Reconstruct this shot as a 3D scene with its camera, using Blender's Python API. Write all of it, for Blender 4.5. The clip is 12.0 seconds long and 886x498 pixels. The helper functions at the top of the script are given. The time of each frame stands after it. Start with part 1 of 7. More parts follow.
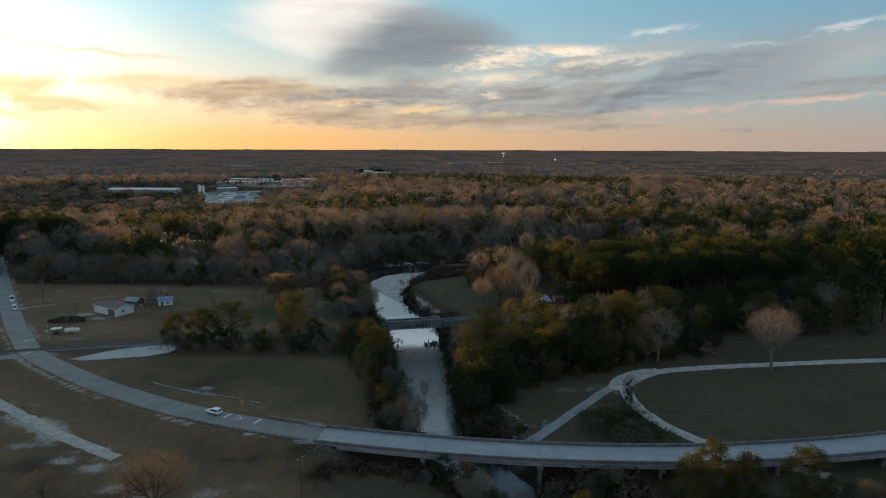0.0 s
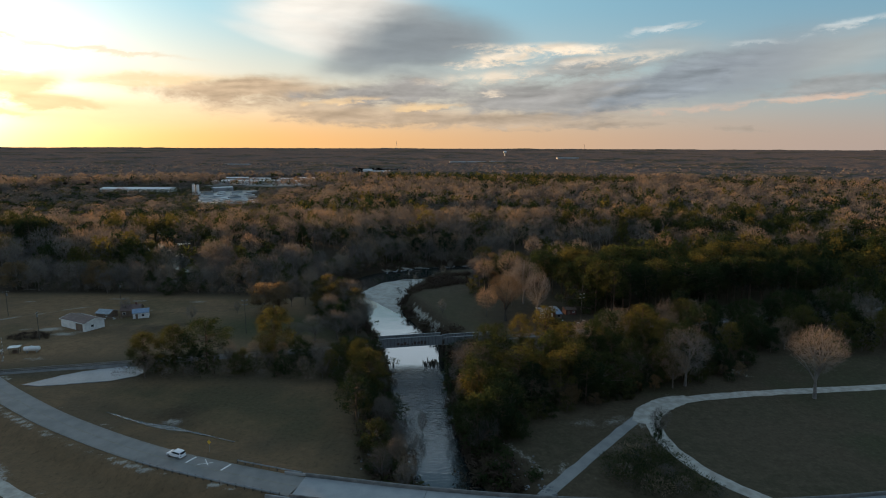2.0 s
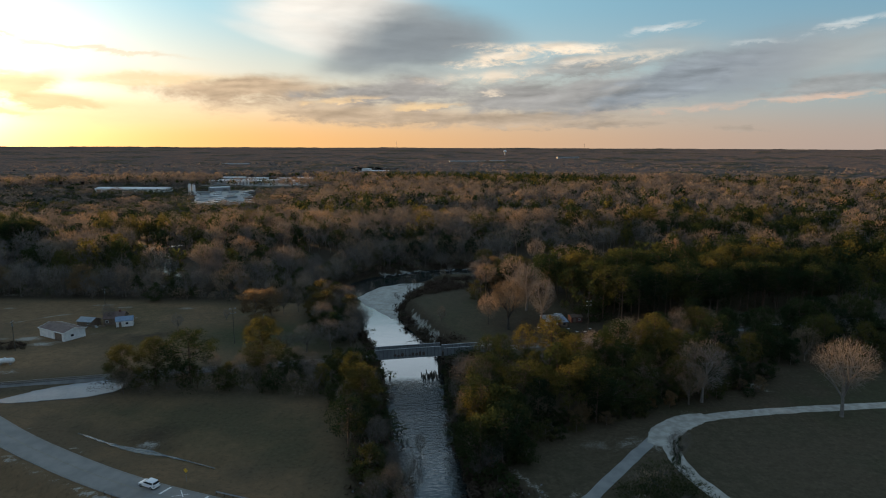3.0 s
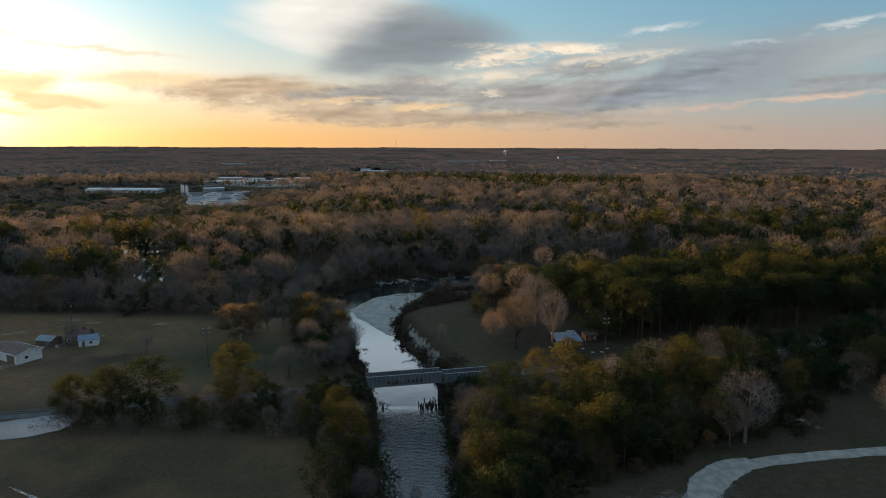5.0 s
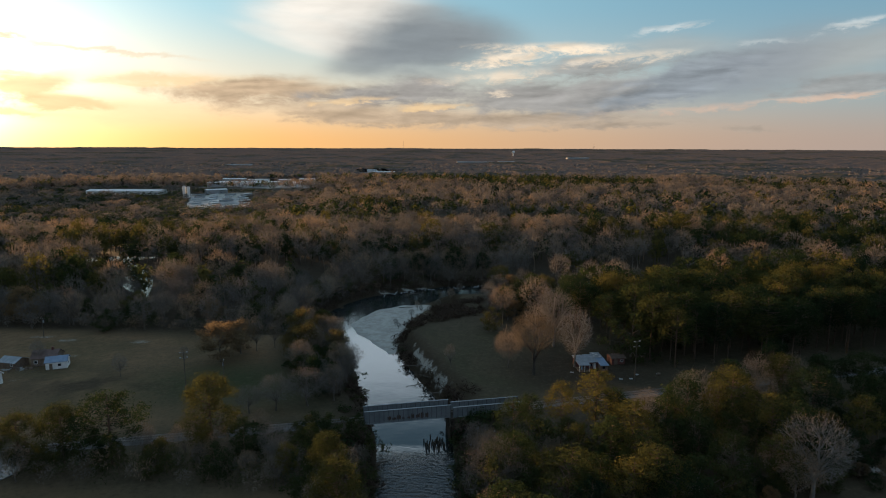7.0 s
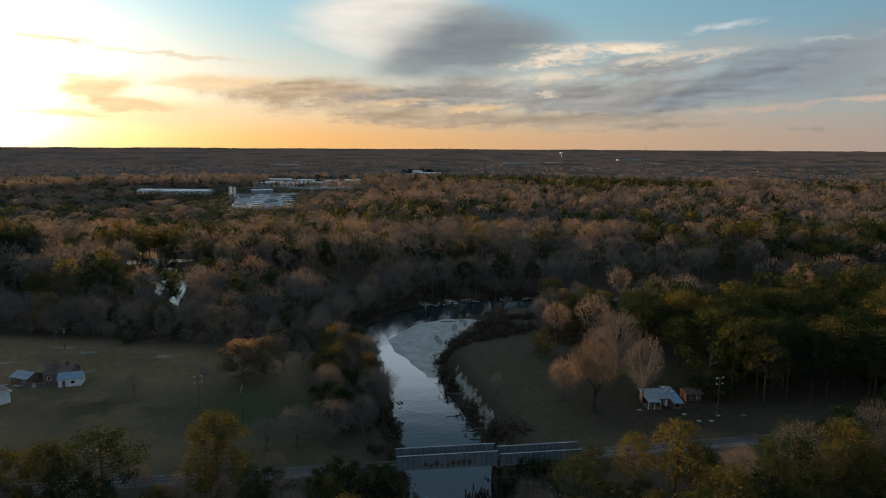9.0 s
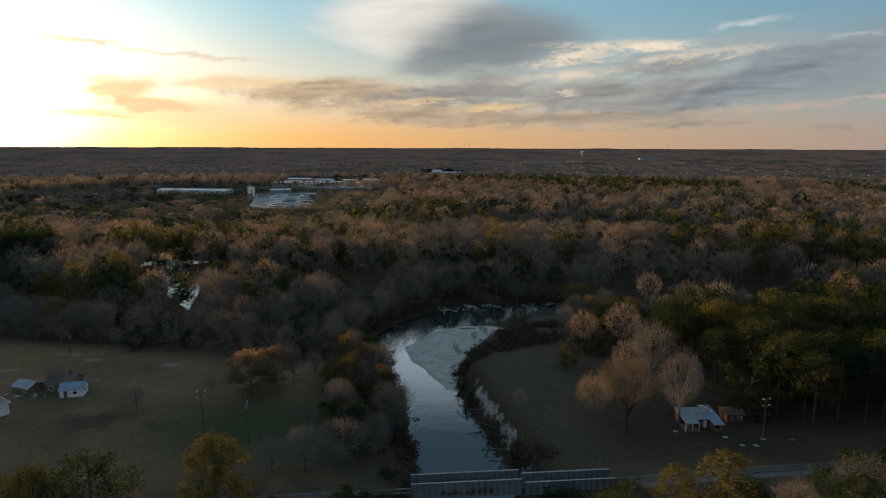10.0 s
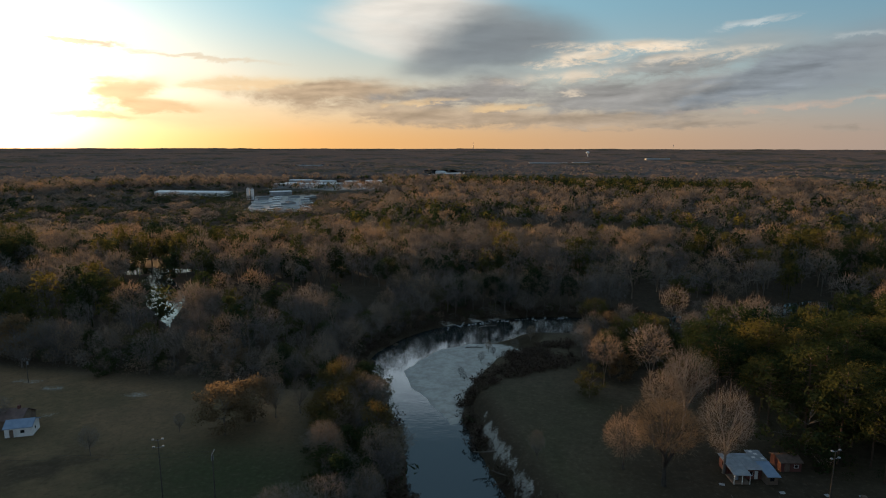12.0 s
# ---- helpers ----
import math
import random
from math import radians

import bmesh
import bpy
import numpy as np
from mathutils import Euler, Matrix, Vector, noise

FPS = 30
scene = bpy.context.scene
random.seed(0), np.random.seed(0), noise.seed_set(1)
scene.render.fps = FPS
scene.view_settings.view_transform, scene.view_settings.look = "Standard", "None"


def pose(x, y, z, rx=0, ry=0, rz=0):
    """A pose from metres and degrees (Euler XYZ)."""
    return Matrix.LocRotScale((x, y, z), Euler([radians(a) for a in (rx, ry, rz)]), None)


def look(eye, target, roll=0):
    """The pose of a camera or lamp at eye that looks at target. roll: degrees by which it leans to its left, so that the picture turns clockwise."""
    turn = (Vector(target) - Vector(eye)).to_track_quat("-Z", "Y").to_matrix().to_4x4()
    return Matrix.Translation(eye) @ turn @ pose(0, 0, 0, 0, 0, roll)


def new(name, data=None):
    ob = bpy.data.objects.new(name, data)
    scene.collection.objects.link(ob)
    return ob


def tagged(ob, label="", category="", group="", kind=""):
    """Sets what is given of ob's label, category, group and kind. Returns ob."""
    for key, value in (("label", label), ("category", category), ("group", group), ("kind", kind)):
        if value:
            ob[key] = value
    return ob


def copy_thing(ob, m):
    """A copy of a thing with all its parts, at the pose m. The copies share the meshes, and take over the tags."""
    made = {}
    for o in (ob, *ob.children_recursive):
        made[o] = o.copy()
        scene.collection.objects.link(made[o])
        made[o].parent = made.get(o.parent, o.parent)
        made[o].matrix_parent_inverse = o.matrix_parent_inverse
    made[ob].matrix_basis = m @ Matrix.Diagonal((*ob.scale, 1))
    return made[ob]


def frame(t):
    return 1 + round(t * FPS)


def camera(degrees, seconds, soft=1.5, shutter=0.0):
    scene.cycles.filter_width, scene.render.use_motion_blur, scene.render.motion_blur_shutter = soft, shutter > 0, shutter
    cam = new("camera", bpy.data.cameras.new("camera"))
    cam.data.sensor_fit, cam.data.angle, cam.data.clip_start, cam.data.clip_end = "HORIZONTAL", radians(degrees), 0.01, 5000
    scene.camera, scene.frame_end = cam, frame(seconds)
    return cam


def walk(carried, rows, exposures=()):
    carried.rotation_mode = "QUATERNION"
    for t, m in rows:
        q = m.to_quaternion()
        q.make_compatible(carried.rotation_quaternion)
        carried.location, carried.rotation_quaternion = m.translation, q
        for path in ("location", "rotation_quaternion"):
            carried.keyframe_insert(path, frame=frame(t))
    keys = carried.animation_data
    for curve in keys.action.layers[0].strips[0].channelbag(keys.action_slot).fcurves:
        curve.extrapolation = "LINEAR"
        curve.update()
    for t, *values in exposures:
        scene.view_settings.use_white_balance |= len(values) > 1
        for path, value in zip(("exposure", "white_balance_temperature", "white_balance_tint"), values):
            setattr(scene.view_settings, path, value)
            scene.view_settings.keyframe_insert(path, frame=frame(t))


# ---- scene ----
PATH = [
    (0, (1.203, -5.944, 73.526), (1.209, -3.972, 73.192), 0.2),
    (0.5, (1.164, -0.527, 73.506), (1.17, 1.445, 73.17), 0.1),
    (1, (1.13, 5.163, 73.505), (1.135, 7.134, 73.166), 0.2),
    (1.5, (1.157, 11.21, 73.512), (1.162, 13.181, 73.174), 0.1),
    (2, (1.244, 17.492, 73.508), (1.248, 19.463, 73.169), 0.2),
    (2.5, (1.283, 23.824, 73.51), (1.287, 25.795, 73.17), 0.1),
    (3, (1.318, 30.063, 73.497), (1.323, 32.033, 73.156), 0.2),
    (5, (1.299, 54.735, 73.114), (1.304, 56.705, 72.773), 0.2),
    (5.5, (1.238, 60.721, 73.038), (1.244, 62.691, 72.697), 0.2),
    (6, (1.116, 66.618, 72.993), (1.118, 68.589, 72.653), 0.2),
    (6.5, (0.989, 72.438, 72.955), (0.981, 74.409, 72.616), 0.2),
    (7, (0.802, 78.257, 72.932), (0.783, 80.228, 72.593), 0.2),
    (7.2, (0.713, 80.595, 72.918), (0.686, 82.566, 72.580), 0.2),
    (8.8, (-0.17, 99.45, 72.765), (-0.316, 101.416, 72.427), 0.25),
    (9, (-0.305, 101.772, 72.749), (-0.475, 103.736, 72.412), 0.3),
    (9.5, (-0.856, 107.498, 72.729), (-1.075, 109.457, 72.392), 0.3),
    (10, (-1.494, 113.179, 72.713), (-1.728, 115.136, 72.373), 0.2),
    (10.5, (-2.141, 118.888, 72.73), (-2.382, 120.844, 72.39), 0.1),
    (11, (-2.827, 124.68, 72.755), (-3.073, 126.636, 72.416), 0.2),
    (11.5, (-3.508, 130.482, 72.771), (-3.756, 132.438, 72.433), 0.2),
    (12, (-4.061, 136.328, 72.788), (-4.309, 138.284, 72.45), 0.1),
]
cam = camera(73.5, 12.0, soft=1.05)
walk(cam, [(t, look(eye, target, roll)) for t, eye, target, roll in PATH], exposures=[(0, 1.25), (5.0, 1.23), (7.2, 1.20), (9.5, 1.03), (12, 1.00)])

# ---- light: low evening sun ahead on the left, broken cloud ----
SUN_AZ, SUN_EL = -43.5, 3.2          # degrees, clockwise from the y axis; above the horizon

sun_data = bpy.data.lights.new("sun", "SUN")
sun_data.energy, sun_data.angle, sun_data.color = 5.0, radians(1.0), (1.0, 0.58, 0.26)
sun = new("sun", sun_data)
sun_way = Vector((math.sin(radians(SUN_AZ)) * math.cos(radians(SUN_EL)), math.cos(radians(SUN_AZ)) * math.cos(radians(SUN_EL)), math.sin(radians(SUN_EL))))
sun.matrix_basis = look(sun_way * 900, (0, 0, 0))


class Nodes:
    """Short way to write node trees."""

    def __init__(self, tree):
        self.tree = tree

    def add(self, kind):
        return self.tree.nodes.new(kind)

    def attribute(self, name):
        node = self.add("ShaderNodeAttribute")
        node.attribute_name = name
        return node

    def feed(self, socket, value):
        if isinstance(value, bpy.types.NodeSocket):
            self.tree.links.new(value, socket)
        elif value is not None:
            socket.default_value = value

    def math(self, op, a, b=None, c=None, clamp=False):
        n = self.add("ShaderNodeMath")
        n.operation, n.use_clamp = op, clamp
        for s, v in zip(n.inputs, (a, b, c)):
            self.feed(s, v)
        return n.outputs[0]

    def vec(self, op, a, b=None):
        n = self.add("ShaderNodeVectorMath")
        n.operation = op
        self.feed(n.inputs[0], a)
        self.feed(n.inputs[1], b)
        return n.outputs["Value"] if op in ("DOT_PRODUCT", "LENGTH", "DISTANCE") else n.outputs[0]

    def mix(self, fac, a, b, blend="MIX"):
        n = self.add("ShaderNodeMix")
        n.data_type, n.blend_type = "RGBA", blend
        self.feed(n.inputs["Factor"], fac)
        for s, v in ((n.inputs["A"], a), (n.inputs["B"], b)):
            self.feed([i for i in n.inputs if i.name == s.name and i.type == "RGBA"][0], rgb(v))
        return [o for o in n.outputs if o.type == "RGBA"][0]

    def noise(self, vector, scale, detail=4.0, rough=0.55, dim="3D", warp=0.0):
        n = self.add("ShaderNodeTexNoise")
        n.noise_dimensions = dim
        self.feed(n.inputs["Vector"], vector)
        n.inputs["Scale"].default_value, n.inputs["Detail"].default_value = scale, detail
        n.inputs["Roughness"].default_value, n.inputs["Distortion"].default_value = rough, warp
        return n.outputs["Fac"]

    def ramp(self, fac, lo, hi, a=0.0, b=1.0):
        n = self.add("ShaderNodeMapRange")
        n.interpolation_type = "SMOOTHSTEP"
        for s, v in zip(n.inputs, (fac, lo, hi, a, b)):
            self.feed(s, v)
        return n.outputs[0]


def rgb(v):
    return (*v, 1.0) if isinstance(v, tuple) and len(v) == 3 else v


def make_world():
    world = bpy.data.worlds.new("evening_sky")
    scene.world = world
    world.use_nodes = True
    tree = world.node_tree
    tree.nodes.clear()
    n = Nodes(tree)
    way = n.add("ShaderNodeTexCoord").outputs["Generated"]
    sep = n.add("ShaderNodeSeparateXYZ")
    n.feed(sep.inputs[0], way)
    x, y, z = sep.outputs
    az = n.math("MULTIPLY", n.math("ARCTAN2", x, y), 57.29578)
    el = n.math("MULTIPLY", n.math("ARCSINE", z), 57.29578)
    flat = n.add("ShaderNodeCombineXYZ")
    n.feed(flat.inputs[0], az)
    n.feed(flat.inputs[1], el)
    p = flat.outputs[0]

    def blob(q, a, e, sa, se, tilt=0.0):
        """A soft round-edged patch at azimuth a and elevation e."""
        m = n.add("ShaderNodeMapping")
        m.vector_type = "TEXTURE"
        n.feed(m.inputs["Vector"], q)
        m.inputs["Location"].default_value = (a, e, 0)
        m.inputs["Rotation"].default_value = (0, 0, radians(tilt))
        m.inputs["Scale"].default_value = (sa, se, 1)
        d = n.vec("DOT_PRODUCT", m.outputs[0], m.outputs[0])
        return n.math("EXPONENT", n.math("MULTIPLY", d, -1.0))

    # clear sky: the atmosphere, then the afterglow that hugs the horizon
    sky = n.add("ShaderNodeTexSky")
    sky.sky_type, sky.sun_disc, sky.sun_elevation, sky.sun_rotation = "NISHITA", False, radians(SUN_EL), radians(SUN_AZ)
    sky.air_density, sky.dust_density, sky.ozone_density = 1.0, 0.6, 2.5
    air = n.mix(SKY_AIR, (0, 0, 0), sky.outputs[0])
    up = n.ramp(el, 0.0, 15.0)
    side = n.ramp(az, -50.0, 42.0)
    low = n.mix(side, (1.05, 0.54, 0.14), (0.39, 0.315, 0.28))
    mid = n.mix(side, (0.95, 0.80, 0.58), (0.28, 0.37, 0.40))
    high = n.mix(side, (0.40, 0.68, 0.76), (0.165, 0.32, 0.425))
    glow = n.mix(n.ramp(el, 0.3, 5.5), low, mid)
    glow = n.mix(n.ramp(el, 4.0, 13.0), glow, high)
    zenith = n.mix(n.ramp(el, 20.0, 60.0), glow, (0.20, 0.34, 0.50))
    back = n.ramp(n.math("ABSOLUTE", az), 60.0, 150.0)
    zenith = n.mix(n.math("MULTIPLY", back, n.ramp(el, 60.0, 5.0)), zenith, (0.34, 0.40, 0.50))
    base = n.mix(1.0, zenith, air, "ADD")
    shine = blob(p, SUN_AZ - 1.0, 6.0, 14.5, 8.5)
    base = n.mix(1.0, base, n.mix(shine, (0, 0, 0), (1.1, 0.92, 0.68)), "ADD")

    core = blob(p, SUN_AZ, 4.6, 5.0, 3.6)
    base = n.mix(1.0, base, n.mix(core, (0, 0, 0), (12.0, 7.6, 3.4)), "ADD")

    # clouds: layers of soft-edged patches, broken up by drawn-out noise
    def drawn(vector, scale, detail, roughness, shift=(0.0, 0.0, 0.0), warp=0.12, long=0.3, turn=-5):
        m = n.add("ShaderNodeMapping")
        n.feed(m.inputs["Vector"], vector)
        m.inputs["Location"].default_value = shift
        m.inputs["Scale"].default_value = (long, 1.0, 1)
        m.inputs["Rotation"].default_value = (0, 0, radians(turn))
        return n.noise(m.outputs[0], scale, detail, roughness, "2D", warp)

    billow = n.math("SUBTRACT", drawn(p, 0.42, 6, 0.58, long=0.42), 0.5)
    fleece = n.math("SUBTRACT", drawn(p, 1.05, 8, 0.66, (7.0, 3.0, 0), 0.3, 0.34, -6), 0.5)
    relief = n.math("SUBTRACT", drawn(p, 0.75, 5, 0.52, (7.10, 2.70, 0), 0.2, 0.22, -6), drawn(p, 0.75, 5, 0.52, (7.0, 3.0, 0), 0.2, 0.22, -6))
    smear = n.math("SUBTRACT", drawn(p, 0.30, 3, 0.45, (3.0, 9.0, 0), 0.1, 0.22, 10), 0.5)
    bent = n.add("ShaderNodeCombineXYZ")
    n.feed(bent.inputs[0], n.math("MULTIPLY_ADD", billow, 7.0, az))
    n.feed(bent.inputs[1], n.math("MULTIPLY_ADD", fleece, 1.3, el))
    q = bent.outputs[0]
    tones = {"white": (0.94, 0.86, 0.76), "grey": (0.235, 0.265, 0.285), "cream": (0.98, 0.72, 0.40), "pale": (0.42, 0.42, 0.40), "slate": (0.265, 0.30, 0.335),
             "tan": n.mix(side, (0.62, 0.44, 0.27), (0.36, 0.315, 0.27)), "ash": n.mix(side, (0.38, 0.34, 0.30), (0.31, 0.315, 0.315)), "lit": (0.92, 0.76, 0.58), "thin": (0.56, 0.60, 0.60), "rose": (0.66, 0.47, 0.36),
             "gold": (0.96, 0.66, 0.34), "peach": (1.00, 0.66, 0.34), "dun": (0.82, 0.62, 0.42)}
    cloud, filled = base, None
    for rows, space, ragged, lo, hi, deep in (
            (VEILS, p, n.math("ADD", n.math("MULTIPLY", smear, 0.9), n.math("MULTIPLY", billow, 0.35)), 0.06, 0.95, 0.25),
            (BANKS, q, n.math("ADD", n.math("MULTIPLY", billow, 1.1), n.math("MULTIPLY", fleece, 0.9)), 0.08, 0.85, 1.0),
            (EDGES, q, n.math("ADD", n.math("MULTIPLY", fleece, 2.1), n.math("MULTIPLY", billow, 0.8)), 0.15, 1.15, 0.7),
            (GLOWS, q, n.math("ADD", n.math("MULTIPLY", billow, 1.0), n.math("MULTIPLY", fleece, 0.5)), 0.10, 0.80, 0.4)):
        for a, e, sa, se, tilt, w, tone in rows:
            g = blob(space, a, e, sa * 1.25, se * 1.25, tilt)
            edge = n.math("ADD", g, n.math("MULTIPLY", ragged, n.ramp(g, 0.02, 0.5)))
            share = n.math("MULTIPLY", n.ramp(edge, lo, hi), min(1.0, w * 0.95))
            cloud = n.mix(share, cloud, tones[tone])
            rough = n.math("MULTIPLY", share, deep)
            filled = rough if filled is None else n.math("MAXIMUM", filled, rough)
    # ridges that catch the low light, hollows in their own shade
    shading = n.math("MULTIPLY_ADD", n.math("MULTIPLY", relief, filled), 1.15, 1.0)
    cloud = n.mix(1.0, cloud, shading, "MULTIPLY")
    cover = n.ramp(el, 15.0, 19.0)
    # bright belt added above the view to brighten the river's reflection and the ground
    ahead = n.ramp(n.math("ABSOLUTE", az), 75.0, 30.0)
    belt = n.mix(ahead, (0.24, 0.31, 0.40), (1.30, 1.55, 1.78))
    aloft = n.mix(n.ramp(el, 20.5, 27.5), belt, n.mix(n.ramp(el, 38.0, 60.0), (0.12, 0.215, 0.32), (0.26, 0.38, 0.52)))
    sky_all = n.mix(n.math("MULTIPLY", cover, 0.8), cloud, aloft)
    out = n.add("ShaderNodeOutputWorld")
    bg = n.add("ShaderNodeBackground")
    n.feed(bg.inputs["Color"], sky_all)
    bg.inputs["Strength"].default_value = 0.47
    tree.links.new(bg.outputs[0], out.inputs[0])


SKY_AIR = 0.02
# cloud patches: azimuth, elevation, half width, half height, tilt, weight, tone
VEILS = ((-9.8, 12.2, 7.4, 2.7, -14, 0.95, "white"), (-11.8, 10.0, 5.0, 1.1, -14, 0.65, "white"), (-14.5, 9.2, 4.0, 0.5, -15, 0.4, "white"), (-2.4, 9.11, 6.3, 2.5, -8, 1.15, "grey"), (-6.8, 7.83, 3.6, 1.22, 10, 0.8, "grey"),
    (1.0, 10.81, 4.7, 1.33, -10, 0.5, "grey"), (-30.4, 2.63, 7.6, 0.98, 0, 0.5, "cream"), (-22.6, 5.43, 7.1, 0.75, -2, 0.55, "cream"), (31.2, 7.2, 7.4, 1.53, 5, 0.75, "pale"),
    (26.8, 6.61, 5.2, 2.0, 14, 0.8, "slate"), (20.1, 8.59, 4.1, 0.92, 0, 0.55, "pale"))
BANKS = ((-16.0, 4.92, 6.8, 0.98, 2, 1.0, "tan"), (-4.8, 4.95, 6.9, 1.01, 4, 1.05, "ash"), (5.3, 4.33, 7.8, 1.22, 2, 1.0, "ash"), (-11.6, 3.25, 7.3, 0.71, 0, 0.75, "tan"),
    (-4.3, 2.69, 8.0, 0.67, 0, 0.9, "tan"), (7.4, 2.52, 8.7, 0.57, 1, 0.9, "tan"), (14.5, 4.71, 5.3, 1.48, 3, 1.0, "ash"), (16.1, 2.04, 5.7, 0.25, 2, 0.85, "tan"),
    (21.6, 5.95, 5.3, 1.4, 12, 0.95, "slate"), (32.9, 4.95, 5.3, 0.6, 4, 0.85, "ash"), (12.4, 6.98, 6.4, 0.78, 3, 0.8, "ash"), (25.9, 1.67, 1.9, 0.14, -3, 0.6, "tan"))
EDGES = ((9.3, 8.86, 5.8, 0.44, -1, 1.0, "lit"), (4.7, 7.96, 3.9, 0.49, 4, 0.95, "lit"), (15.4, 7.71, 4.5, 0.43, 5, 0.7, "lit"), (4.2, 6.47, 3.7, 0.5, 4, 0.75, "lit"),
    (4.7, 4.95, 1.6, 0.25, 0, 0.7, "lit"), (19.3, 10.14, 2.7, 0.27, 5, 0.8, "thin"), (26.2, 8.52, 1.9, 0.27, 0, 0.6, "thin"), (33.2, 9.43, 2.8, 0.33, 10, 0.8, "thin"),
    (31.1, 3.96, 5.5, 0.27, 3, 0.8, "rose"), (21.3, 3.29, 4.9, 0.24, 2, 0.55, "rose"), (-2.2, 3.73, 3.2, 0.26, 3, 0.7, "gold"), (-9.5, 4.19, 3.1, 0.25, 6, 0.6, "gold"))
GLOWS = ((-35.2, 4.51, 3.2, 0.99, 8, 0.9, "peach"), (-32.7, 3.45, 3.1, 0.42, -2, 0.8, "peach"), (-37.3, 2.63, 2.8, 0.27, -2, 0.7, "peach"), (-37.2, 8.26, 2.4, 0.17, -2, 0.8, "dun"),
    (-40.0, 7.16, 0.9, 0.13, 0, 0.6, "dun"), (-28.9, 7.59, 5.1, 0.18, -2, 0.6, "dun"), (-24.9, 5.59, 3.4, 0.43, 3, 0.5, "peach"))
make_world()


# ---- materials ----
def material(name, build):
    m = bpy.data.materials.new(name)
    m.use_nodes = True
    m.node_tree.nodes.clear()
    n = Nodes(m.node_tree)
    out = n.add("ShaderNodeOutputMaterial")
    n.feed(out.inputs["Surface"], build(n))
    return m


def principled(n, color, rough=0.8, metal=0.0, bump=None, strength=0.3, reach=0.1, spec=0.3):
    b = n.add("ShaderNodeBsdfPrincipled")
    n.feed(b.inputs["Base Color"], rgb(color))
    n.feed(b.inputs["Roughness"], rough)
    n.feed(b.inputs["Metallic"], metal)
    n.feed(b.inputs["Specular IOR Level"], spec)
    if bump is not None:
        k = n.add("ShaderNodeBump")
        k.inputs["Strength"].default_value, k.inputs["Distance"].default_value = strength, reach
        n.feed(k.inputs["Height"], bump)
        n.tree.links.new(k.outputs[0], b.inputs["Normal"])
    return b.outputs[0]


def place(n):
    return n.add("ShaderNodeNewGeometry").outputs["Position"]


def plain(name, a, b, scale, rough=0.8, metal=0.0, relief=0.2, fine=6.0, reach=0.03):
    """Two tones of one colour, blotched at one scale and grained at a finer one."""
    def build(n):
        pos = n.add("ShaderNodeTexCoord").outputs["Object"]
        big, small = n.noise(pos, scale, 5), n.noise(pos, scale * fine, 4)
        fac = n.math("ADD", n.math("MULTIPLY", n.ramp(big, 0.3, 0.7), 0.7), n.math("MULTIPLY", small, 0.3))
        return principled(n, n.mix(fac, a, b), n.ramp(small, 0.2, 0.8, max(rough - 0.12, 0.02), min(rough + 0.1, 1)), metal, small, relief, reach)
    return material(name, build)


def foliage(name, tones, clear=0.3, uneven=0.25):
    """Leaf or twig matter: three tones, one tree differing from the next."""
    def build(n):
        info = n.add("ShaderNodeObjectInfo").outputs["Random"]
        tint = n.attribute("tint").outputs["Fac"]
        geo = n.add("ShaderNodeNewGeometry")
        t = n.math("FRACT", n.math("ADD", info, tint))
        isle = geo.outputs["Random Per Island"]
        t = n.math("ADD", n.math("MULTIPLY", t, 1 - uneven), n.math("MULTIPLY", isle, uneven))
        c = n.mix(n.ramp(t, 0.0, 0.55), tones[0], tones[1])
        c = n.mix(n.ramp(t, 0.50, 0.95), c, tones[2])
        c = n.mix(n.math("MULTIPLY", isle, 0.22), c, (0.02, 0.018, 0.012))
        d = n.add("ShaderNodeBsdfDiffuse")
        tr = n.add("ShaderNodeBsdfTranslucent")
        n.feed(d.inputs["Color"], c)
        n.feed(tr.inputs["Color"], c)
        mx = n.add("ShaderNodeMixShader")
        mx.inputs[0].default_value = clear
        n.tree.links.new(d.outputs[0], mx.inputs[1])
        n.tree.links.new(tr.outputs[0], mx.inputs[2])
        return mx.outputs[0]
    return material(name, build)


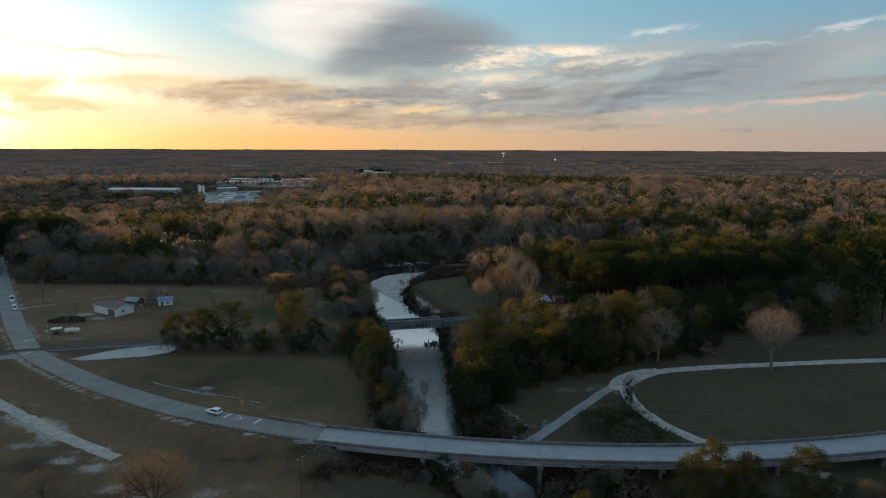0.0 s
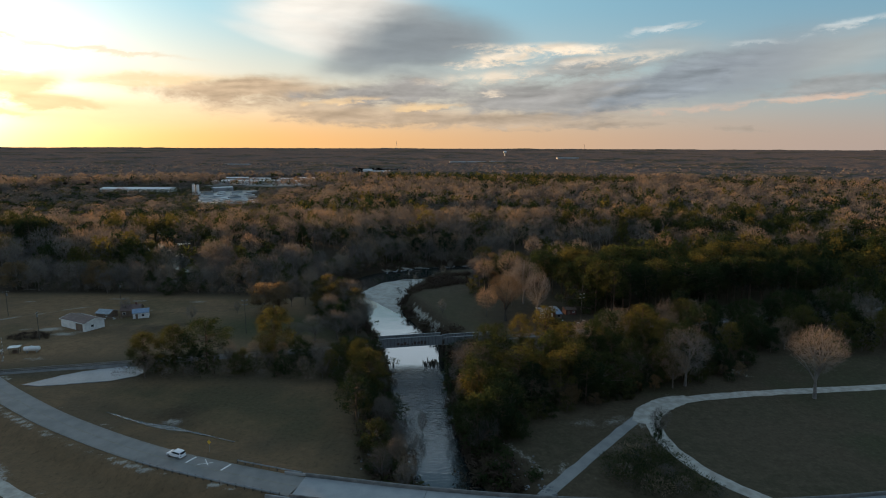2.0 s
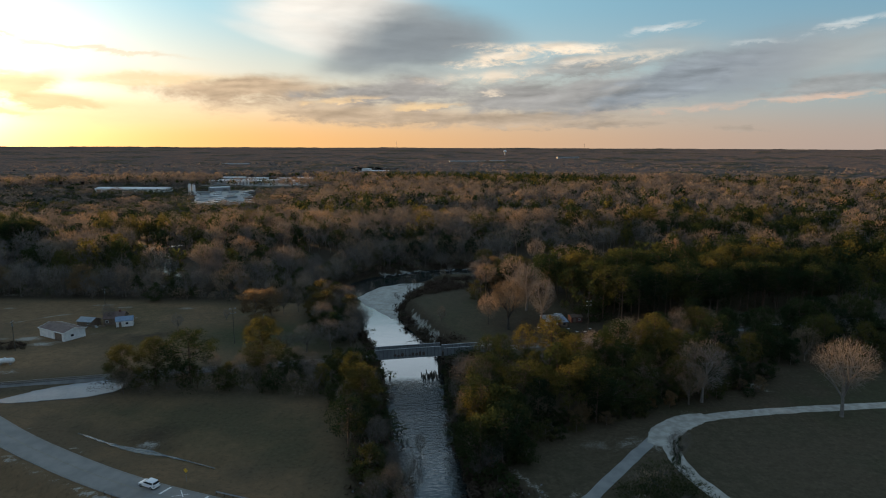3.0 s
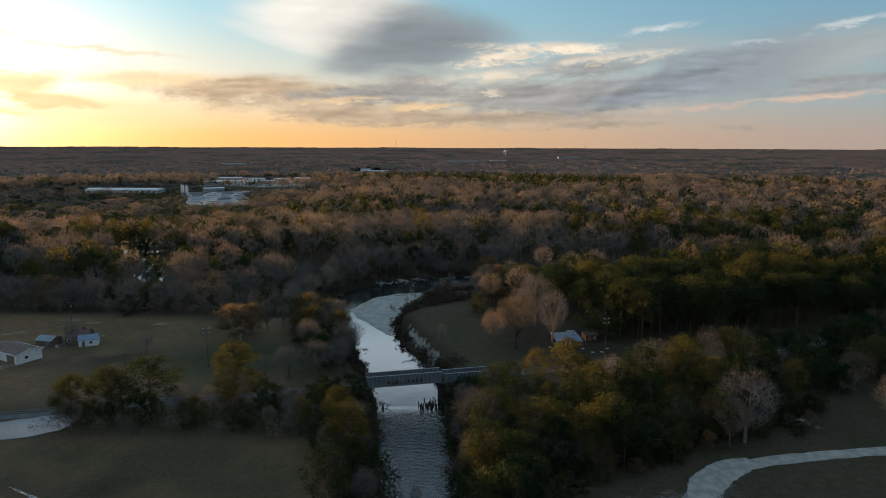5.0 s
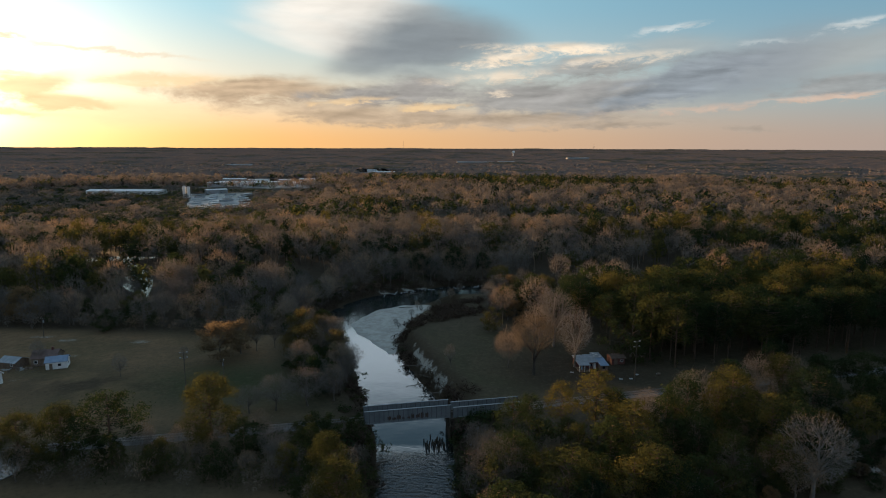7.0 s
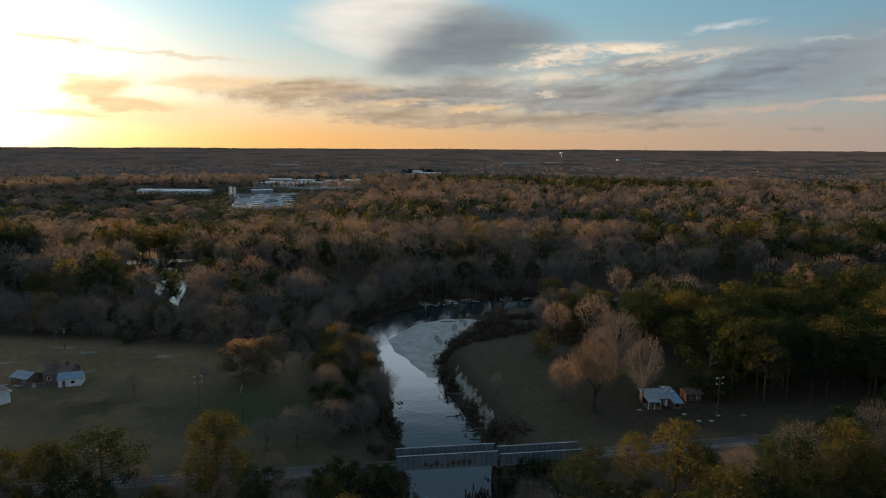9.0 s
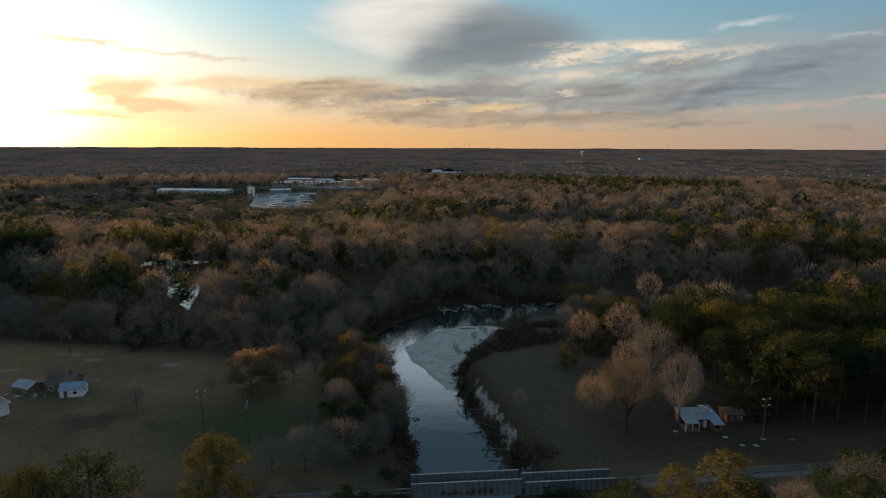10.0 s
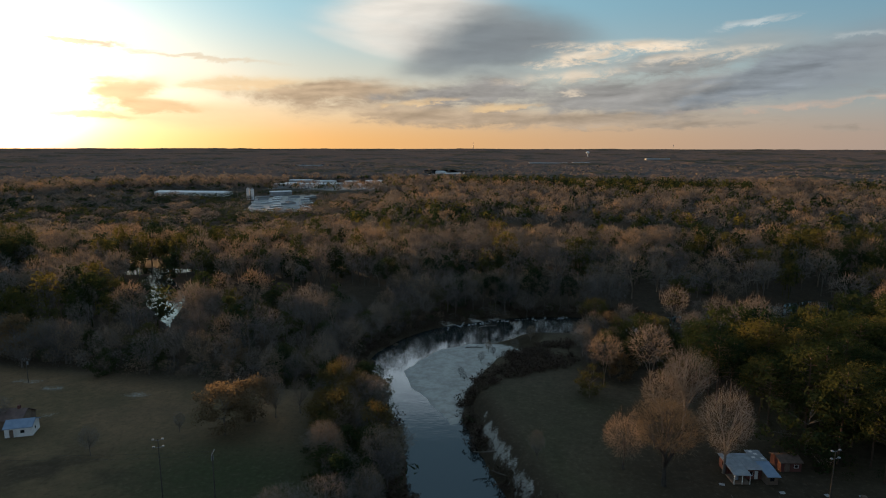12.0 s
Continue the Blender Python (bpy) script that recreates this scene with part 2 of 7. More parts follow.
def ground_look(n):
    pos = place(n)
    zone = n.attribute("zone").outputs["Color"]
    sep = n.add("ShaderNodeSeparateColor")
    n.feed(sep.inputs[0], zone)
    green, sand, litter_shade = sep.outputs
    straw_veil = n.attribute("zone").outputs["Alpha"]
    n1, n2, n3 = n.noise(pos, 0.035, 5), n.noise(pos, 0.35, 6, 0.65), n.noise(pos, 2.5, 5, 0.7)
    dry = n.mix(n.ramp(n1, 0.35, 0.65), (0.082, 0.060, 0.036), (0.064, 0.054, 0.030))
    dry = n.mix(n.ramp(n2, 0.35, 0.7), dry, (0.098, 0.074, 0.046))
    # dead grass, with the warm veil of sun glare put into its colour
    dry = n.mix(straw_veil, dry, n.mix(n.ramp(n2, 0.3, 0.7), (0.240, 0.146, 0.076), (0.168, 0.106, 0.055)))
    lush = n.mix(n.ramp(n2, 0.3, 0.7), (0.034, 0.049, 0.018), (0.050, 0.060, 0.023))
    c = n.mix(n.math("MULTIPLY", green, n.ramp(n2, 0.2, 0.6, 0.55, 1.0)), dry, lush)
    # fallen leaves, their tone deepened for the shade on the lawn
    leaf = n.mix(n.ramp(n2, 0.3, 0.7), (0.054, 0.038, 0.023), (0.032, 0.023, 0.014))
    c = n.mix(litter_shade, c, leaf)
    bare = n.mix(n.ramp(n2, 0.3, 0.75), (0.50, 0.47, 0.41), (0.33, 0.30, 0.26))
    shore = n.ramp(sand, 0.55, 0.85, 1.0, 0.25)
    c = n.mix(n.ramp(n.math("ADD", sand, n.math("MULTIPLY", n.math("SUBTRACT", n.math("ADD", n.math("MULTIPLY", n3, 0.6), n.math("MULTIPLY", n2, 0.4)), 0.5), 1.5)), 0.36, 0.62), c, bare)
    tuft = n.noise(pos, 0.9, 5, 0.7)
    c = n.mix(n.math("MULTIPLY", n.ramp(tuft, 0.50, 0.68, 0.0, 0.55), shore), c, n.mix(0.6, c, (0.022, 0.018, 0.011)))
    c = n.mix(n.ramp(tuft, 0.48, 0.30, 0.0, 0.45), c, n.mix(0.5, c, (0.20, 0.155, 0.10)))
    c = n.mix(n.math("MULTIPLY", n.math("MULTIPLY", n3, 0.40), shore), c, (0.04, 0.034, 0.024))
    return principled(n, c, 0.95, 0, n.math("ADD", n2, n.math("MULTIPLY", n3, 0.5)), 0.5, 0.25, 0.1)


def water_look(n):
    pos = place(n)
    sep = n.add("ShaderNodeSeparateXYZ")
    n.feed(sep.inputs[0], pos)
    chop = n.math("MULTIPLY", n.ramp(sep.outputs[1], 224.0, 212.0), n.ramp(sep.outputs[1], 140.0, 205.0, 0.05, 1.0))
    m = n.add("ShaderNodeMapping")
    n.feed(m.inputs["Vector"], pos)
    m.inputs["Scale"].default_value = (0.8, 1.9, 1.0)
    ripple = n.noise(m.outputs[0], 0.62, 3, 0.55)
    swell = n.noise(pos, 0.16, 3, 0.5)
    h = n.math("ADD", n.math("MULTIPLY", ripple, n.math("MULTIPLY_ADD", chop, 1.0, 0.015)), n.math("MULTIPLY", swell, 0.04))
    b = n.add("ShaderNodeBsdfPrincipled")
    n.feed(b.inputs["Base Color"], (0.014, 0.020, 0.020, 1))
    b.inputs["Roughness"].default_value, b.inputs["IOR"].default_value = 0.04, 1.85
    k = n.add("ShaderNodeBump")
    k.inputs["Strength"].default_value, k.inputs["Distance"].default_value = 1.0, 0.85
    n.feed(k.inputs["Height"], h)
    n.tree.links.new(k.outputs[0], b.inputs["Normal"])
    return b.outputs[0]


M_GROUND = material("field_grass_and_soil", ground_look)
M_WATER = material("river_water", water_look)
M_ASPHALT = plain("worn_asphalt", (0.160, 0.154, 0.143), (0.235, 0.225, 0.207), 0.25, 0.85, fine=14)
M_DECK = plain("concrete_deck", (0.24, 0.25, 0.25), (0.33, 0.33, 0.32), 0.3, 0.8, fine=12)
M_CONCRETE = plain("weathered_concrete", (0.20, 0.20, 0.195), (0.38, 0.37, 0.35), 0.35, 0.85, fine=9)
M_PAVED = plain("worn_path_paving", (0.19, 0.185, 0.175), (0.27, 0.26, 0.24), 0.35, 0.85, fine=9)
M_PARAPET = plain("stained_and_shaded_concrete", (0.10, 0.098, 0.092), (0.21, 0.205, 0.195), 0.6, 0.9, fine=7)
M_YARD = plain("packed_yard_gravel", (0.22, 0.21, 0.195), (0.50, 0.48, 0.45), 0.045, 0.95, fine=12)
M_GRAVEL = plain("pale_gravel", (0.26, 0.235, 0.195), (0.46, 0.425, 0.37), 0.5, 0.95, fine=12)
M_BALLAST = plain("rail_ballast", (0.10, 0.095, 0.09), (0.19, 0.18, 0.17), 0.6, 0.95, fine=9)
# wet lot, the mirrored sky's blue put into its base colour
M_LOT = plain("damp_sky_sheen_lot", (0.11, 0.122, 0.14), (0.175, 0.187, 0.205), 0.12, 0.42, fine=14)
M_STEEL = plain("painted_girder_steel", (0.17, 0.185, 0.195), (0.26, 0.27, 0.275), 0.5, 0.6, 0.2, fine=7)
M_STEEL_DARK = plain("dark_girder_steel", (0.06, 0.062, 0.065), (0.12, 0.12, 0.125), 0.8, 0.7, 0.2)
M_RUST = plain("rusty_steel", (0.075, 0.050, 0.038), (0.15, 0.10, 0.075), 1.2, 0.8, 0.3)
M_RAIL = plain("rail_steel", (0.20, 0.18, 0.16), (0.30, 0.28, 0.26), 2.0, 0.4, 0.9)
M_TIMBER = plain("dark_old_timber", (0.045, 0.036, 0.028), (0.10, 0.080, 0.06), 1.5, 0.9)
M_POLE = plain("grey_pole_wood", (0.05, 0.043, 0.036), (0.10, 0.086, 0.072), 1.5, 0.9)
M_WHITE = plain("dirty_white_paint", (0.55, 0.55, 0.53), (0.78, 0.77, 0.74), 0.8, 0.6)
M_MARK = plain("road_marking_paint", (0.55, 0.55, 0.52), (0.75, 0.74, 0.70), 2.0, 0.7)
M_ROOF = plain("brown_metal_roof", (0.10, 0.065, 0.055), (0.18, 0.12, 0.10), 0.7, 0.6)
M_TIN = plain("tin_roof", (0.20, 0.22, 0.24), (0.36, 0.38, 0.40), 0.6, 0.45, 0.5)
M_BLUE = plain("faded_blue_roof", (0.14, 0.20, 0.28), (0.22, 0.28, 0.36), 0.7, 0.55)
M_BROWN = plain("weathered_board_wall", (0.12, 0.085, 0.06), (0.22, 0.16, 0.12), 1.2, 0.9)
M_RED = plain("faded_red_paint", (0.095, 0.032, 0.027), (0.155, 0.062, 0.050), 1.2, 0.7)
M_DARK = plain("dark_window", (0.015, 0.015, 0.017), (0.03, 0.03, 0.032), 2.0, 0.4)
M_GLASS = plain("tinted_car_glass", (0.012, 0.014, 0.017), (0.02, 0.022, 0.026), 1.0, 0.08, relief=0.0)
M_CAR = plain("white_car_paint", (0.70, 0.71, 0.72), (0.78, 0.78, 0.78), 1.0, 0.25, relief=0.0)
M_TYRE = plain("tyre_rubber", (0.02, 0.02, 0.02), (0.035, 0.035, 0.035), 3.0, 0.8)
M_YELLOW = plain("yellow_sign_paint", (0.60, 0.36, 0.03), (0.68, 0.42, 0.05), 2.0, 0.6)
M_STONE = plain("grey_riprap_stone", (0.10, 0.10, 0.105), (0.22, 0.22, 0.22), 0.9, 0.9)
M_BARK = plain("grey_brown_bark", (0.085, 0.068, 0.055), (0.17, 0.145, 0.12), 1.0, 0.95)
M_PALEBARK = plain("pale_grey_bark", (0.12, 0.107, 0.095), (0.22, 0.20, 0.18), 1.0, 0.9)
M_DARKBARK = plain("dark_oak_bark", (0.040, 0.034, 0.028), (0.085, 0.072, 0.060), 1.0, 0.95)
M_PINEBARK = plain("pine_bark", (0.07, 0.045, 0.032), (0.13, 0.085, 0.06), 1.0, 0.95)
M_NEEDLE = foliage("pine_needles", ((0.014, 0.029, 0.015), (0.036, 0.051, 0.019), (0.112, 0.100, 0.030)), 0.46, 0.05)
M_EVER = foliage("evergreen_leaves", ((0.024, 0.042, 0.020), (0.045, 0.060, 0.024), (0.095, 0.088, 0.034)), 0.45)
M_TWIG = foliage("bare_twigs", ((0.105, 0.100, 0.097), (0.200, 0.176, 0.153), (0.285, 0.205, 0.140)), 0.30, 0.10)
M_RUSSET = foliage("russet_leaves", ((0.170, 0.122, 0.078), (0.195, 0.142, 0.082), (0.205, 0.135, 0.070)), 0.5)
M_PALETWIG = foliage("pale_twigs", ((0.185, 0.170, 0.154), (0.210, 0.188, 0.165), (0.228, 0.197, 0.164)), 0.14, 0.15)
# lit copy of the pine needles, low sun's gold put into the tones
M_SUNNEEDLE = foliage("sunlit_pine_needles", ((0.046, 0.056, 0.021), (0.072, 0.074, 0.025), (0.112, 0.100, 0.031)), 0.48, 0.06)
M_RUSTY = foliage("russet_twigs", ((0.128, 0.110, 0.086), (0.150, 0.118, 0.080), (0.160, 0.114, 0.070)), 0.25, 0.15)
M_OCHRE = foliage("ochre_leaves", ((0.075, 0.070, 0.028), (0.110, 0.090, 0.034), (0.150, 0.105, 0.036)), 0.45)


def canopy_look(n):
    pos = place(n)
    pine = n.attribute("tint").outputs["Fac"]
    n1, n2, n3 = n.noise(pos, 0.06, 4), n.noise(pos, 0.09, 3), n.noise(pos, 0.006, 3)
    bare = n.mix(n.ramp(n1, 0.3, 0.7), (0.125, 0.090, 0.072), (0.185, 0.132, 0.102))
    bare = n.mix(n.ramp(n3, 0.35, 0.65), bare, (0.130, 0.100, 0.085))
    dark = n.mix(n.ramp(n1, 0.3, 0.7), (0.030, 0.040, 0.022), (0.055, 0.060, 0.030))
    c = n.mix(n.ramp(n.math("ADD", n2, n.math("MULTIPLY", n.math("SUBTRACT", pine, 0.5), 0.7)), 0.40, 0.66, 0.0, 0.6), bare, dark)
    return principled(n, c, 1.0, 0, n2, 0.9, 3.0, 0.0)


M_CANOPY = material("distant_treetops", canopy_look)
M_BRUSH = foliage("brown_brush", ((0.060, 0.042, 0.032), (0.085, 0.060, 0.045), (0.070, 0.055, 0.035)), 0.15)


# ---- building helpers ----
def part(name, bm, mat, parent=None, label=""):
    """Links a bmesh as one mesh object, under a thing or a part."""
    me = bpy.data.meshes.new(name)
    bm.to_mesh(me)
    bm.free()
    me.materials.append(mat)
    ob = new(name, me)
    ob.parent = parent
    return tagged(ob, label)


def thing(name, label, category, m=None, group="", kind=""):
    ob = new(name)
    ob.matrix_basis = m or Matrix()
    return tagged(ob, label, category, group, kind)


def box(bm, x0, x1, y0, y1, z0, z1, m=None, bevel=0.0):
    made = bmesh.ops.create_cube(bm, size=1.0, matrix=(m or Matrix()) @ Matrix.Translation(((x0 + x1) / 2, (y0 + y1) / 2, (z0 + z1) / 2)) @ Matrix.Diagonal((x1 - x0, y1 - y0, z1 - z0, 1)))
    if bevel:
        edges = {e for v in made["verts"] for e in v.link_edges}
        bmesh.ops.bevel(bm, geom=list(edges), offset=bevel, segments=2, affect="EDGES", profile=0.6)
    return bm


def boxes(*rows, bevel=0.0, m=None):
    bm = bmesh.new()
    for r in rows:
        box(bm, *r, m=m, bevel=bevel)
    return bm


def tube(bm, a, b, r0, r1=None, sides=8):
    a, b = Vector(a), Vector(b)
    r1 = r0 if r1 is None else r1
    m = Matrix.Translation((a + b) / 2) @ (b - a).to_track_quat("Z", "Y").to_matrix().to_4x4()
    bmesh.ops.create_cone(bm, cap_ends=True, segments=sides, radius1=r0, radius2=r1, depth=(b - a).length, matrix=m)
    return bm


def poly(bm, rings):
    """A solid from rings of points, closed at both ends."""
    loops = [[bm.verts.new(p) for p in ring] for ring in rings]
    for lo, hi in zip(loops, loops[1:]):
        for i in range(len(lo)):
            j = (i + 1) % len(lo)
            bm.faces.new((lo[i], lo[j], hi[j], hi[i]))
    bm.faces.new(loops[0][::-1])
    bm.faces.new(loops[-1])
    bmesh.ops.recalc_face_normals(bm, faces=bm.faces)
    return bm


def smooth_line(points, step=2.0):
    """Even points along a rounded line through the given ones (any number of coordinates)."""
    p = np.array(points, float)
    p = np.vstack([2 * p[0] - p[1], p, 2 * p[-1] - p[-2]])
    out = []
    for i in range(1, len(p) - 2):
        a, b, c, d = p[i - 1:i + 3]
        n = max(1, int(np.linalg.norm((c - b)[:2]) / step))
        for t in np.arange(n) / n:
            out.append(0.5 * (2 * b + (c - a) * t + (2 * a - 5 * b + 4 * c - d) * t ** 2 + (3 * b - a - 3 * c + d) * t ** 3))
    out.append(p[-2])
    return np.array(out)


def sideways(line):
    g = np.gradient(line[:, :2], axis=0)
    g /= np.linalg.norm(g, axis=1)[:, None]
    return np.stack([g[:, 1], -g[:, 0]], 1)     # to the right of the way


def along(line, x):
    """Interpolates a line, rising in x, at x."""
    return np.array([np.interp(x, line[:, 0], line[:, k]) for k in range(line.shape[1])])


def sweep(line, section, closed=True):
    """A solid swept along line (x, y, z) with a section of (right, up) points."""
    side = sideways(line)
    bm = bmesh.new()
    rings = [[(p[0] + s[0] * u, p[1] + s[1] * u, p[2] + v) for u, v in section] for p, s in zip(line, side)]
    return poly(bm, rings)


def value_noise(x, y, size, seed=0):
    """Smooth noise between 0 and 1 over the plan."""
    u, v = np.asarray(x) / size, np.asarray(y) / size
    i, j = np.floor(u).astype(np.int64), np.floor(v).astype(np.int64)
    f, g = u - i, v - j
    f, g = f * f * (3 - 2 * f), g * g * (3 - 2 * g)

    def h(a, b):
        k = (a * 374761393 + b * 668265263 + seed * 974634777) & 0x7fffffff
        k = ((k ^ (k >> 13)) * 1274126177) & 0x7fffffff
        return (k ^ (k >> 16)) % 65536 / 65535.0
    return (h(i, j) * (1 - f) + h(i + 1, j) * f) * (1 - g) + (h(i, j + 1) * (1 - f) + h(i + 1, j + 1) * f) * g


def clouds(x, y, size, seed=0):
    return 0.5 * value_noise(x, y, size, seed) + 0.3 * value_noise(x, y, size * 0.47, seed + 1) + 0.2 * value_noise(x, y, size * 0.21, seed + 2)


def step(lo, hi, v):
    t = np.clip((v - lo) / (hi - lo), 0, 1)
    return t * t * (3 - 2 * t)


def near_line(x, y, line):
    """Distance from points to a line, and the line's further columns at the nearest spot."""
    best = np.full(x.shape, 1e9)
    extra = np.zeros(x.shape + (line.shape[1] - 2,))
    lo, hi = line[:, :2].min(0) - 40, line[:, :2].max(0) + 40
    box_ = (x > lo[0]) & (x < hi[0]) & (y > lo[1]) & (y < hi[1])
    if not box_.all():
        if box_.any():
            best[box_], extra[box_] = near_line(x[box_], y[box_], line)
        return best, extra
    for a, b in zip(line, line[1:]):
        d = b[:2] - a[:2]
        t = np.clip(((x - a[0]) * d[0] + (y - a[1]) * d[1]) / (d @ d + 1e-9), 0, 1)
        r = np.hypot(x - a[0] - t * d[0], y - a[1] - t * d[1])
        k = r < best
        best = np.where(k, r, best)
        extra = np.where(k[..., None], a[2:] + t[..., None] * (b[2:] - a[2:]), extra)
    return best, extra


def inside(x, y, ring):
    """Signed distance to a closed outline, negative within."""
    ring = np.array(ring, float)
    closed = np.vstack([ring, ring[:1]])
    d, _ = near_line(x, y, closed)
    odd = np.zeros(x.shape, bool)
    for a, b in zip(closed, closed[1:]):
        cross = ((a[1] > y) != (b[1] > y)) & (x < (b[0] - a[0]) * (y - a[1]) / (b[1] - a[1] + 1e-12) + a[0])
        odd ^= cross
    return np.where(odd, -d, d)


# ---- the plan ----
WATER = -4.5
RIVER = smooth_line([(96, -70, 10), (76, -15, 9.5), (56, 32, 9), (40, 70, 9), (26, 100, 8), (12, 125, 7.5), (1, 150, 8), (-3.5, 178, 8.5), (-6.5, 204, 9.5), (-9.5, 235, 11.5), (-16, 257, 11), (-21.5, 275, 10), (-29, 295, 10.5),
                     (-39.5, 313, 9.5), (-47, 332, 8), (-44, 350, 9), (-32, 368, 12), (-14, 379, 14), (8, 385, 18), (40, 390, 16), (90, 405, 14), (150, 440, 12)], 6.0)
BAR = [(-43, 331), (-38, 317), (-29.6, 304.5), (-22, 291.6), (-19, 292), (-19, 304), (-19, 317), (-14, 334), (-2, 346), (2, 356), (-9, 362), (-20, 364), (-33, 354.5), (-40, 340)]
BROOK = smooth_line([(-126, 327, -0.5), (-136, 342, -0.25), (-146, 356, 0.5), (-157, 372, 5.0), (-172, 395, 8), (-192, 420, 8), (-205, 438, 3)], 5.0)
ROAD = smooth_line([(-300, 390, 2.4), (-262, 341, 2.4), (-184, 242, 2.4), (-158, 211, 2.6), (-140, 191.5, 2.6), (-109, 169.2, 2.5), (-85, 155, 2.6), (-64.6, 144.6, 2.9), (-47, 137.3, 3.4), (-28.5, 130.4, 4.0)], 3.0)
DECK = smooth_line([(-28.5, 130.4, 4.0), (-2.3, 125.3, 4.0), (23.5, 122.0, 4.0), (50, 120.8, 4.0), (76.5, 122.1, 4.0), (107, 126.5, 4.0), (133, 132.5, 4.0), (160, 141, 4.0), (190, 152, 4.0), (230, 170, 4.0)], 2.2)
RAILWAY = smooth_line([(-420, 122, 2.9), (-300, 154, 2.9), (-200, 181, 2.9), (-146, 195.6, 2.9), (-100, 206.6, 2.9), (-57, 215.6, 3.0), (-21, 223.6, 3.0), (1.5, 228.4, 3.0), (20.5, 232.5, 3.0), (53, 241.0, 3.0), (120, 257, 3.0), (260, 290, 3.0)], 4.0)
PARK_DRIVE = smooth_line([(23, 133, 0.3), (37.4, 149.8, 0.3), (49, 163.4, 0.3), (55.2, 170.4, 0.3)], 2.0)
PARK_LOOP = smooth_line([(280, 200, 0.3), (200, 197, 0.3), (158.6, 194.1, 0.3), (122.7, 190.3, 0.3), (89.2, 185.9, 0.3), (70, 181, 0.3), (60.5, 173, 0.3), (57.7, 163, 0.3), (58.4, 153, 0.3), (61.8, 143, 0.3), (67.5, 134.5, 0.3), (76, 127, 0.3), (90, 118, 0.3)], 2.0)
DIRT_TRACK = smooth_line([(-190, 200, 0.5), (-129, 158, 0.3), (-118.8, 151.3, 0.3), (-100, 139.2, 0.3), (-86.7, 131.6, 0.3), (-76.5, 126.0, 0.3)], 2.5)
SIDE_ROAD = smooth_line([(-138, 190, 2.5), (-147, 189.5, 2.4), (-156, 187, 2.2), (-175, 180, 2.0), (-230, 158, 2.0)], 2.0)
MUD_BANK = smooth_line([(6, 178, 0), (12.6, 166, 0), (18.1, 155.7, 0), (23, 147.5, 0), (25.4, 142.5, 0)], 2.0)
DITCH = smooth_line([(-91, 171, 0.1), (-87.6, 169.4, 0.25), (-82, 166.6, 0.35), (-77, 164.3, 0.5), (-73, 162.9, 1.1), (-70, 162.0, 1.2), (-66.5, 160.9, 0.5), (-60.5, 158.8, 0.25), (-50, 154.5, 0.1)], 0.5)
FIELD_TRACK = smooth_line([(-192, 247, 0), (-185.3, 253.6, 0), (-179.3, 259.8, 0), (-173.4, 263.6, 0), (-166.9, 269.6, 0), (-158.2, 276, 0), (-146, 279, 0)], 2.0)
LOT = [(-126, 188), (-121, 193), (-116, 197.5), (-108, 201.5), (-99, 204.6), (-95, 202), (-94.5, 196), (-102, 191), (-109, 189.5), (-115, 188), (-121, 187)]
LEFT_FIELD = [(-121, 186), (-94, 194), (-60, 196), (-25, 186), (-19, 160), (-22, 143), (-46, 150), (-85, 168)]
MEADOW = [(-19, 303), (-8, 309), (10, 309), (24, 306), (40, 294), (62, 277), (70, 262), (60, 246), (20, 238), (3, 245), (-6, 270), (-14, 290)]
NORTH_FIELD = [(-262, 322), (-238, 312), (-205, 305), (-150, 301), (-112, 297), (-72, 296), (-62, 300), (-56, 272), (-52, 243), (-35, 226), (-57, 221), (-146, 200), (-184, 192), (-250, 175), (-275, 240)]
TOWN = ([(-545, 1000), (-542, 908), (-425, 902), (-388, 850), (-352, 770), (-322, 705), (-240, 715), (-215, 800), (-240, 980), (-300, 1005), (-420, 1000)],
        [(-440, 1260), (-410, 1040), (-300, 1030), (-230, 1080), (-240, 1260)], [(-230, 1600), (-210, 1420), (-130, 1440), (-100, 1600)],
        [(20, 2360), (30, 2150), (270, 2180), (290, 2400)], [(500, 2900), (510, 2700), (640, 2720), (650, 2900)])


def base_height(x, y):
    """The lie of the land without banks."""
    road_y = np.interp(x, ROAD[:, 0], ROAD[:, 1])
    north = step(195, 215, y)
    west = step(-11, -22, x) * step(-3, 3, y - road_y)
    far = np.hypot(x, y - 65)
    rise = 50.0 * np.clip((far - 2300) / 2600, 0, 1.2) ** 1.4
    for ring in TOWN:
        rise = rise + 1.0 * step(30, -10, inside(x, y, ring))
    dip = 9.0 * np.exp(-(((x + 290) / 130) ** 2 + ((y - 610) / 115) ** 2)) + 8.0 * np.exp(-(((x + 450) / 110) ** 2 + ((y - 770) / 100) ** 2))
    return 2.0 * np.maximum(north, west) + rise - dip


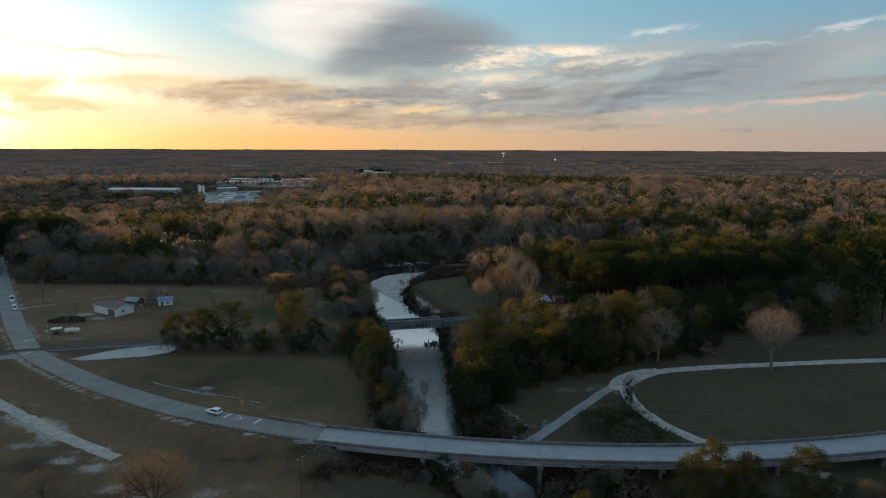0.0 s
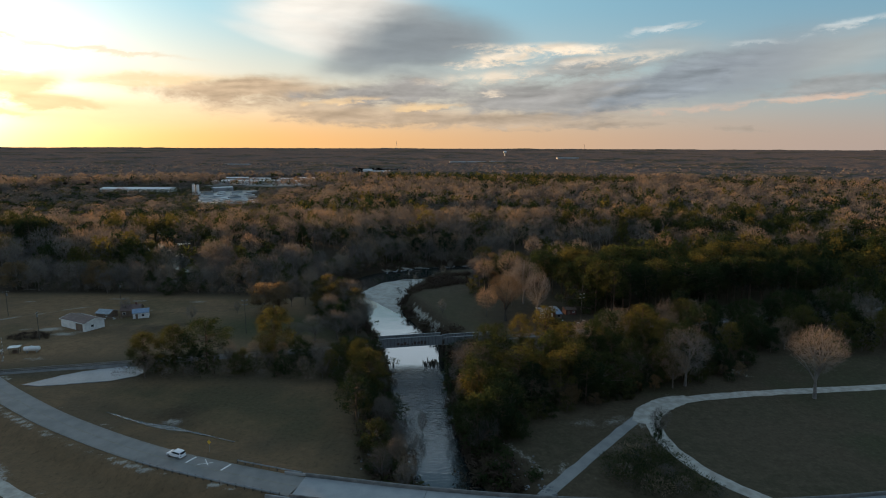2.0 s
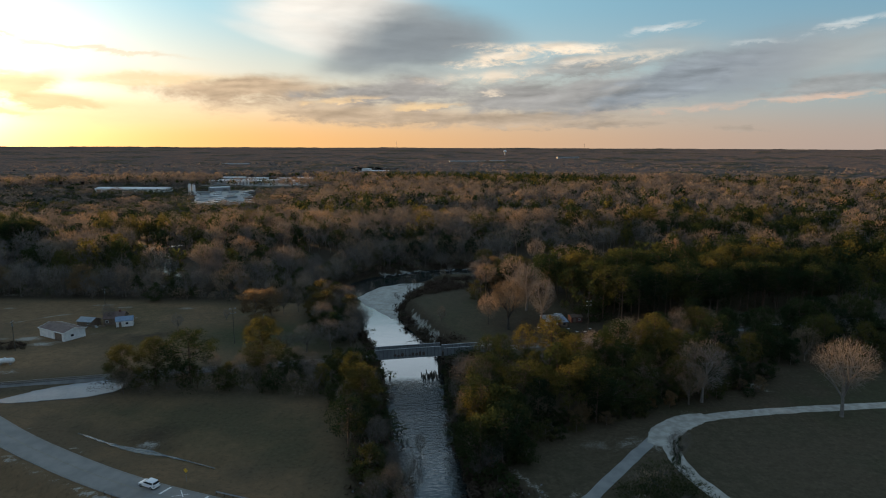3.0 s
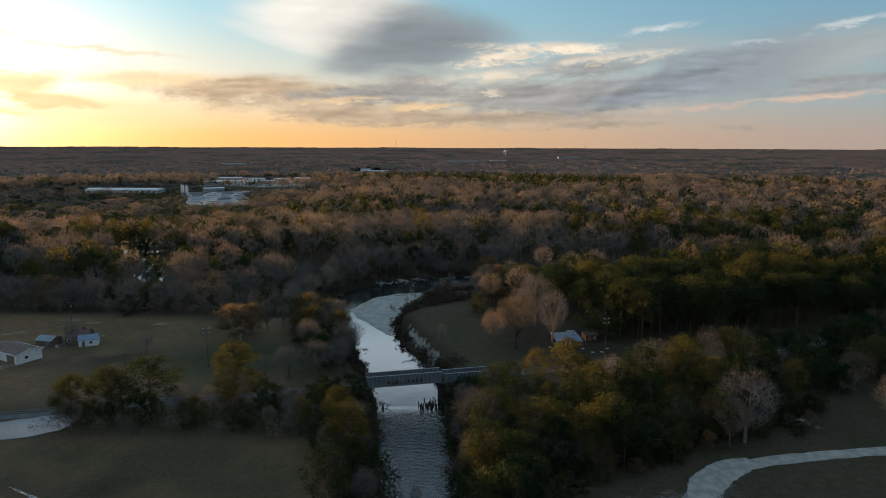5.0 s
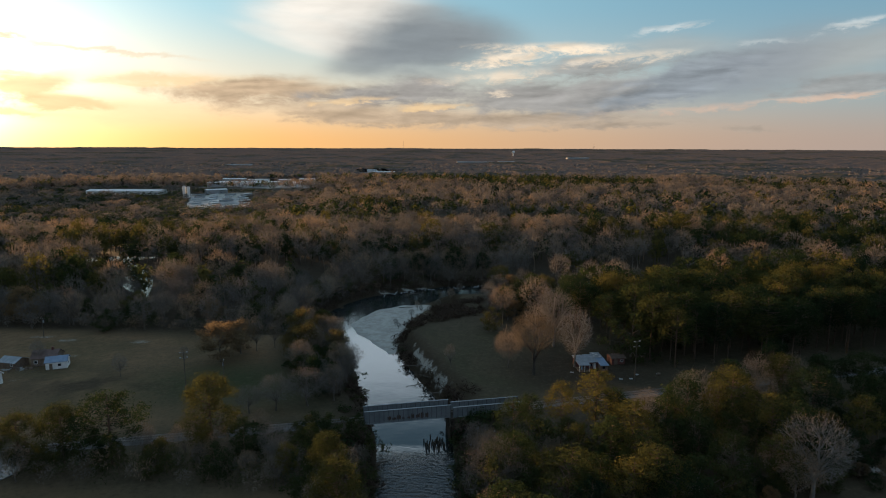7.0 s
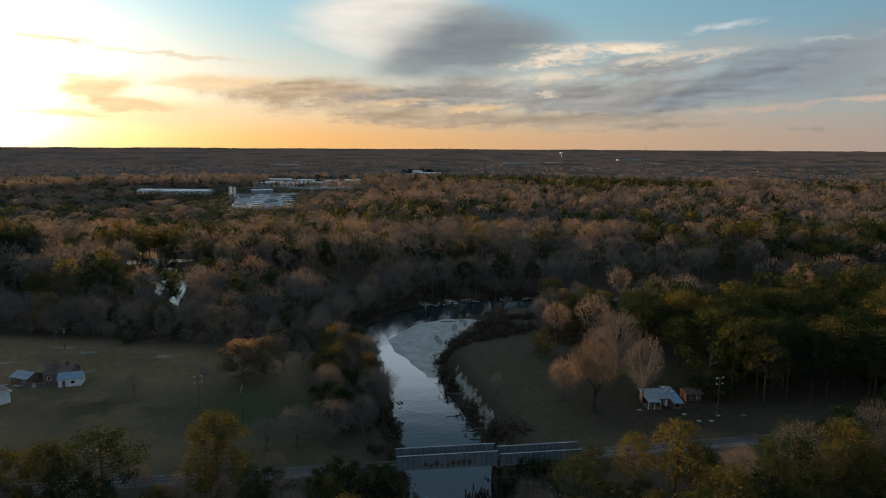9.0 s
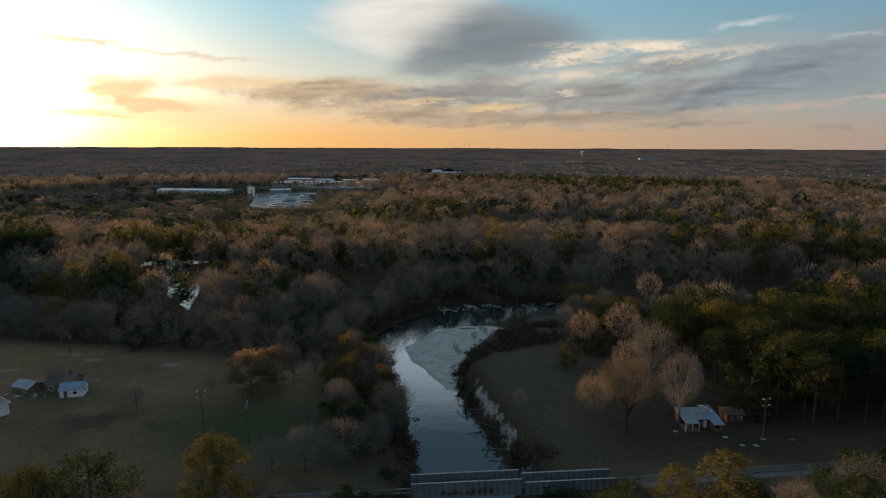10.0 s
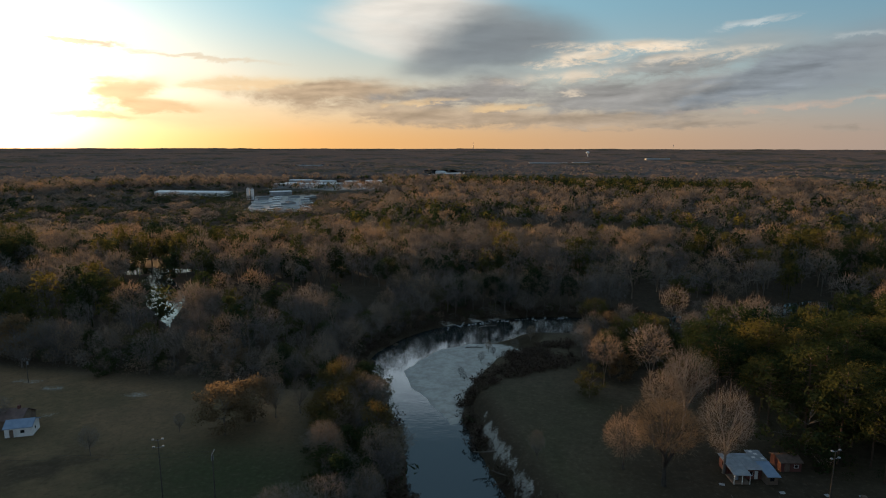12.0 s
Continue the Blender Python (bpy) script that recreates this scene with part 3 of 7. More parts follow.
def ground_height(x, y):
    x, y = np.asarray(x, float), np.asarray(y, float)
    h = base_height(x, y) + (clouds(x, y, 24, 5) - 0.5) * 0.5
    # road and rail banks
    d, e = near_line(x, y, ROAD)
    k = 1 - step(5.0, 11.0, d)
    h = h * (1 - k) + (e[..., 0] - 0.16) * k
    d, e = near_line(x, y, RAILWAY)
    k = (1 - step(3.4, 7.5, d)) * np.where((x > -29) & (x < 22), 0, 1)
    h = h * (1 - k) + (e[..., 0] - 0.75) * k
    for line in (PARK_DRIVE, PARK_LOOP, DIRT_TRACK, SIDE_ROAD):
        d, e = near_line(x, y, line)
        k = 1 - step(3.2, 6.0, d)
        h = h * (1 - k) + (e[..., 0] - 0.1) * k
    k = 1 - step(0, 5, inside(x, y, LOT))
    h = h * (1 - k) + 1.9 * k
    d, e = near_line(x, y, DITCH)
    h = np.where(d < 4, np.minimum(h, 1.0 + (h - 1.0) * step(0.4, 3.2, d)), h)
    # river bed, sand bar, brook
    d, e = near_line(x, y, RIVER)
    edge = d - e[..., 0] + (clouds(x, y, 9, 8) - 0.5) * 2.0
    outer = (y > 296) & (inside(x, y, MEADOW) > 4) & (x < np.interp(y, [296, 330, 362, 372, 380], [-48, -58, -50, -42, 300])) | (y > 384)
    h = np.where(outer & (edge < 60), np.minimum(h, WATER + 1.0 + 0.09 * np.maximum(edge, 0)), h)
    bank = WATER - 1.2 + (h - WATER + 1.2) * step(-2.5, 6.5, edge)
    h = np.where(edge < 6.5, np.minimum(h, bank), h)
    d = inside(x, y, BAR) + (clouds(x, y, 8, 3) - 0.5) * 2.0
    sand = WATER + 0.30 + np.clip(-d, 0, 8) * 0.05
    h = np.where(d < 5.5, np.minimum(h, sand + (np.maximum(h, sand) - sand) * step(0.5, 5.5, d)), h)
    h = np.where(d < 0.6, np.maximum(h, WATER - 0.5 + (sand - WATER + 0.5) * step(0.6, -1.5, d)), h)
    d, e = near_line(x, y, BROOK)
    edge = d - e[..., 0]
    h = np.where(edge < 3, np.minimum(h, 0.6 + (h - 0.6) * step(-1.0, 3.0, edge)), h)
    return h


def level(x, y):
    return float(ground_height(np.array([x]), np.array([y]))[0])


# ---- ground: one sheet out to the horizon, fine near the river ----
def grid_axis(lo, hi, fine, reach, growth=1.22):
    a = list(np.arange(lo, hi + fine / 2, fine))
    s = fine
    while a[-1] < reach:
        s = min(s * growth, 260)
        a.append(a[-1] + s)
    s = fine
    left = [a[0]]
    while left[-1] > -reach:
        s = min(s * growth, 260)
        left.append(left[-1] - s)
    return np.array(left[:0:-1] + a)


def raw_mesh(name, verts, tris, mat, tint=None, zone=None, shade_smooth=False):
    me = bpy.data.meshes.new(name)
    n, m = len(verts), len(tris)
    me.vertices.add(n)
    me.vertices.foreach_set("co", np.ascontiguousarray(verts, np.float32).ravel())
    k = tris.shape[1]
    me.loops.add(m * k)
    me.loops.foreach_set("vertex_index", np.ascontiguousarray(tris, np.int32).ravel())
    me.polygons.add(m)
    me.polygons.foreach_set("loop_start", np.arange(0, m * k, k, dtype=np.int32))
    me.polygons.foreach_set("loop_total", np.full(m, k, np.int32))
    if shade_smooth:
        me.polygons.foreach_set("use_smooth", np.ones(m, bool))
    if tint is not None:
        me.attributes.new("tint", "FLOAT", "POINT").data.foreach_set("value", np.ascontiguousarray(tint, np.float32))
    if zone is not None:
        me.attributes.new("zone", "FLOAT_COLOR", "POINT").data.foreach_set("color", np.ascontiguousarray(zone, np.float32).ravel())
    me.update(calc_edges=True)
    me.materials.append(mat)
    return me


def make_ground():
    gx, gy = grid_axis(-270, 190, 1.7, 4900), grid_axis(-61.6, 430, 1.7, 5100)
    x, y = np.meshgrid(gx, gy)
    h = ground_height(x, y)
    far = np.hypot(x, y - 65)
    h = h + np.where(far > 2600, (clouds(x, y, 900, 11) - 0.5) * np.clip((far - 2600) / 2000, 0, 1) * 3, 0)
    ny, nx = x.shape
    i = np.arange(ny * nx).reshape(ny, nx)
    quads = np.stack([i[:-1, :-1], i[:-1, 1:], i[1:, 1:], i[1:, :-1]], -1).reshape(-1, 4)
    keep = (far.ravel()[quads] < 4880).all(1)
    # what covers it: greener grass, bare earth and sand, leaf litter and painted shade
    patch = clouds(x, y, 30, 21)
    green = step(0, -14, inside(x, y, LEFT_FIELD)) * 0.38
    green = np.maximum(green, step(0.54, 0.68, clouds(x, y, 26, 31)) * step(0, -8, inside(x, y, NORTH_FIELD)) * 0.3)
    green = np.maximum(green, np.exp(-(((x + 66) / 30) ** 2 + ((y - 248) / 17) ** 2)) * 1.0)
    green = np.maximum(green, step(0.42, 0.62, clouds(x, y, 34, 41)) * (x > 60) * (y < 215) * 0.55)
    green = np.maximum(green, (0.22 + 0.25 * step(0.45, 0.6, patch)) * step(0, -10, inside(x, y, MEADOW)))
    bar = step(1.5, -1.0, inside(x, y, BAR))
    d, e = near_line(x, y, RIVER)
    edge = d - e[..., 0]
    sand = np.maximum(bar, (0.22 + 0.36 * step(0.42, 0.62, clouds(x, y, 8, 51))) * step(5.4, 4.0, edge) * step(0, 1.5, edge) * (y > 240) * (y < 306) * (x > np.interp(y, RIVER[:63, 1], RIVER[:63, 0])))
    d, _ = near_line(x, y, ROAD)
    verge = np.exp(-((d - 4.6) / 1.1) ** 2) * step(0.42, 0.62, clouds(x, y, 11, 61)) * 0.7
    outer = y < np.interp(x, ROAD[:, 0], ROAD[:, 1])
    verge = np.maximum(verge, np.exp(-((d - 5.0) / 1.4) ** 2) * outer * (x < -58) * (0.42 + 0.22 * step(0.4, 0.6, clouds(x, y, 9, 63))))
    sand = np.maximum(sand, verge)
    d, _ = near_line(x, y, DIRT_TRACK)
    sand = np.maximum(sand, step(9, 2, d) * (0.28 + 0.3 * step(0.50, 0.70, clouds(x, y, 9, 71))))
    sand = np.maximum(sand, np.exp(-(((x + 70) / 6) ** 2 + ((y - 164.5) / 2.4) ** 2)) * 0.55)
    d, _ = near_line(x, y, PARK_DRIVE)
    sand = np.maximum(sand, step(14, 4, d) * step(0.50, 0.70, clouds(x, y, 8, 72)) * 0.42)
    for cx, cy, r in ((-139.5, 240.0, 6.0), (-149.0, 243.5, 4.5), (-112.0, 286.0, 6.0), (-128, 271, 4), (98, 203.5, 4.0), (58, 170, 3.0), (-150, 291, 5)):
        sand = np.maximum(sand, np.exp(-((x - cx) ** 2 + ((y - cy) / 0.6) ** 2) / r ** 2) * 0.5)
    for ring in ([(-385, 965), (-345, 870), (-304, 772), (-240, 772), (-268, 870), (-300, 965)], TOWN[1]):
        sand = np.maximum(sand, step(0, -10, inside(x, y, ring)) * (0.55 + 0.45 * step(0.3, 0.5, clouds(x, y, 60, 91))))
    wood = step(398, 410, y) + step(-62, -70, x) * step(297, 306, y) + step(14, 22, x) * step(308, 318, y)
    litter_shade = np.clip(wood, 0, 1)
    d, e = near_line(x, y, RIVER)
    litter_shade = np.maximum(litter_shade, step(12, 4, d - e[..., 0]) * (inside(x, y, BAR) > 1.5) * 0.85)
    litter_shade = np.maximum(litter_shade, np.exp(-(((x - 60) / 60) ** 2 + ((y - 212) / 18) ** 2)))
    litter_shade = np.maximum(litter_shade, step(0.48, 0.66, clouds(x, y, 16, 101)) * (y < 126) * 0.8)
    litter_shade = np.maximum(litter_shade, np.exp(-(((x + 108) / 20) ** 2 + ((y - 246) / 9) ** 2)) * step(0.40, 0.6, clouds(x, y, 7, 103)) * 0.8)
    # shade of the tall woods painted over the meadow, stronger to the right
    litter_shade = np.maximum(litter_shade, (0.10 + 0.55 * step(12, 34, x)) * step(2, -8, inside(x, y, MEADOW)))
    # shade round the house and its trees, painted as dark fallen leaves
    litter_shade = np.maximum(litter_shade, np.exp(-(((x - 46) / 26) ** 4 + ((y - 263) / 18) ** 4)))
    litter_shade = np.maximum(litter_shade, np.exp(-(((x + 70) / 5.5) ** 2 + ((y - 168) / 6) ** 2)) * 0.8)
    # where the dead grass lies, lightened and warmed for the sun's glare
    straw_veil = step(4, -10, inside(x, y, NORTH_FIELD)) * (1 - 0.85 * np.exp(-(((x + 62) / 34) ** 2 + ((y - 246) / 22) ** 2))) * (0.62 + 0.38 * step(0.4, 0.6, clouds(x, y, 40, 111)))
    straw_veil = np.maximum(straw_veil, step(-12, -32, x) * step(196, 186, y) * (0.30 + 0.45 * step(0.35, 0.6, clouds(x, y, 18, 113))))
    d, _ = near_line(x, y, MUD_BANK)
    sand = np.maximum(sand, step(2.6, 0.6, d) * 0.46)
    for cx, cy, r, k in ((-153, 243.4, 8, 0.72), (-144, 237, 7, 0.7), (-163, 243, 5, 0.55), (-137, 210, 6, 0.6), (-190, 285, 5, 0.6), (-144, 272, 5, 0.5), (-140, 287, 6, 0.6), (-151, 219, 6, 0.55), (-132, 249, 4, 0.5), (-154, 291, 6, 0.5), (-207, 309, 9, 0.5), (40, 168, 9, 0.5), (70, 186, 7, 0.45), (61, 174, 6, 0.8), (98, 203.5, 4.5, 0.85), (101, 200, 3, 0.6), (-98, 133, 7, 0.6), (-88, 128, 6, 0.55), (-72, 122, 9, 0.5), (-62, 107, 11, 0.5), (-46, 103, 10, 0.5), (-34, 109, 7, 0.45), (-116, 156, 6, 0.5), (-88, 124.5, 6, 0.7), (-79, 121.5, 7, 0.7), (-70, 113, 8, 0.62), (-62, 110.5, 8, 0.62), (-49, 111.5, 9, 0.58), (-104, 132, 7, 0.6), (-40, 114, 7, 0.5)):
        sand = np.maximum(sand, np.exp(-(((x - cx) / r) ** 2 + ((y - cy) / (0.5 * r)) ** 2)) * k * 0.85)
    d, _ = near_line(x, y, FIELD_TRACK)
    sand = np.maximum(sand, step(2.4, 0.5, d) * (0.34 + 0.2 * step(0.35, 0.6, clouds(x, y, 7, 121))))
    for cx, cy, r in ((-34, 386.5, 5), (-21, 393.5, 6), (-12, 397.5, 6), (-4.5, 398.5, 6), (8, 402, 6)):
        sand = np.maximum(sand, np.exp(-(((x - cx) / r) ** 2 + ((y - cy) / 2.2) ** 2)) * 0.8)
    litter_shade = np.maximum(litter_shade, np.exp(-(((x + 153) / 6) ** 2 + ((y - 234) / 4) ** 2)) * 0.9)
    zone = np.stack([green, sand, litter_shade, straw_veil], -1).reshape(-1, 4)
    me = raw_mesh("ground", np.stack([x, y, h], -1).reshape(-1, 3), quads[keep], M_GROUND, zone=zone, shade_smooth=True)
    return tagged(new("ground", me), "brown winter fields, woodland floor and river banks", "ground", kind="structure")


make_ground()


def sheet(name, ring, z, mat, label, category="water"):
    bm = bmesh.new()
    bm.faces.new([bm.verts.new((x, y, z)) for x, y in ring])
    ob = part(name, bm, mat)
    return tagged(ob, label, category, kind="structure")


sheet("water", [(-75, 60), (20, -66), (190, -66), (190, 470), (60, 470), (-75, 410)], WATER, M_WATER, "still river water mirroring the evening sky")
sheet("water", [(-230, 320), (-100, 320), (-120, 460), (-230, 460)], 1.15, M_WATER, "narrow woodland pool shining between bare trees")


def make_ditch():
    side = sideways(DITCH)
    bm = bmesh.new()
    prev = None
    for p, s in zip(DITCH, side):
        w = p[2] * (1 + 1.1 * noise.noise((p[0] * 0.45, p[1] * 0.45, 3.0))) * 0.95
        pair = [bm.verts.new((p[0] + s[0] * k * w, p[1] + s[1] * k * w, 1.22)) for k in (-1, 1)]
        if prev:
            bm.faces.new((prev[0], prev[1], pair[1], pair[0]))
        prev = pair
    tagged(part("water", bm, M_WATER), "shallow ditch water shining beside the road", "water", kind="structure")


make_ditch()


def ribbon(name, line, width, mat, label, lift=0.0, uneven=0.0, thick=0.35, category="road"):
    """A road or path as a thin slab with slightly ragged edges."""
    side = sideways(line)
    bm = bmesh.new()
    rings = []
    for k, (p, s) in enumerate(zip(line, side)):
        a = width / 2 + uneven * (noise.noise((p[0] * 0.3, p[1] * 0.3, 1.0)))
        b = width / 2 + uneven * (noise.noise((p[0] * 0.3, p[1] * 0.3, 7.0)))
        z = p[2] + lift
        rings.append([(p[0] - s[0] * a, p[1] - s[1] * a, z - thick), (p[0] - s[0] * a, p[1] - s[1] * a, z - 0.03), (p[0], p[1], z), (p[0] + s[0] * b, p[1] + s[1] * b, z - 0.03), (p[0] + s[0] * b, p[1] + s[1] * b, z - thick)])
    poly(bm, rings)
    return tagged(part(name, bm, mat), label, category, kind="structure")


ROAD_OB = ribbon("road", ROAD, 7.2, M_ASPHALT, "worn grey two-lane asphalt road curving to the bridge", thick=0.5)
ribbon("path", PARK_DRIVE, 3.0, M_PAVED, "pale paved park drive running under the bridge", uneven=0.3)
ribbon("path", PARK_LOOP, 3.7, M_GRAVEL, "pale gravel loop path round the park lawn", 0.012, 0.45)
ribbon("path", DIRT_TRACK, 3.2, M_GRAVEL, "pale sandy dirt track across the field", -0.02, 0.8)
ribbon("road", SIDE_ROAD, 4.6, M_ASPHALT, "grey side lane joining the road at the crossing", -0.02, 0.6)


def make_junction():
    """Spilled gravel where the drive meets the loop."""
    ring = smooth_line([(53, 168.5), (56, 175), (59.6, 178.8), (66.4, 183.6), (74, 185), (72.5, 180), (66, 175.2), (61.5, 170), (60, 166), (57.2, 166), (53, 168.5)], 0.7)[:-1]
    bm = bmesh.new()
    line = [(x + 0.5 * noise.noise((x * 0.9, y * 0.9, 2)), y + 0.5 * noise.noise((x * 0.9, y * 0.9, 5))) for x, y in ring]
    poly(bm, [[(x, y, h) for x, y in line] for h in (0.0, 0.325)])
    tagged(part("path", bm, M_GRAVEL), "pale spilled gravel where two park paths meet", "path", kind="structure")


make_junction()


def make_lot():
    bm = bmesh.new()
    ring = [(p[0] + 0.5 * noise.noise((p[0], p[1], 2)), p[1] + 0.5 * noise.noise((p[0], p[1], 5))) for p in smooth_line([*LOT, LOT[0]], 1.5)[:-1]]
    top = [bm.verts.new((x, y, 2.05)) for x, y in ring]
    low = [bm.verts.new((x, y, 1.6)) for x, y in ring]
    bm.faces.new(top)
    for i in range(len(top)):
        j = (i + 1) % len(top)
        bm.faces.new((top[i], low[i], low[j], top[j]))
    bmesh.ops.recalc_face_normals(bm, faces=bm.faces)
    tagged(part("pavement", bm, M_LOT), "damp paved lot with the sky's blue-grey sheen beside the railway", "pavement", kind="structure")


make_lot()


# ---- road markings ----
def strip(bm, line, off, width, z):
    side = sideways(line)
    prev = None
    for p, s in zip(line, side):
        pair = [bm.verts.new((p[0] + s[0] * (off + k * width / 2), p[1] + s[1] * (off + k * width / 2), p[2] + z)) for k in (-1, 1)]
        if prev:
            bm.faces.new((prev[0], prev[1], pair[1], pair[0]))
        prev = pair
    return bm


M_FADED = plain("faded_lane_paint", (0.15, 0.14, 0.11), (0.24, 0.22, 0.17), 1.0, 0.8)
for off in (-3.25, -0.12, 0.12, 3.25):
    ob = part("lane_line", strip(bmesh.new(), ROAD, off, 0.12, 0.006), M_FADED, ROAD_OB, "faded painted lane line")


def road_at(x):
    i = int(np.argmin(np.abs(ROAD[:, 0] - x)))
    d = ROAD[min(i + 1, len(ROAD) - 1)] - ROAD[i - 1]
    p = along(ROAD, x)
    return Matrix.Translation((p[0], p[1], p[2])) @ Matrix.Rotation(math.atan2(d[1], d[0]), 4, "Z")


def mark(x, *rects):
    m = road_at(x)
    bm = bmesh.new()
    for x0, y0, x1, y1, w in rects:
        d = Vector((x1 - x0, y1 - y0, 0)).normalized()
        s = Vector((-d.y, d.x, 0)) * w / 2
        bm.faces.new([bm.verts.new(m @ Vector((*q, 0.009))) for q in ((x0 + s.x, y0 + s.y), (x1 + s.x, y1 + s.y), (x1 - s.x, y1 - s.y), (x0 - s.x, y0 - s.y))])
    part("crossing_marking", bm, M_MARK, ROAD_OB, "white painted rail crossing marking")


mark(-56.5, (0, 0.3, 0.3, 3.1, 0.5))
mark(-52.0, (-1.6, 0.5, 1.6, 2.9, 0.17), (-1.6, 2.9, 1.6, 0.5, 0.18))
mark(-47.2, (0, 0.3, 0.3, 3.1, 0.5))
mark(-142.5, (0, -3.2, 0, -0.2, 0.55))
mark(-153.5, (0, 0.2, 0, 3.2, 0.55))


# ---- road bridge ----
def make_road_bridge():
    bridge = thing("road_bridge", "pale concrete girder road bridge with low parapets", "bridge")
    joints = [-28.5, -2.3, 24.2, 51.0, 78.0, 105.0, 132.0, 160.0, 190.0, 229.0]
    for a, b in zip(joints, joints[1:]):
        xs = np.linspace(a + 0.05, b - 0.05, 12)
        line = np.array([along(DECK, x) for x in xs])
        deck = part("deck", sweep(line, [(-4.15, -0.28), (-4.15, -0.02), (0, 0.03), (4.15, -0.02), (4.15, -0.28)]), M_DECK, bridge, "pale concrete bridge deck span")
        for s in (-1, 1):
            part("parapet", sweep(line, [(s * 3.85, -0.015), (s * 3.80, 0.50), (s * 3.86, 0.78), (s * 4.14, 0.78), (s * 4.14, -0.015)][::s]), M_PARAPET, deck, "stained concrete parapet")
        for u in (-3.4, -1.15, 1.15, 3.4):
            part("girder", sweep(line, [(u - 0.3, -1.35), (u - 0.3, -1.15), (u - 0.1, -1.0), (u - 0.1, -0.5), (u - 0.3, -0.28), (u + 0.3, -0.28), (u + 0.1, -0.5), (u + 0.1, -1.0), (u + 0.3, -1.15), (u + 0.3, -1.35)]), M_CONCRETE, deck)
    for x in joints[1:-1]:
        p = along(DECK, x)
        q = along(DECK, x + 1) - p
        m = Matrix.Translation((p[0], p[1], 0)) @ Matrix.Rotation(math.atan2(q[1], q[0]), 4, "Z")
        # piers take the darker concrete to stand in for deep shade under the deck
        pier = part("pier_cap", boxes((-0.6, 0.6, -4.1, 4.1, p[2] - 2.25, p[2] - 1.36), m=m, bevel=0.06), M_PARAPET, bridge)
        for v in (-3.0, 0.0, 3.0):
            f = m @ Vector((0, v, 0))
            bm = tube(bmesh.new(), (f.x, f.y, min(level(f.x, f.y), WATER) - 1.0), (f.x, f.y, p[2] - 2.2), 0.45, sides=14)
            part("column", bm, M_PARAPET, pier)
    p = along(DECK, joints[0])
    q = along(DECK, joints[0] + 1) - p
    m = Matrix.Translation((p[0], p[1], 0)) @ Matrix.Rotation(math.atan2(q[1], q[0]), 4, "Z")
    part("abutment", boxes((-0.7, 0.35, -4.3, 4.3, -0.5, p[2] - 0.55), m=m, bevel=0.05), M_CONCRETE, bridge)
    for s in (-1, 1):
        part("wing_wall", boxes((-5.0, 0.3, s * 4.45 - 0.15, s * 4.45 + 0.15, 0.5, p[2] + 0.4), m=m, bevel=0.04), M_CONCRETE, bridge)


make_road_bridge()


def make_guard_rail(side, x0, x1):
    rail = thing("guard_rail", "galvanised steel guard rail on timber posts beside the road", "guard rail")
    xs = np.arange(x0, x1, 2.0)
    line = np.array([along(ROAD, x) for x in xs])
    s = sideways(line)
    line = line + np.c_[s * side * 4.15, np.zeros(len(line))]
    part("beam", sweep(line, [(-0.03, 0.42), (0.05, 0.50), (-0.03, 0.58), (0.05, 0.66), (-0.03, 0.74), (-0.07, 0.74), (-0.07, 0.42)]), M_STEEL, rail)
    for p in line:
        part("post", boxes((p[0] - 0.09, p[0] + 0.09, p[1] + 0.07, p[1] + 0.25, p[2] - 0.7, p[2] + 0.75), bevel=0.015), M_POLE, rail)


make_guard_rail(1, -66, -28.6)
make_guard_rail(-1, -46, -28.6)


# ---- railway ----
def make_railway():
    track = thing("railway_track", "single railway track on grey stone ballast", "railway track", kind="structure")
    for k, cut in enumerate((RAILWAY[RAILWAY[:, 0] < -28.5], RAILWAY[RAILWAY[:, 0] > 20.6])):
        part("ballast", sweep(cut, [(-2.6, -0.95), (-1.5, -0.30), (1.5, -0.30), (2.6, -0.95)]), M_BALLAST, track, "grey stone ballast bed")
    fine = smooth_line(RAILWAY, 0.62)
    fine = fine[(fine[:, 0] > -260) & (fine[:, 0] < 130)]
    side = sideways(fine)
    bm = bmesh.new()
    for p, s in zip(fine, side):
        t = Vector((s[1], -s[0], 0)) * 0.11
        a, b = Vector((p[0] - s[0] * 1.3, p[1] - s[1] * 1.3, p[2] - 0.16)), Vector((p[0] + s[0] * 1.3, p[1] + s[1] * 1.3, p[2] - 0.16))
        lo = [bm.verts.new(q - Vector((0, 0, 0.17))) for q in (a - t, a + t, b + t, b - t)]
        hi = [bm.verts.new(q) for q in (a - t, a + t, b + t, b - t)]
        bm.faces.new(hi)
        for i in range(4):
            j = (i + 1) % 4
            bm.faces.new((lo[i], lo[j], hi[j], hi[i]))
    tagged(part("sleepers", bm, M_TIMBER, track, "dark timber sleepers"), kind="stuff")
    for s in (-0.72, 0.72):
        part("rail", sweep(RAILWAY, [(s - 0.07, -0.16), (s - 0.02, -0.13), (s - 0.04, 0), (s + 0.04, 0), (s + 0.02, -0.13), (s + 0.07, -0.16)]), M_RAIL, track, "worn steel rail")


make_railway()


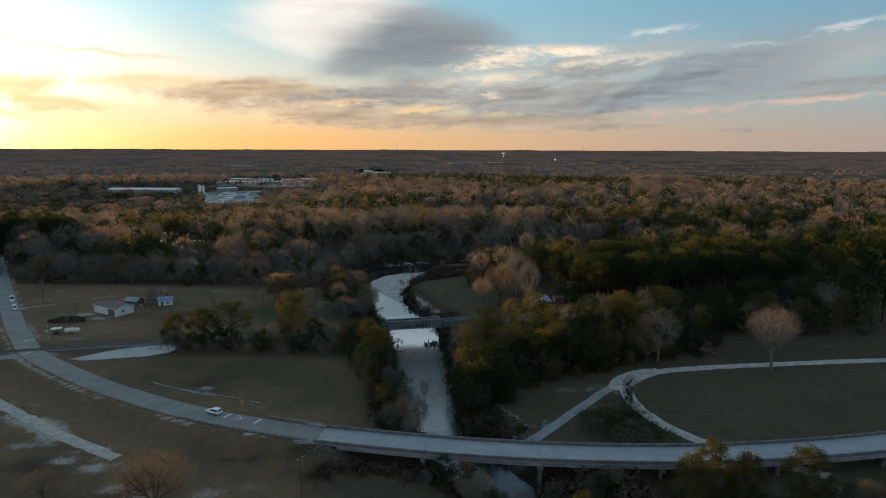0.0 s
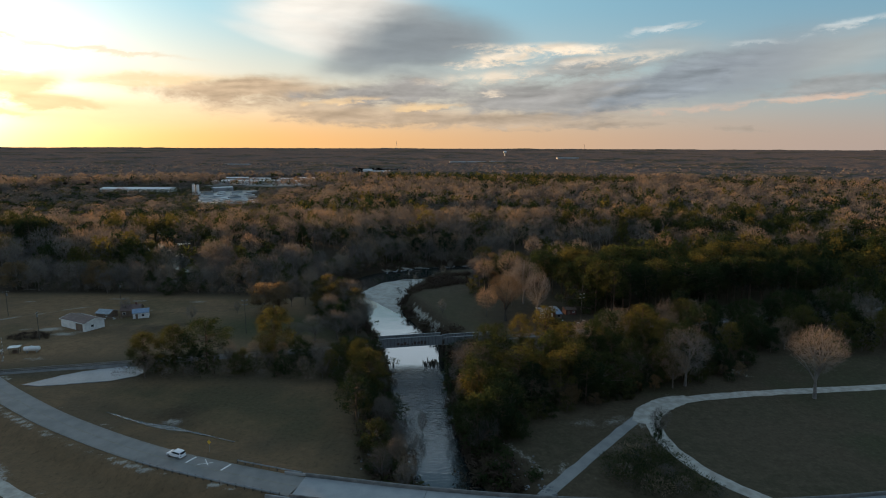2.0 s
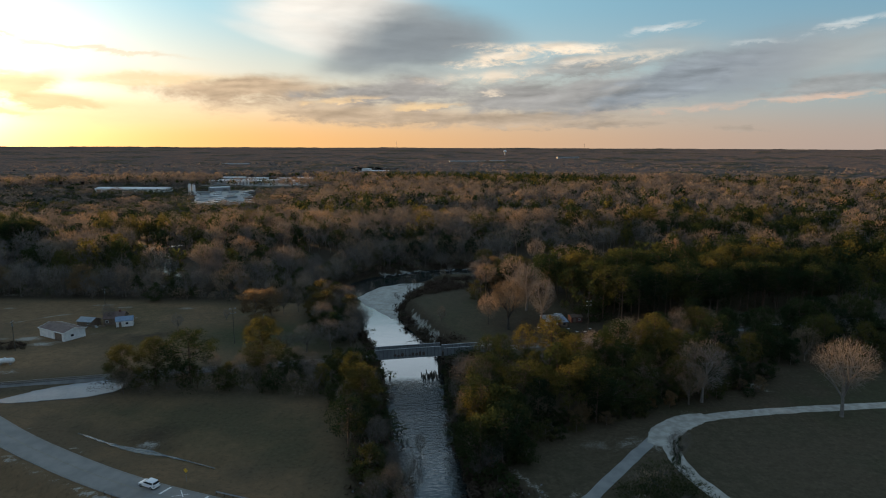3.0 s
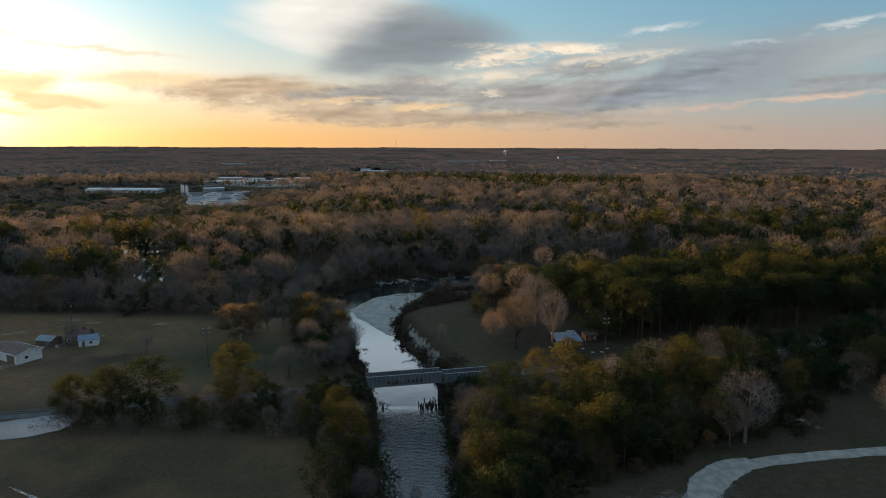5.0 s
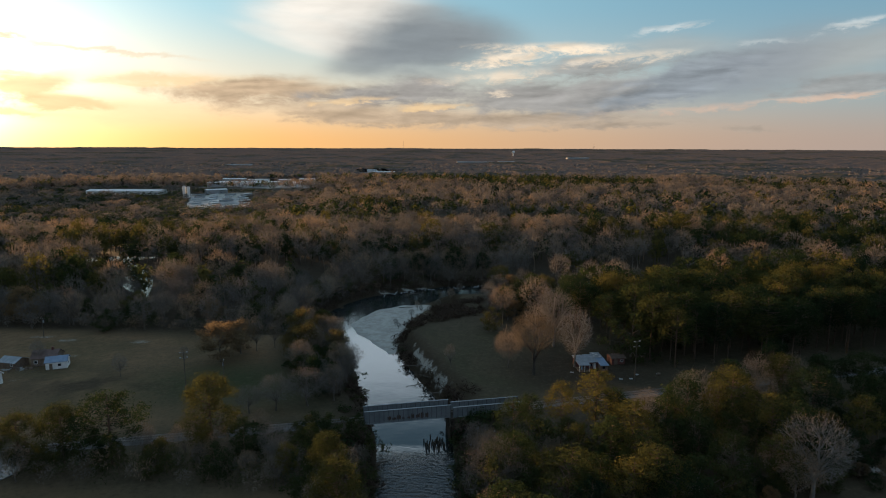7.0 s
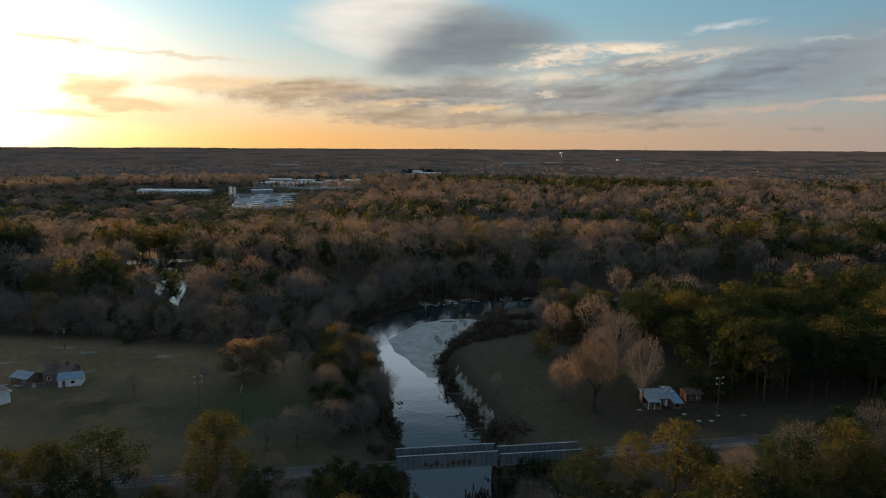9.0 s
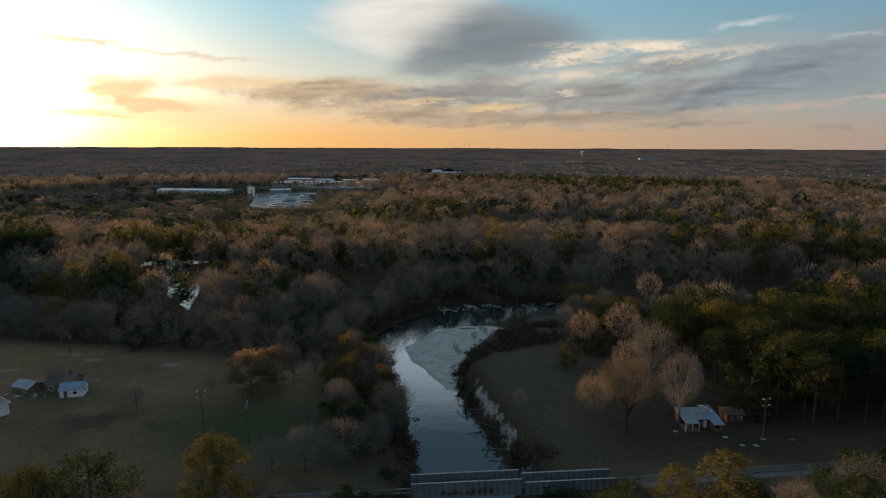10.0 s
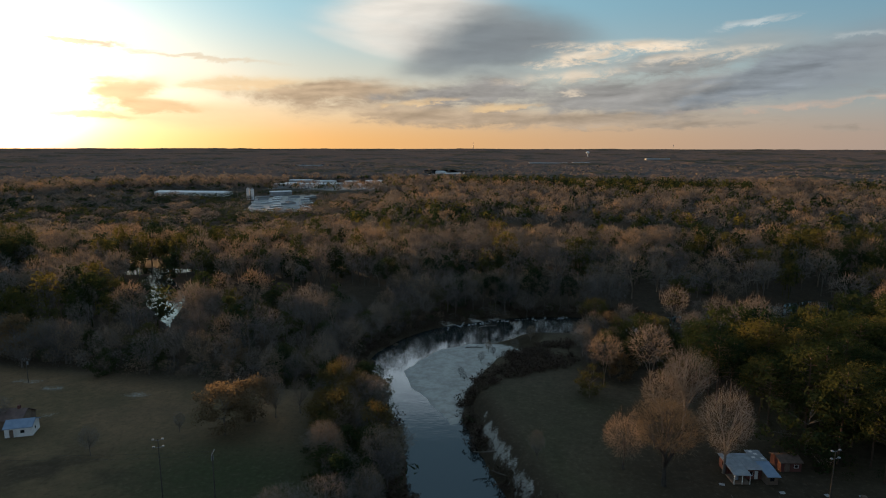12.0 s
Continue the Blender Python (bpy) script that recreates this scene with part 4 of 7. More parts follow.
def make_rail_bridge():
    bridge = thing("railway_bridge", "grey riveted plate girder railway bridge with rust stains", "bridge")
    for x0, x1, top, low in ((-21.2, 1.2, 2.35, -0.95), (1.8, 20.6, 1.55, -1.1)):
        a, b = along(RAILWAY, x0), along(RAILWAY, x1)
        length = math.hypot(b[0] - a[0], b[1] - a[1])
        m = Matrix.Translation((a[0], a[1], a[2])) @ Matrix.Rotation(math.atan2(b[1] - a[1], b[0] - a[0]), 4, "Z")
        span = part("floor", boxes((0, length, -1.68, 1.68, -0.62, -0.36), m=m), M_TIMBER, bridge, "dark timber bridge floor")
        for s in (-1.75, 1.75):
            g = part("girder", boxes((0, length, s - 0.03, s + 0.03, low, top), (0, length, s - 0.24, s + 0.24, top, top + 0.08), (0, length, s - 0.24, s + 0.24, low - 0.08, low), m=m), M_STEEL, bridge, "grey plate girder with rust streaks")
            n = int(length / 1.25)
            for i in range(n + 1):
                u = 0.06 + (length - 0.12) * i / n
                part("stiffener", boxes((u - 0.045, u + 0.045, s - 0.19, s + 0.19, low + 0.002, top - 0.002), m=m), M_STEEL_DARK, g)
        for u in np.arange(1.5, length, 3.0):
            part("floor_beam", boxes((u - 0.15, u + 0.15, -1.7, 1.7, -1.0, -0.63), m=m), M_RUST, span)
    # rust blooms on the plates, where old paint has scaled off
    a, b = along(RAILWAY, -21.2), along(RAILWAY, 1.2)
    m = Matrix.Translation((a[0], a[1], a[2])) @ Matrix.Rotation(math.atan2(b[1] - a[1], b[0] - a[0]), 4, "Z")
    rnd = random.Random(5)
    for i in range(9):
        u = 6.0 + i * 1.25
        bm = bmesh.new()
        w, low, high = rnd.uniform(0.7, 1.12), rnd.uniform(-0.75, -0.35), rnd.uniform(0.15, 1.0)
        ring = [(u + 0.06 + w * k / 7, low + rnd.uniform(-0.12, 0.25)) for k in range(8)] + [(u + 0.06 + w * k / 7, high + rnd.uniform(-0.45, 0.15)) for k in range(7, -1, -1)]
        bm.faces.new([bm.verts.new(m @ Vector((x, -1.786, z))) for x, z in ring])
        part("rust_patch", bm, M_RUST, bridge, "orange-brown rust patch on the plate")
    # timber bents carry the spans
    for x in (-27.5, -21.4, 1.5, 20.9):
        p = along(RAILWAY, x)
        q = along(RAILWAY, x + 1) - p
        m = Matrix.Translation((p[0], p[1], 0)) @ Matrix.Rotation(math.atan2(q[1], q[0]), 4, "Z")
        cap = part("bent_cap", boxes((-0.75, 0.75, -2.6, 2.6, 1.3, 1.85), m=m, bevel=0.05), M_TIMBER, bridge, "dark timber bent cap")
        for u in (-0.5, 0.5):
            for v in (-2.2, -1.1, 0.0, 1.1, 2.2):
                f, t = m @ Vector((u * 1.25, v * 1.12, 0)), m @ Vector((u, v, 0))
                part("pile", tube(bmesh.new(), (f.x, f.y, min(level(f.x, f.y), WATER) - 1.5), (t.x, t.y, 1.32), 0.27, 0.23, 8), M_TIMBER, cap)
            for s in (-1, 1):
                part("brace", tube(bmesh.new(), m @ Vector((u * 1.6, -2.4 * s, -3.6)), m @ Vector((u * 1.5, 2.2 * s, 0.9)), 0.09, sides=5), M_TIMBER, cap)


make_rail_bridge()


def make_pilings():
    rnd = random.Random(11)
    made = None
    spots = [(rnd.gauss(-2.8, 1.5), rnd.gauss(223.6, 2.0)) for _ in range(42)] + [(rnd.uniform(-18.9, -15.4), rnd.uniform(220.5, 222.5)) for _ in range(6)] + [(rnd.uniform(3.4, 7.5), rnd.uniform(220.5, 226)) for _ in range(18)]
    for x, y in spots:
        h = rnd.uniform(0.35, 0.9)
        m = pose(x, y, WATER, rnd.uniform(-8, 8), rnd.uniform(-8, 8), rnd.uniform(0, 360))
        if made is None:
            bm = bmesh.new()
            poly(bm, [[(0.19 * math.cos(a) * k, 0.19 * math.sin(a) * k, z + 0.12 * math.sin(a * 2) * (z > 1)) for a in np.arange(8) * math.pi / 4] for z, k in ((-2.2, 1.1), (0.2, 1.0), (1.3, 0.85))])
            made = part("timber_post", bm, M_TIMBER)
            tagged(made, "black rotten timber post standing in the river", "timber post", "old trestle posts by the bridge")
            made.matrix_basis = m @ Matrix.Diagonal((1, 1, h, 1))
        else:
            ob = made.copy()
            scene.collection.objects.link(ob)
            ob.matrix_basis = m @ Matrix.Diagonal((1, 1, h, 1))


make_pilings()


# ---- trees ----
def fan(rng, centres, spread, count, size, lean=0.35, up=0.0):
    """Small leaf triangles in soft oval clumps round the given centres."""
    c = np.repeat(centres, count, 0)
    d = rng.normal(size=c.shape)
    d /= np.linalg.norm(d, axis=1)[:, None]
    r = rng.random(len(c)) ** 0.45
    sp = np.repeat(spread, count, 0)
    p = c + d * r[:, None] * sp
    face = d + rng.normal(size=c.shape) * 0.24 + np.array([0, 0, up])
    face /= np.linalg.norm(face, axis=1)[:, None]
    a = np.cross(face, rng.normal(size=c.shape))
    a /= np.linalg.norm(a, axis=1)[:, None]
    b = np.cross(a, face)
    s = size * (0.6 + 0.8 * rng.random(len(c)))[:, None]
    v = np.stack([p - b * s * lean - a * s * 0.4, p + b * s * lean - a * s * 0.4, p + a * s * 0.8], 1)
    return v.reshape(-1, 3), np.arange(len(v) * 3).reshape(-1, 3)


def slivers(rng, roots, ways, length, width):
    """Thin twigs that taper from their roots."""
    n = len(roots)
    w = ways + rng.normal(size=(n, 3)) * 0.45
    w /= np.linalg.norm(w, axis=1)[:, None]
    l = length * (0.55 + 0.9 * rng.random((n, 1)))
    b = np.cross(w, rng.normal(size=(n, 3)))
    b /= np.linalg.norm(b, axis=1)[:, None]
    b *= width / 2
    v = np.stack([roots - b, roots + b, roots + w * l], 1)
    return v.reshape(-1, 3), np.arange(n * 3).reshape(-1, 3)


def limbs(pieces, sides=4):
    """Tapered branches; pieces are rows of start, end, first and last radius."""
    vs, fs, k = [], [], 0
    ang = np.arange(sides) * 2 * math.pi / sides
    for a, b, r0, r1 in pieces:
        a, b = np.array(a, float), np.array(b, float)
        w = (b - a) / (np.linalg.norm(b - a) + 1e-9)
        u = np.cross(w, [0.31, 0.77, 0.2])
        u /= np.linalg.norm(u)
        t = np.cross(w, u)
        ring = np.cos(ang)[:, None] * u + np.sin(ang)[:, None] * t
        vs += [a + ring * r0, b + ring * r1]
        i = np.arange(sides)
        j = (i + 1) % sides
        fs += [np.stack([k + i, k + j, k + sides + j], 1), np.stack([k + i, k + sides + j, k + sides + i], 1)]
        k += 2 * sides
    return np.vstack(vs), np.vstack(fs)


def merged(*meshes):
    vs, fs, k = [], [], 0
    for v, f in meshes:
        vs.append(v)
        fs.append(f + k)
        k += len(v)
    return np.vstack(vs), np.vstack(fs)


def haze_tree(seed, height, wide, boughs, twigs, width, length, sides=4, low=0.30, stout=1.0, curl=0.65, vase=0.35, inner=0.42):
    """A leafless crown as seen across a valley: limbs fan out of a fork into a rounded, lobed haze of fine twigs."""
    rng = np.random.default_rng(seed)
    mid, tall = height * (low + 1.0) / 2, height * (1.0 - low) / 2
    lobes = rng.normal(size=(9, 3)) + np.array([0, 0, 0.4])
    lobes /= np.linalg.norm(lobes, axis=1)[:, None]
    swell = rng.uniform(0.16, 0.34, 9)

    def shell(d):
        k = 0.76 + (np.clip(d @ lobes.T, 0, 1) ** 7 * swell).max(1)
        waist = 1 + vase * np.minimum(d[:, 2:3], 0)
        return d * np.array([wide / 2, wide / 2, tall]) * k[:, None] * np.hstack([waist, waist, np.ones_like(waist)])

    fork = np.array([*(rng.normal(size=2) * 0.012 * height), height * rng.uniform(0.15, 0.24)])
    r = height * 0.0145 * stout
    wood = [((0, 0, -0.6), fork * 0.55, r * 1.35, r), (fork * 0.55, fork, r, r * 0.85)]
    d = rng.normal(size=(boughs, 3)) * np.array([1, 1, 0.75]) + np.array([0, 0, 0.55])
    d /= np.linalg.norm(d, axis=1)[:, None]
    tips = shell(d) * rng.uniform(0.72, 0.95, (boughs, 1)) + np.array([0, 0, mid])
    mains = max(3, min(6, boughs // 3))
    lines = []
    for tip in tips[:mains]:
        tip = fork + (tip - fork) * 0.78
        pts = [fork]
        for t in (0.34, 0.67, 1.0):
            pts.append(fork + (tip - fork) * np.array([t ** 1.35, t ** 1.35, t ** 0.8]) + rng.normal(size=3) * 0.018 * height)
        lines.append(pts)
        for j, (a, b) in enumerate(zip(pts, pts[1:])):
            wood.append((a, b, r * (0.62 - 0.17 * j), r * (0.45 - 0.17 * j)))
    for tip in tips[mains:]:
        near = min(lines, key=lambda pts: np.linalg.norm(pts[3] - tip))
        j = int(rng.integers(1, 4))
        start = near[j]
        knee = (start + tip) / 2 + rng.normal(size=3) * 0.02 * height + np.array([0, 0, 0.02 * height])
        wood += [(start, knee, r * 0.24, r * 0.15), (knee, tip, r * 0.15, r * 0.05)]
    d = rng.normal(size=(twigs, 3)) * np.array([1, 1, 0.9]) + np.array([0, 0, 0.12])
    d /= np.linalg.norm(d, axis=1)[:, None]
    root = shell(d) * (inner + (0.92 - inner) * rng.random((twigs, 1)) ** 0.7) + np.array([0, 0, mid])
    way = d + np.array([0, 0, 0.55]) + rng.normal(size=d.shape) * curl
    twig = slivers(rng, root, way, length, width)
    return limbs(wood, sides), twig


def leafy_tree(seed, height, wide, clumps, count, size, low=0.25, droop=0.0):
    """A broadleaf tree in leaf: uneven clumps on spreading limbs."""
    rng = np.random.default_rng(seed)
    wood = [((0, 0, -0.6), (0, 0, height * 0.35), height * 0.018, height * 0.012)]
    cs, sp = [], []
    for i in range(clumps):
        az, t = rng.uniform(0, 2 * math.pi), rng.random()
        z = height * (low + (0.92 - low) * t)
        out = wide * 0.5 * math.sin(math.pi * min(0.93, 0.22 + 0.72 * t)) ** 0.8 * rng.uniform(0.35, 1.0)
        c = np.array([math.cos(az) * out, math.sin(az) * out, z])
        cs.append(c)
        s = wide * rng.uniform(0.12, 0.21)
        sp.append([s, s, s * 0.8])
        if i % 2 == 0:
            wood.append(((0, 0, z * 0.55 + 0.1 * height), c, height * 0.006, height * 0.002))
    return limbs(wood), fan(rng, np.array(cs), np.array(sp), count, size, 0.4, -droop)


def pine_tree(seed, height, wide, clumps, count, size, low=0.48):
    """A tall pine: straight trunk, and a rounded crown of billowing tufts on rising boughs."""
    rng = np.random.default_rng(seed)
    bend = rng.normal(size=2) * 0.35
    wood = [((0, 0, -0.6), (bend[0] * 0.5, bend[1] * 0.5, height * 0.5), height * 0.013, height * 0.010), ((bend[0] * 0.5, bend[1] * 0.5, height * 0.5), (bend[0], bend[1], height * 0.94), height * 0.010, height * 0.003)]
    cs, sp = [], []
    for i in range(clumps):
        t = ((i + rng.random()) / clumps) ** 0.85
        z = height * (low + (0.93 - low) * t)
        full = math.sqrt(max(0.0, 1 - ((t - 0.30) / 0.72) ** 2)) if t > 0.30 else 0.62 + 0.38 * t / 0.30
        out = wide * 0.40 * full * (rng.uniform(0.80, 1.08) if i % 5 else rng.uniform(0.2, 0.6))
        az = i * 2.4 + rng.normal() * 0.35
        c = np.array([math.cos(az) * out + bend[0] * t, math.sin(az) * out + bend[1] * t, z])
        cs.append(c)
        s = wide * rng.uniform(0.11, 0.18)
        sp.append([s, s, s * 0.85])
        wood.append(((bend[0] * t, bend[1] * t, z - out * 0.35), c, height * 0.004, height * 0.0015))
    return limbs(wood, 4), fan(rng, np.array(cs), np.array(sp), count, size, 0.24, 0.35)


def bush(seed, size, count):
    rng = np.random.default_rng(seed)
    cs = rng.normal(size=(6, 3)) * np.array([size * 0.4, size * 0.4, size * 0.12]) + np.array([0, 0, size * 0.35])
    return fan(rng, cs, np.repeat([[size * 0.38, size * 0.38, size * 0.34]], 6, 0), count, size * 0.2, 0.22, 0.5)


class Kind:
    """A kind of tree: one thing with trunk and crown, copied from spot to spot."""

    def __init__(self, name, label, group, height, parts):
        self.name, self.label, self.group, self.height, self.parts, self.first = name, label, group, height, parts, None

    def put(self, x, y, height, turn, wide=1.0):
        s = height / self.height
        m = Matrix.Translation((x, y, level(x, y) - 0.05)) @ Matrix.Rotation(turn, 4, "Z") @ Matrix.Diagonal((s * wide, s * wide, s, 1))
        if self.first is None:
            self.first = thing(self.name, self.label, "tree", m, self.group)
            for name, (v, f), mat in self.parts:
                ob = new(name, raw_mesh(name, v, f, mat, shade_smooth=name == "trunk"))
                ob.parent = self.first
            return self.first
        return copy_thing_scaled(self.first, m)


def copy_thing_scaled(first, m):
    ob = copy_thing(first, Matrix())
    ob.matrix_basis = m
    return ob


def kinds(name, label, group, height, makes, bark, leaf):
    return [Kind(name, label, group, height, [("trunk", w, bark), ("crown", c, leaf)]) for w, c in makes]


PINES = kinds("pine_tree", "tall dark green pine with a sunlit top", "pines of the woods", 20, [pine_tree(10 + i, 20, 12.0 + i * 0.6, 40, 82, 0.46, 0.30 + 0.05 * i) for i in range(4)], M_PINEBARK, M_NEEDLE)
BARES = kinds("bare_tree", "leafless grey-brown broadleaf tree in winter", "bare trees of the woods", 16, [haze_tree(30 + i, 16, 12.0 + i * 0.7, 22, 2700, 0.055, 1.15, 5, low=0.13) for i in range(5)], M_BARK, M_TWIG)
EVERS = kinds("evergreen_tree", "dense dark evergreen broadleaf tree", "evergreens of the woods", 13, [leafy_tree(50 + i, 13, 12.5, 34, 62, 0.46, 0.06) for i in range(4)], M_BARK, M_EVER)
RUSSETS = kinds("russet_tree", "spreading tree with thin russet winter leaves", "russet trees", 13, [leafy_tree(70 + i, 13, 12, 40, 120, 0.34, 0.22, 0.4) for i in range(3)], M_BARK, M_RUSSET)
FIELD_PINES = kinds("pine_tree", "full sunlit green-gold pine branched almost to the ground", "pines of the fields", 20, [pine_tree(110 + i, 20, 13.0, 70, 140, 0.36, 0.18 + 0.03 * i) for i in range(3)], M_PINEBARK, M_SUNNEEDLE)
RUSTS = kinds("russet_twig_tree", "large spreading tree with orange-brown twigs and grey limbs", "russet-twigged trees", 16, [haze_tree(80, 16, 14.5, 26, 3600, 0.055, 1.2, 5, 0.08, 1.3), haze_tree(81, 16, 21.0, 40, 4600, 0.055, 1.3, 6, 0.02, 2.3), haze_tree(84, 16, 14.0, 40, 3600, 0.05, 1.0, 6, 0.33, 1.7, 0.7, 0.10, 0.5)], M_DARKBARK, M_RUSTY)
DOMES = kinds("ochre_tree", "dense rounded tree with ochre-green winter leaves", "ochre trees of the bank", 14, [leafy_tree(90 + i, 14, 13.5, 40, 110, 0.40, 0.12, -0.3) for i in range(2)], M_BARK, M_OCHRE)
VASES = kinds("bare_tree", "tall pale leafless tree fanning up from one trunk", "lone bare trees", 20, [haze_tree(95, 20, 17.0, 34, 3400, 0.06, 1.5, 6, 0.22, 1.5, 0.4, 0.6), haze_tree(96, 20, 17.5, 30, 3600, 0.06, 1.4, 6, 0.10, 1.3, 0.5, 0.3)], M_PALEBARK, M_PALETWIG)
FAR_PINES = kinds("pine_tree", "tall dark green pine with a sunlit top", "pines of the woods", 20, [pine_tree(14 + i, 20, 12.8 + i * 0.6, 38, 70, 0.49, 0.34 + 0.05 * i) for i in range(4)], M_PINEBARK, M_NEEDLE)
FAR_BARES = kinds("bare_tree", "leafless grey-brown broadleaf tree in winter", "bare trees of the woods", 16, [haze_tree(36 + i, 16, 11.5 + i * 0.7, 16, 1200, 0.085, 1.35, 4, low=0.15) for i in range(5)], M_BARK, M_TWIG)
FAR_EVERS = kinds("evergreen_tree", "dense dark evergreen broadleaf tree", "evergreens of the woods", 13, [leafy_tree(54 + i, 13, 12.5, 30, 90, 0.44, 0.06) for i in range(3)], M_BARK, M_EVER)
CHOICE = {"p": PINES, "b": BARES, "e": EVERS, "r": RUSSETS, "P": FAR_PINES, "B": FAR_BARES, "E": FAR_EVERS, "o": RUSTS, "v": VASES, "f": FIELD_PINES, "d": DOMES}
RND = random.Random(17)


def plant(which, x, y, height, wide=1.0, variant=None):
    row = CHOICE[which]
    k = row[RND.randrange(len(row)) if variant is None else variant]
    return k.put(x, y, height, RND.uniform(0, 6.28), wide)


def scatter(ring, gap, seed):
    """Uneven spots within an outline."""
    rng = np.random.default_rng(seed)
    ring = np.array(ring, float)
    lo, hi = ring.min(0), ring.max(0)
    gx, gy = np.meshgrid(np.arange(lo[0], hi[0], gap), np.arange(lo[1], hi[1], gap))
    x = (gx + rng.uniform(-0.42, 0.42, gx.shape) * gap).ravel()
    y = (gy + rng.uniform(-0.42, 0.42, gy.shape) * gap).ravel()
    k = inside(x, y, ring) < 0
    d, e = near_line(x, y, RIVER)
    k &= d - e[..., 0] > 1.0
    d, _ = near_line(x, y, RAILWAY)
    k &= d > 4.2
    return np.stack([x[k], y[k]], 1)


def fill(ring, gap, seed, mix, tall, low=None):
    """Plants a wood: mix is a string with a letter for each share of a kind."""
    rnd = random.Random(seed)
    for x, y in scatter(ring, gap, seed):
        w = rnd.choice(mix)
        h = rnd.uniform(*tall) * {"p": 1.12, "b": 1.0, "e": 0.82, "r": 0.85, "d": 0.95}[w.lower()]
        plant(w, x, y, h, rnd.uniform(0.85, 1.2))


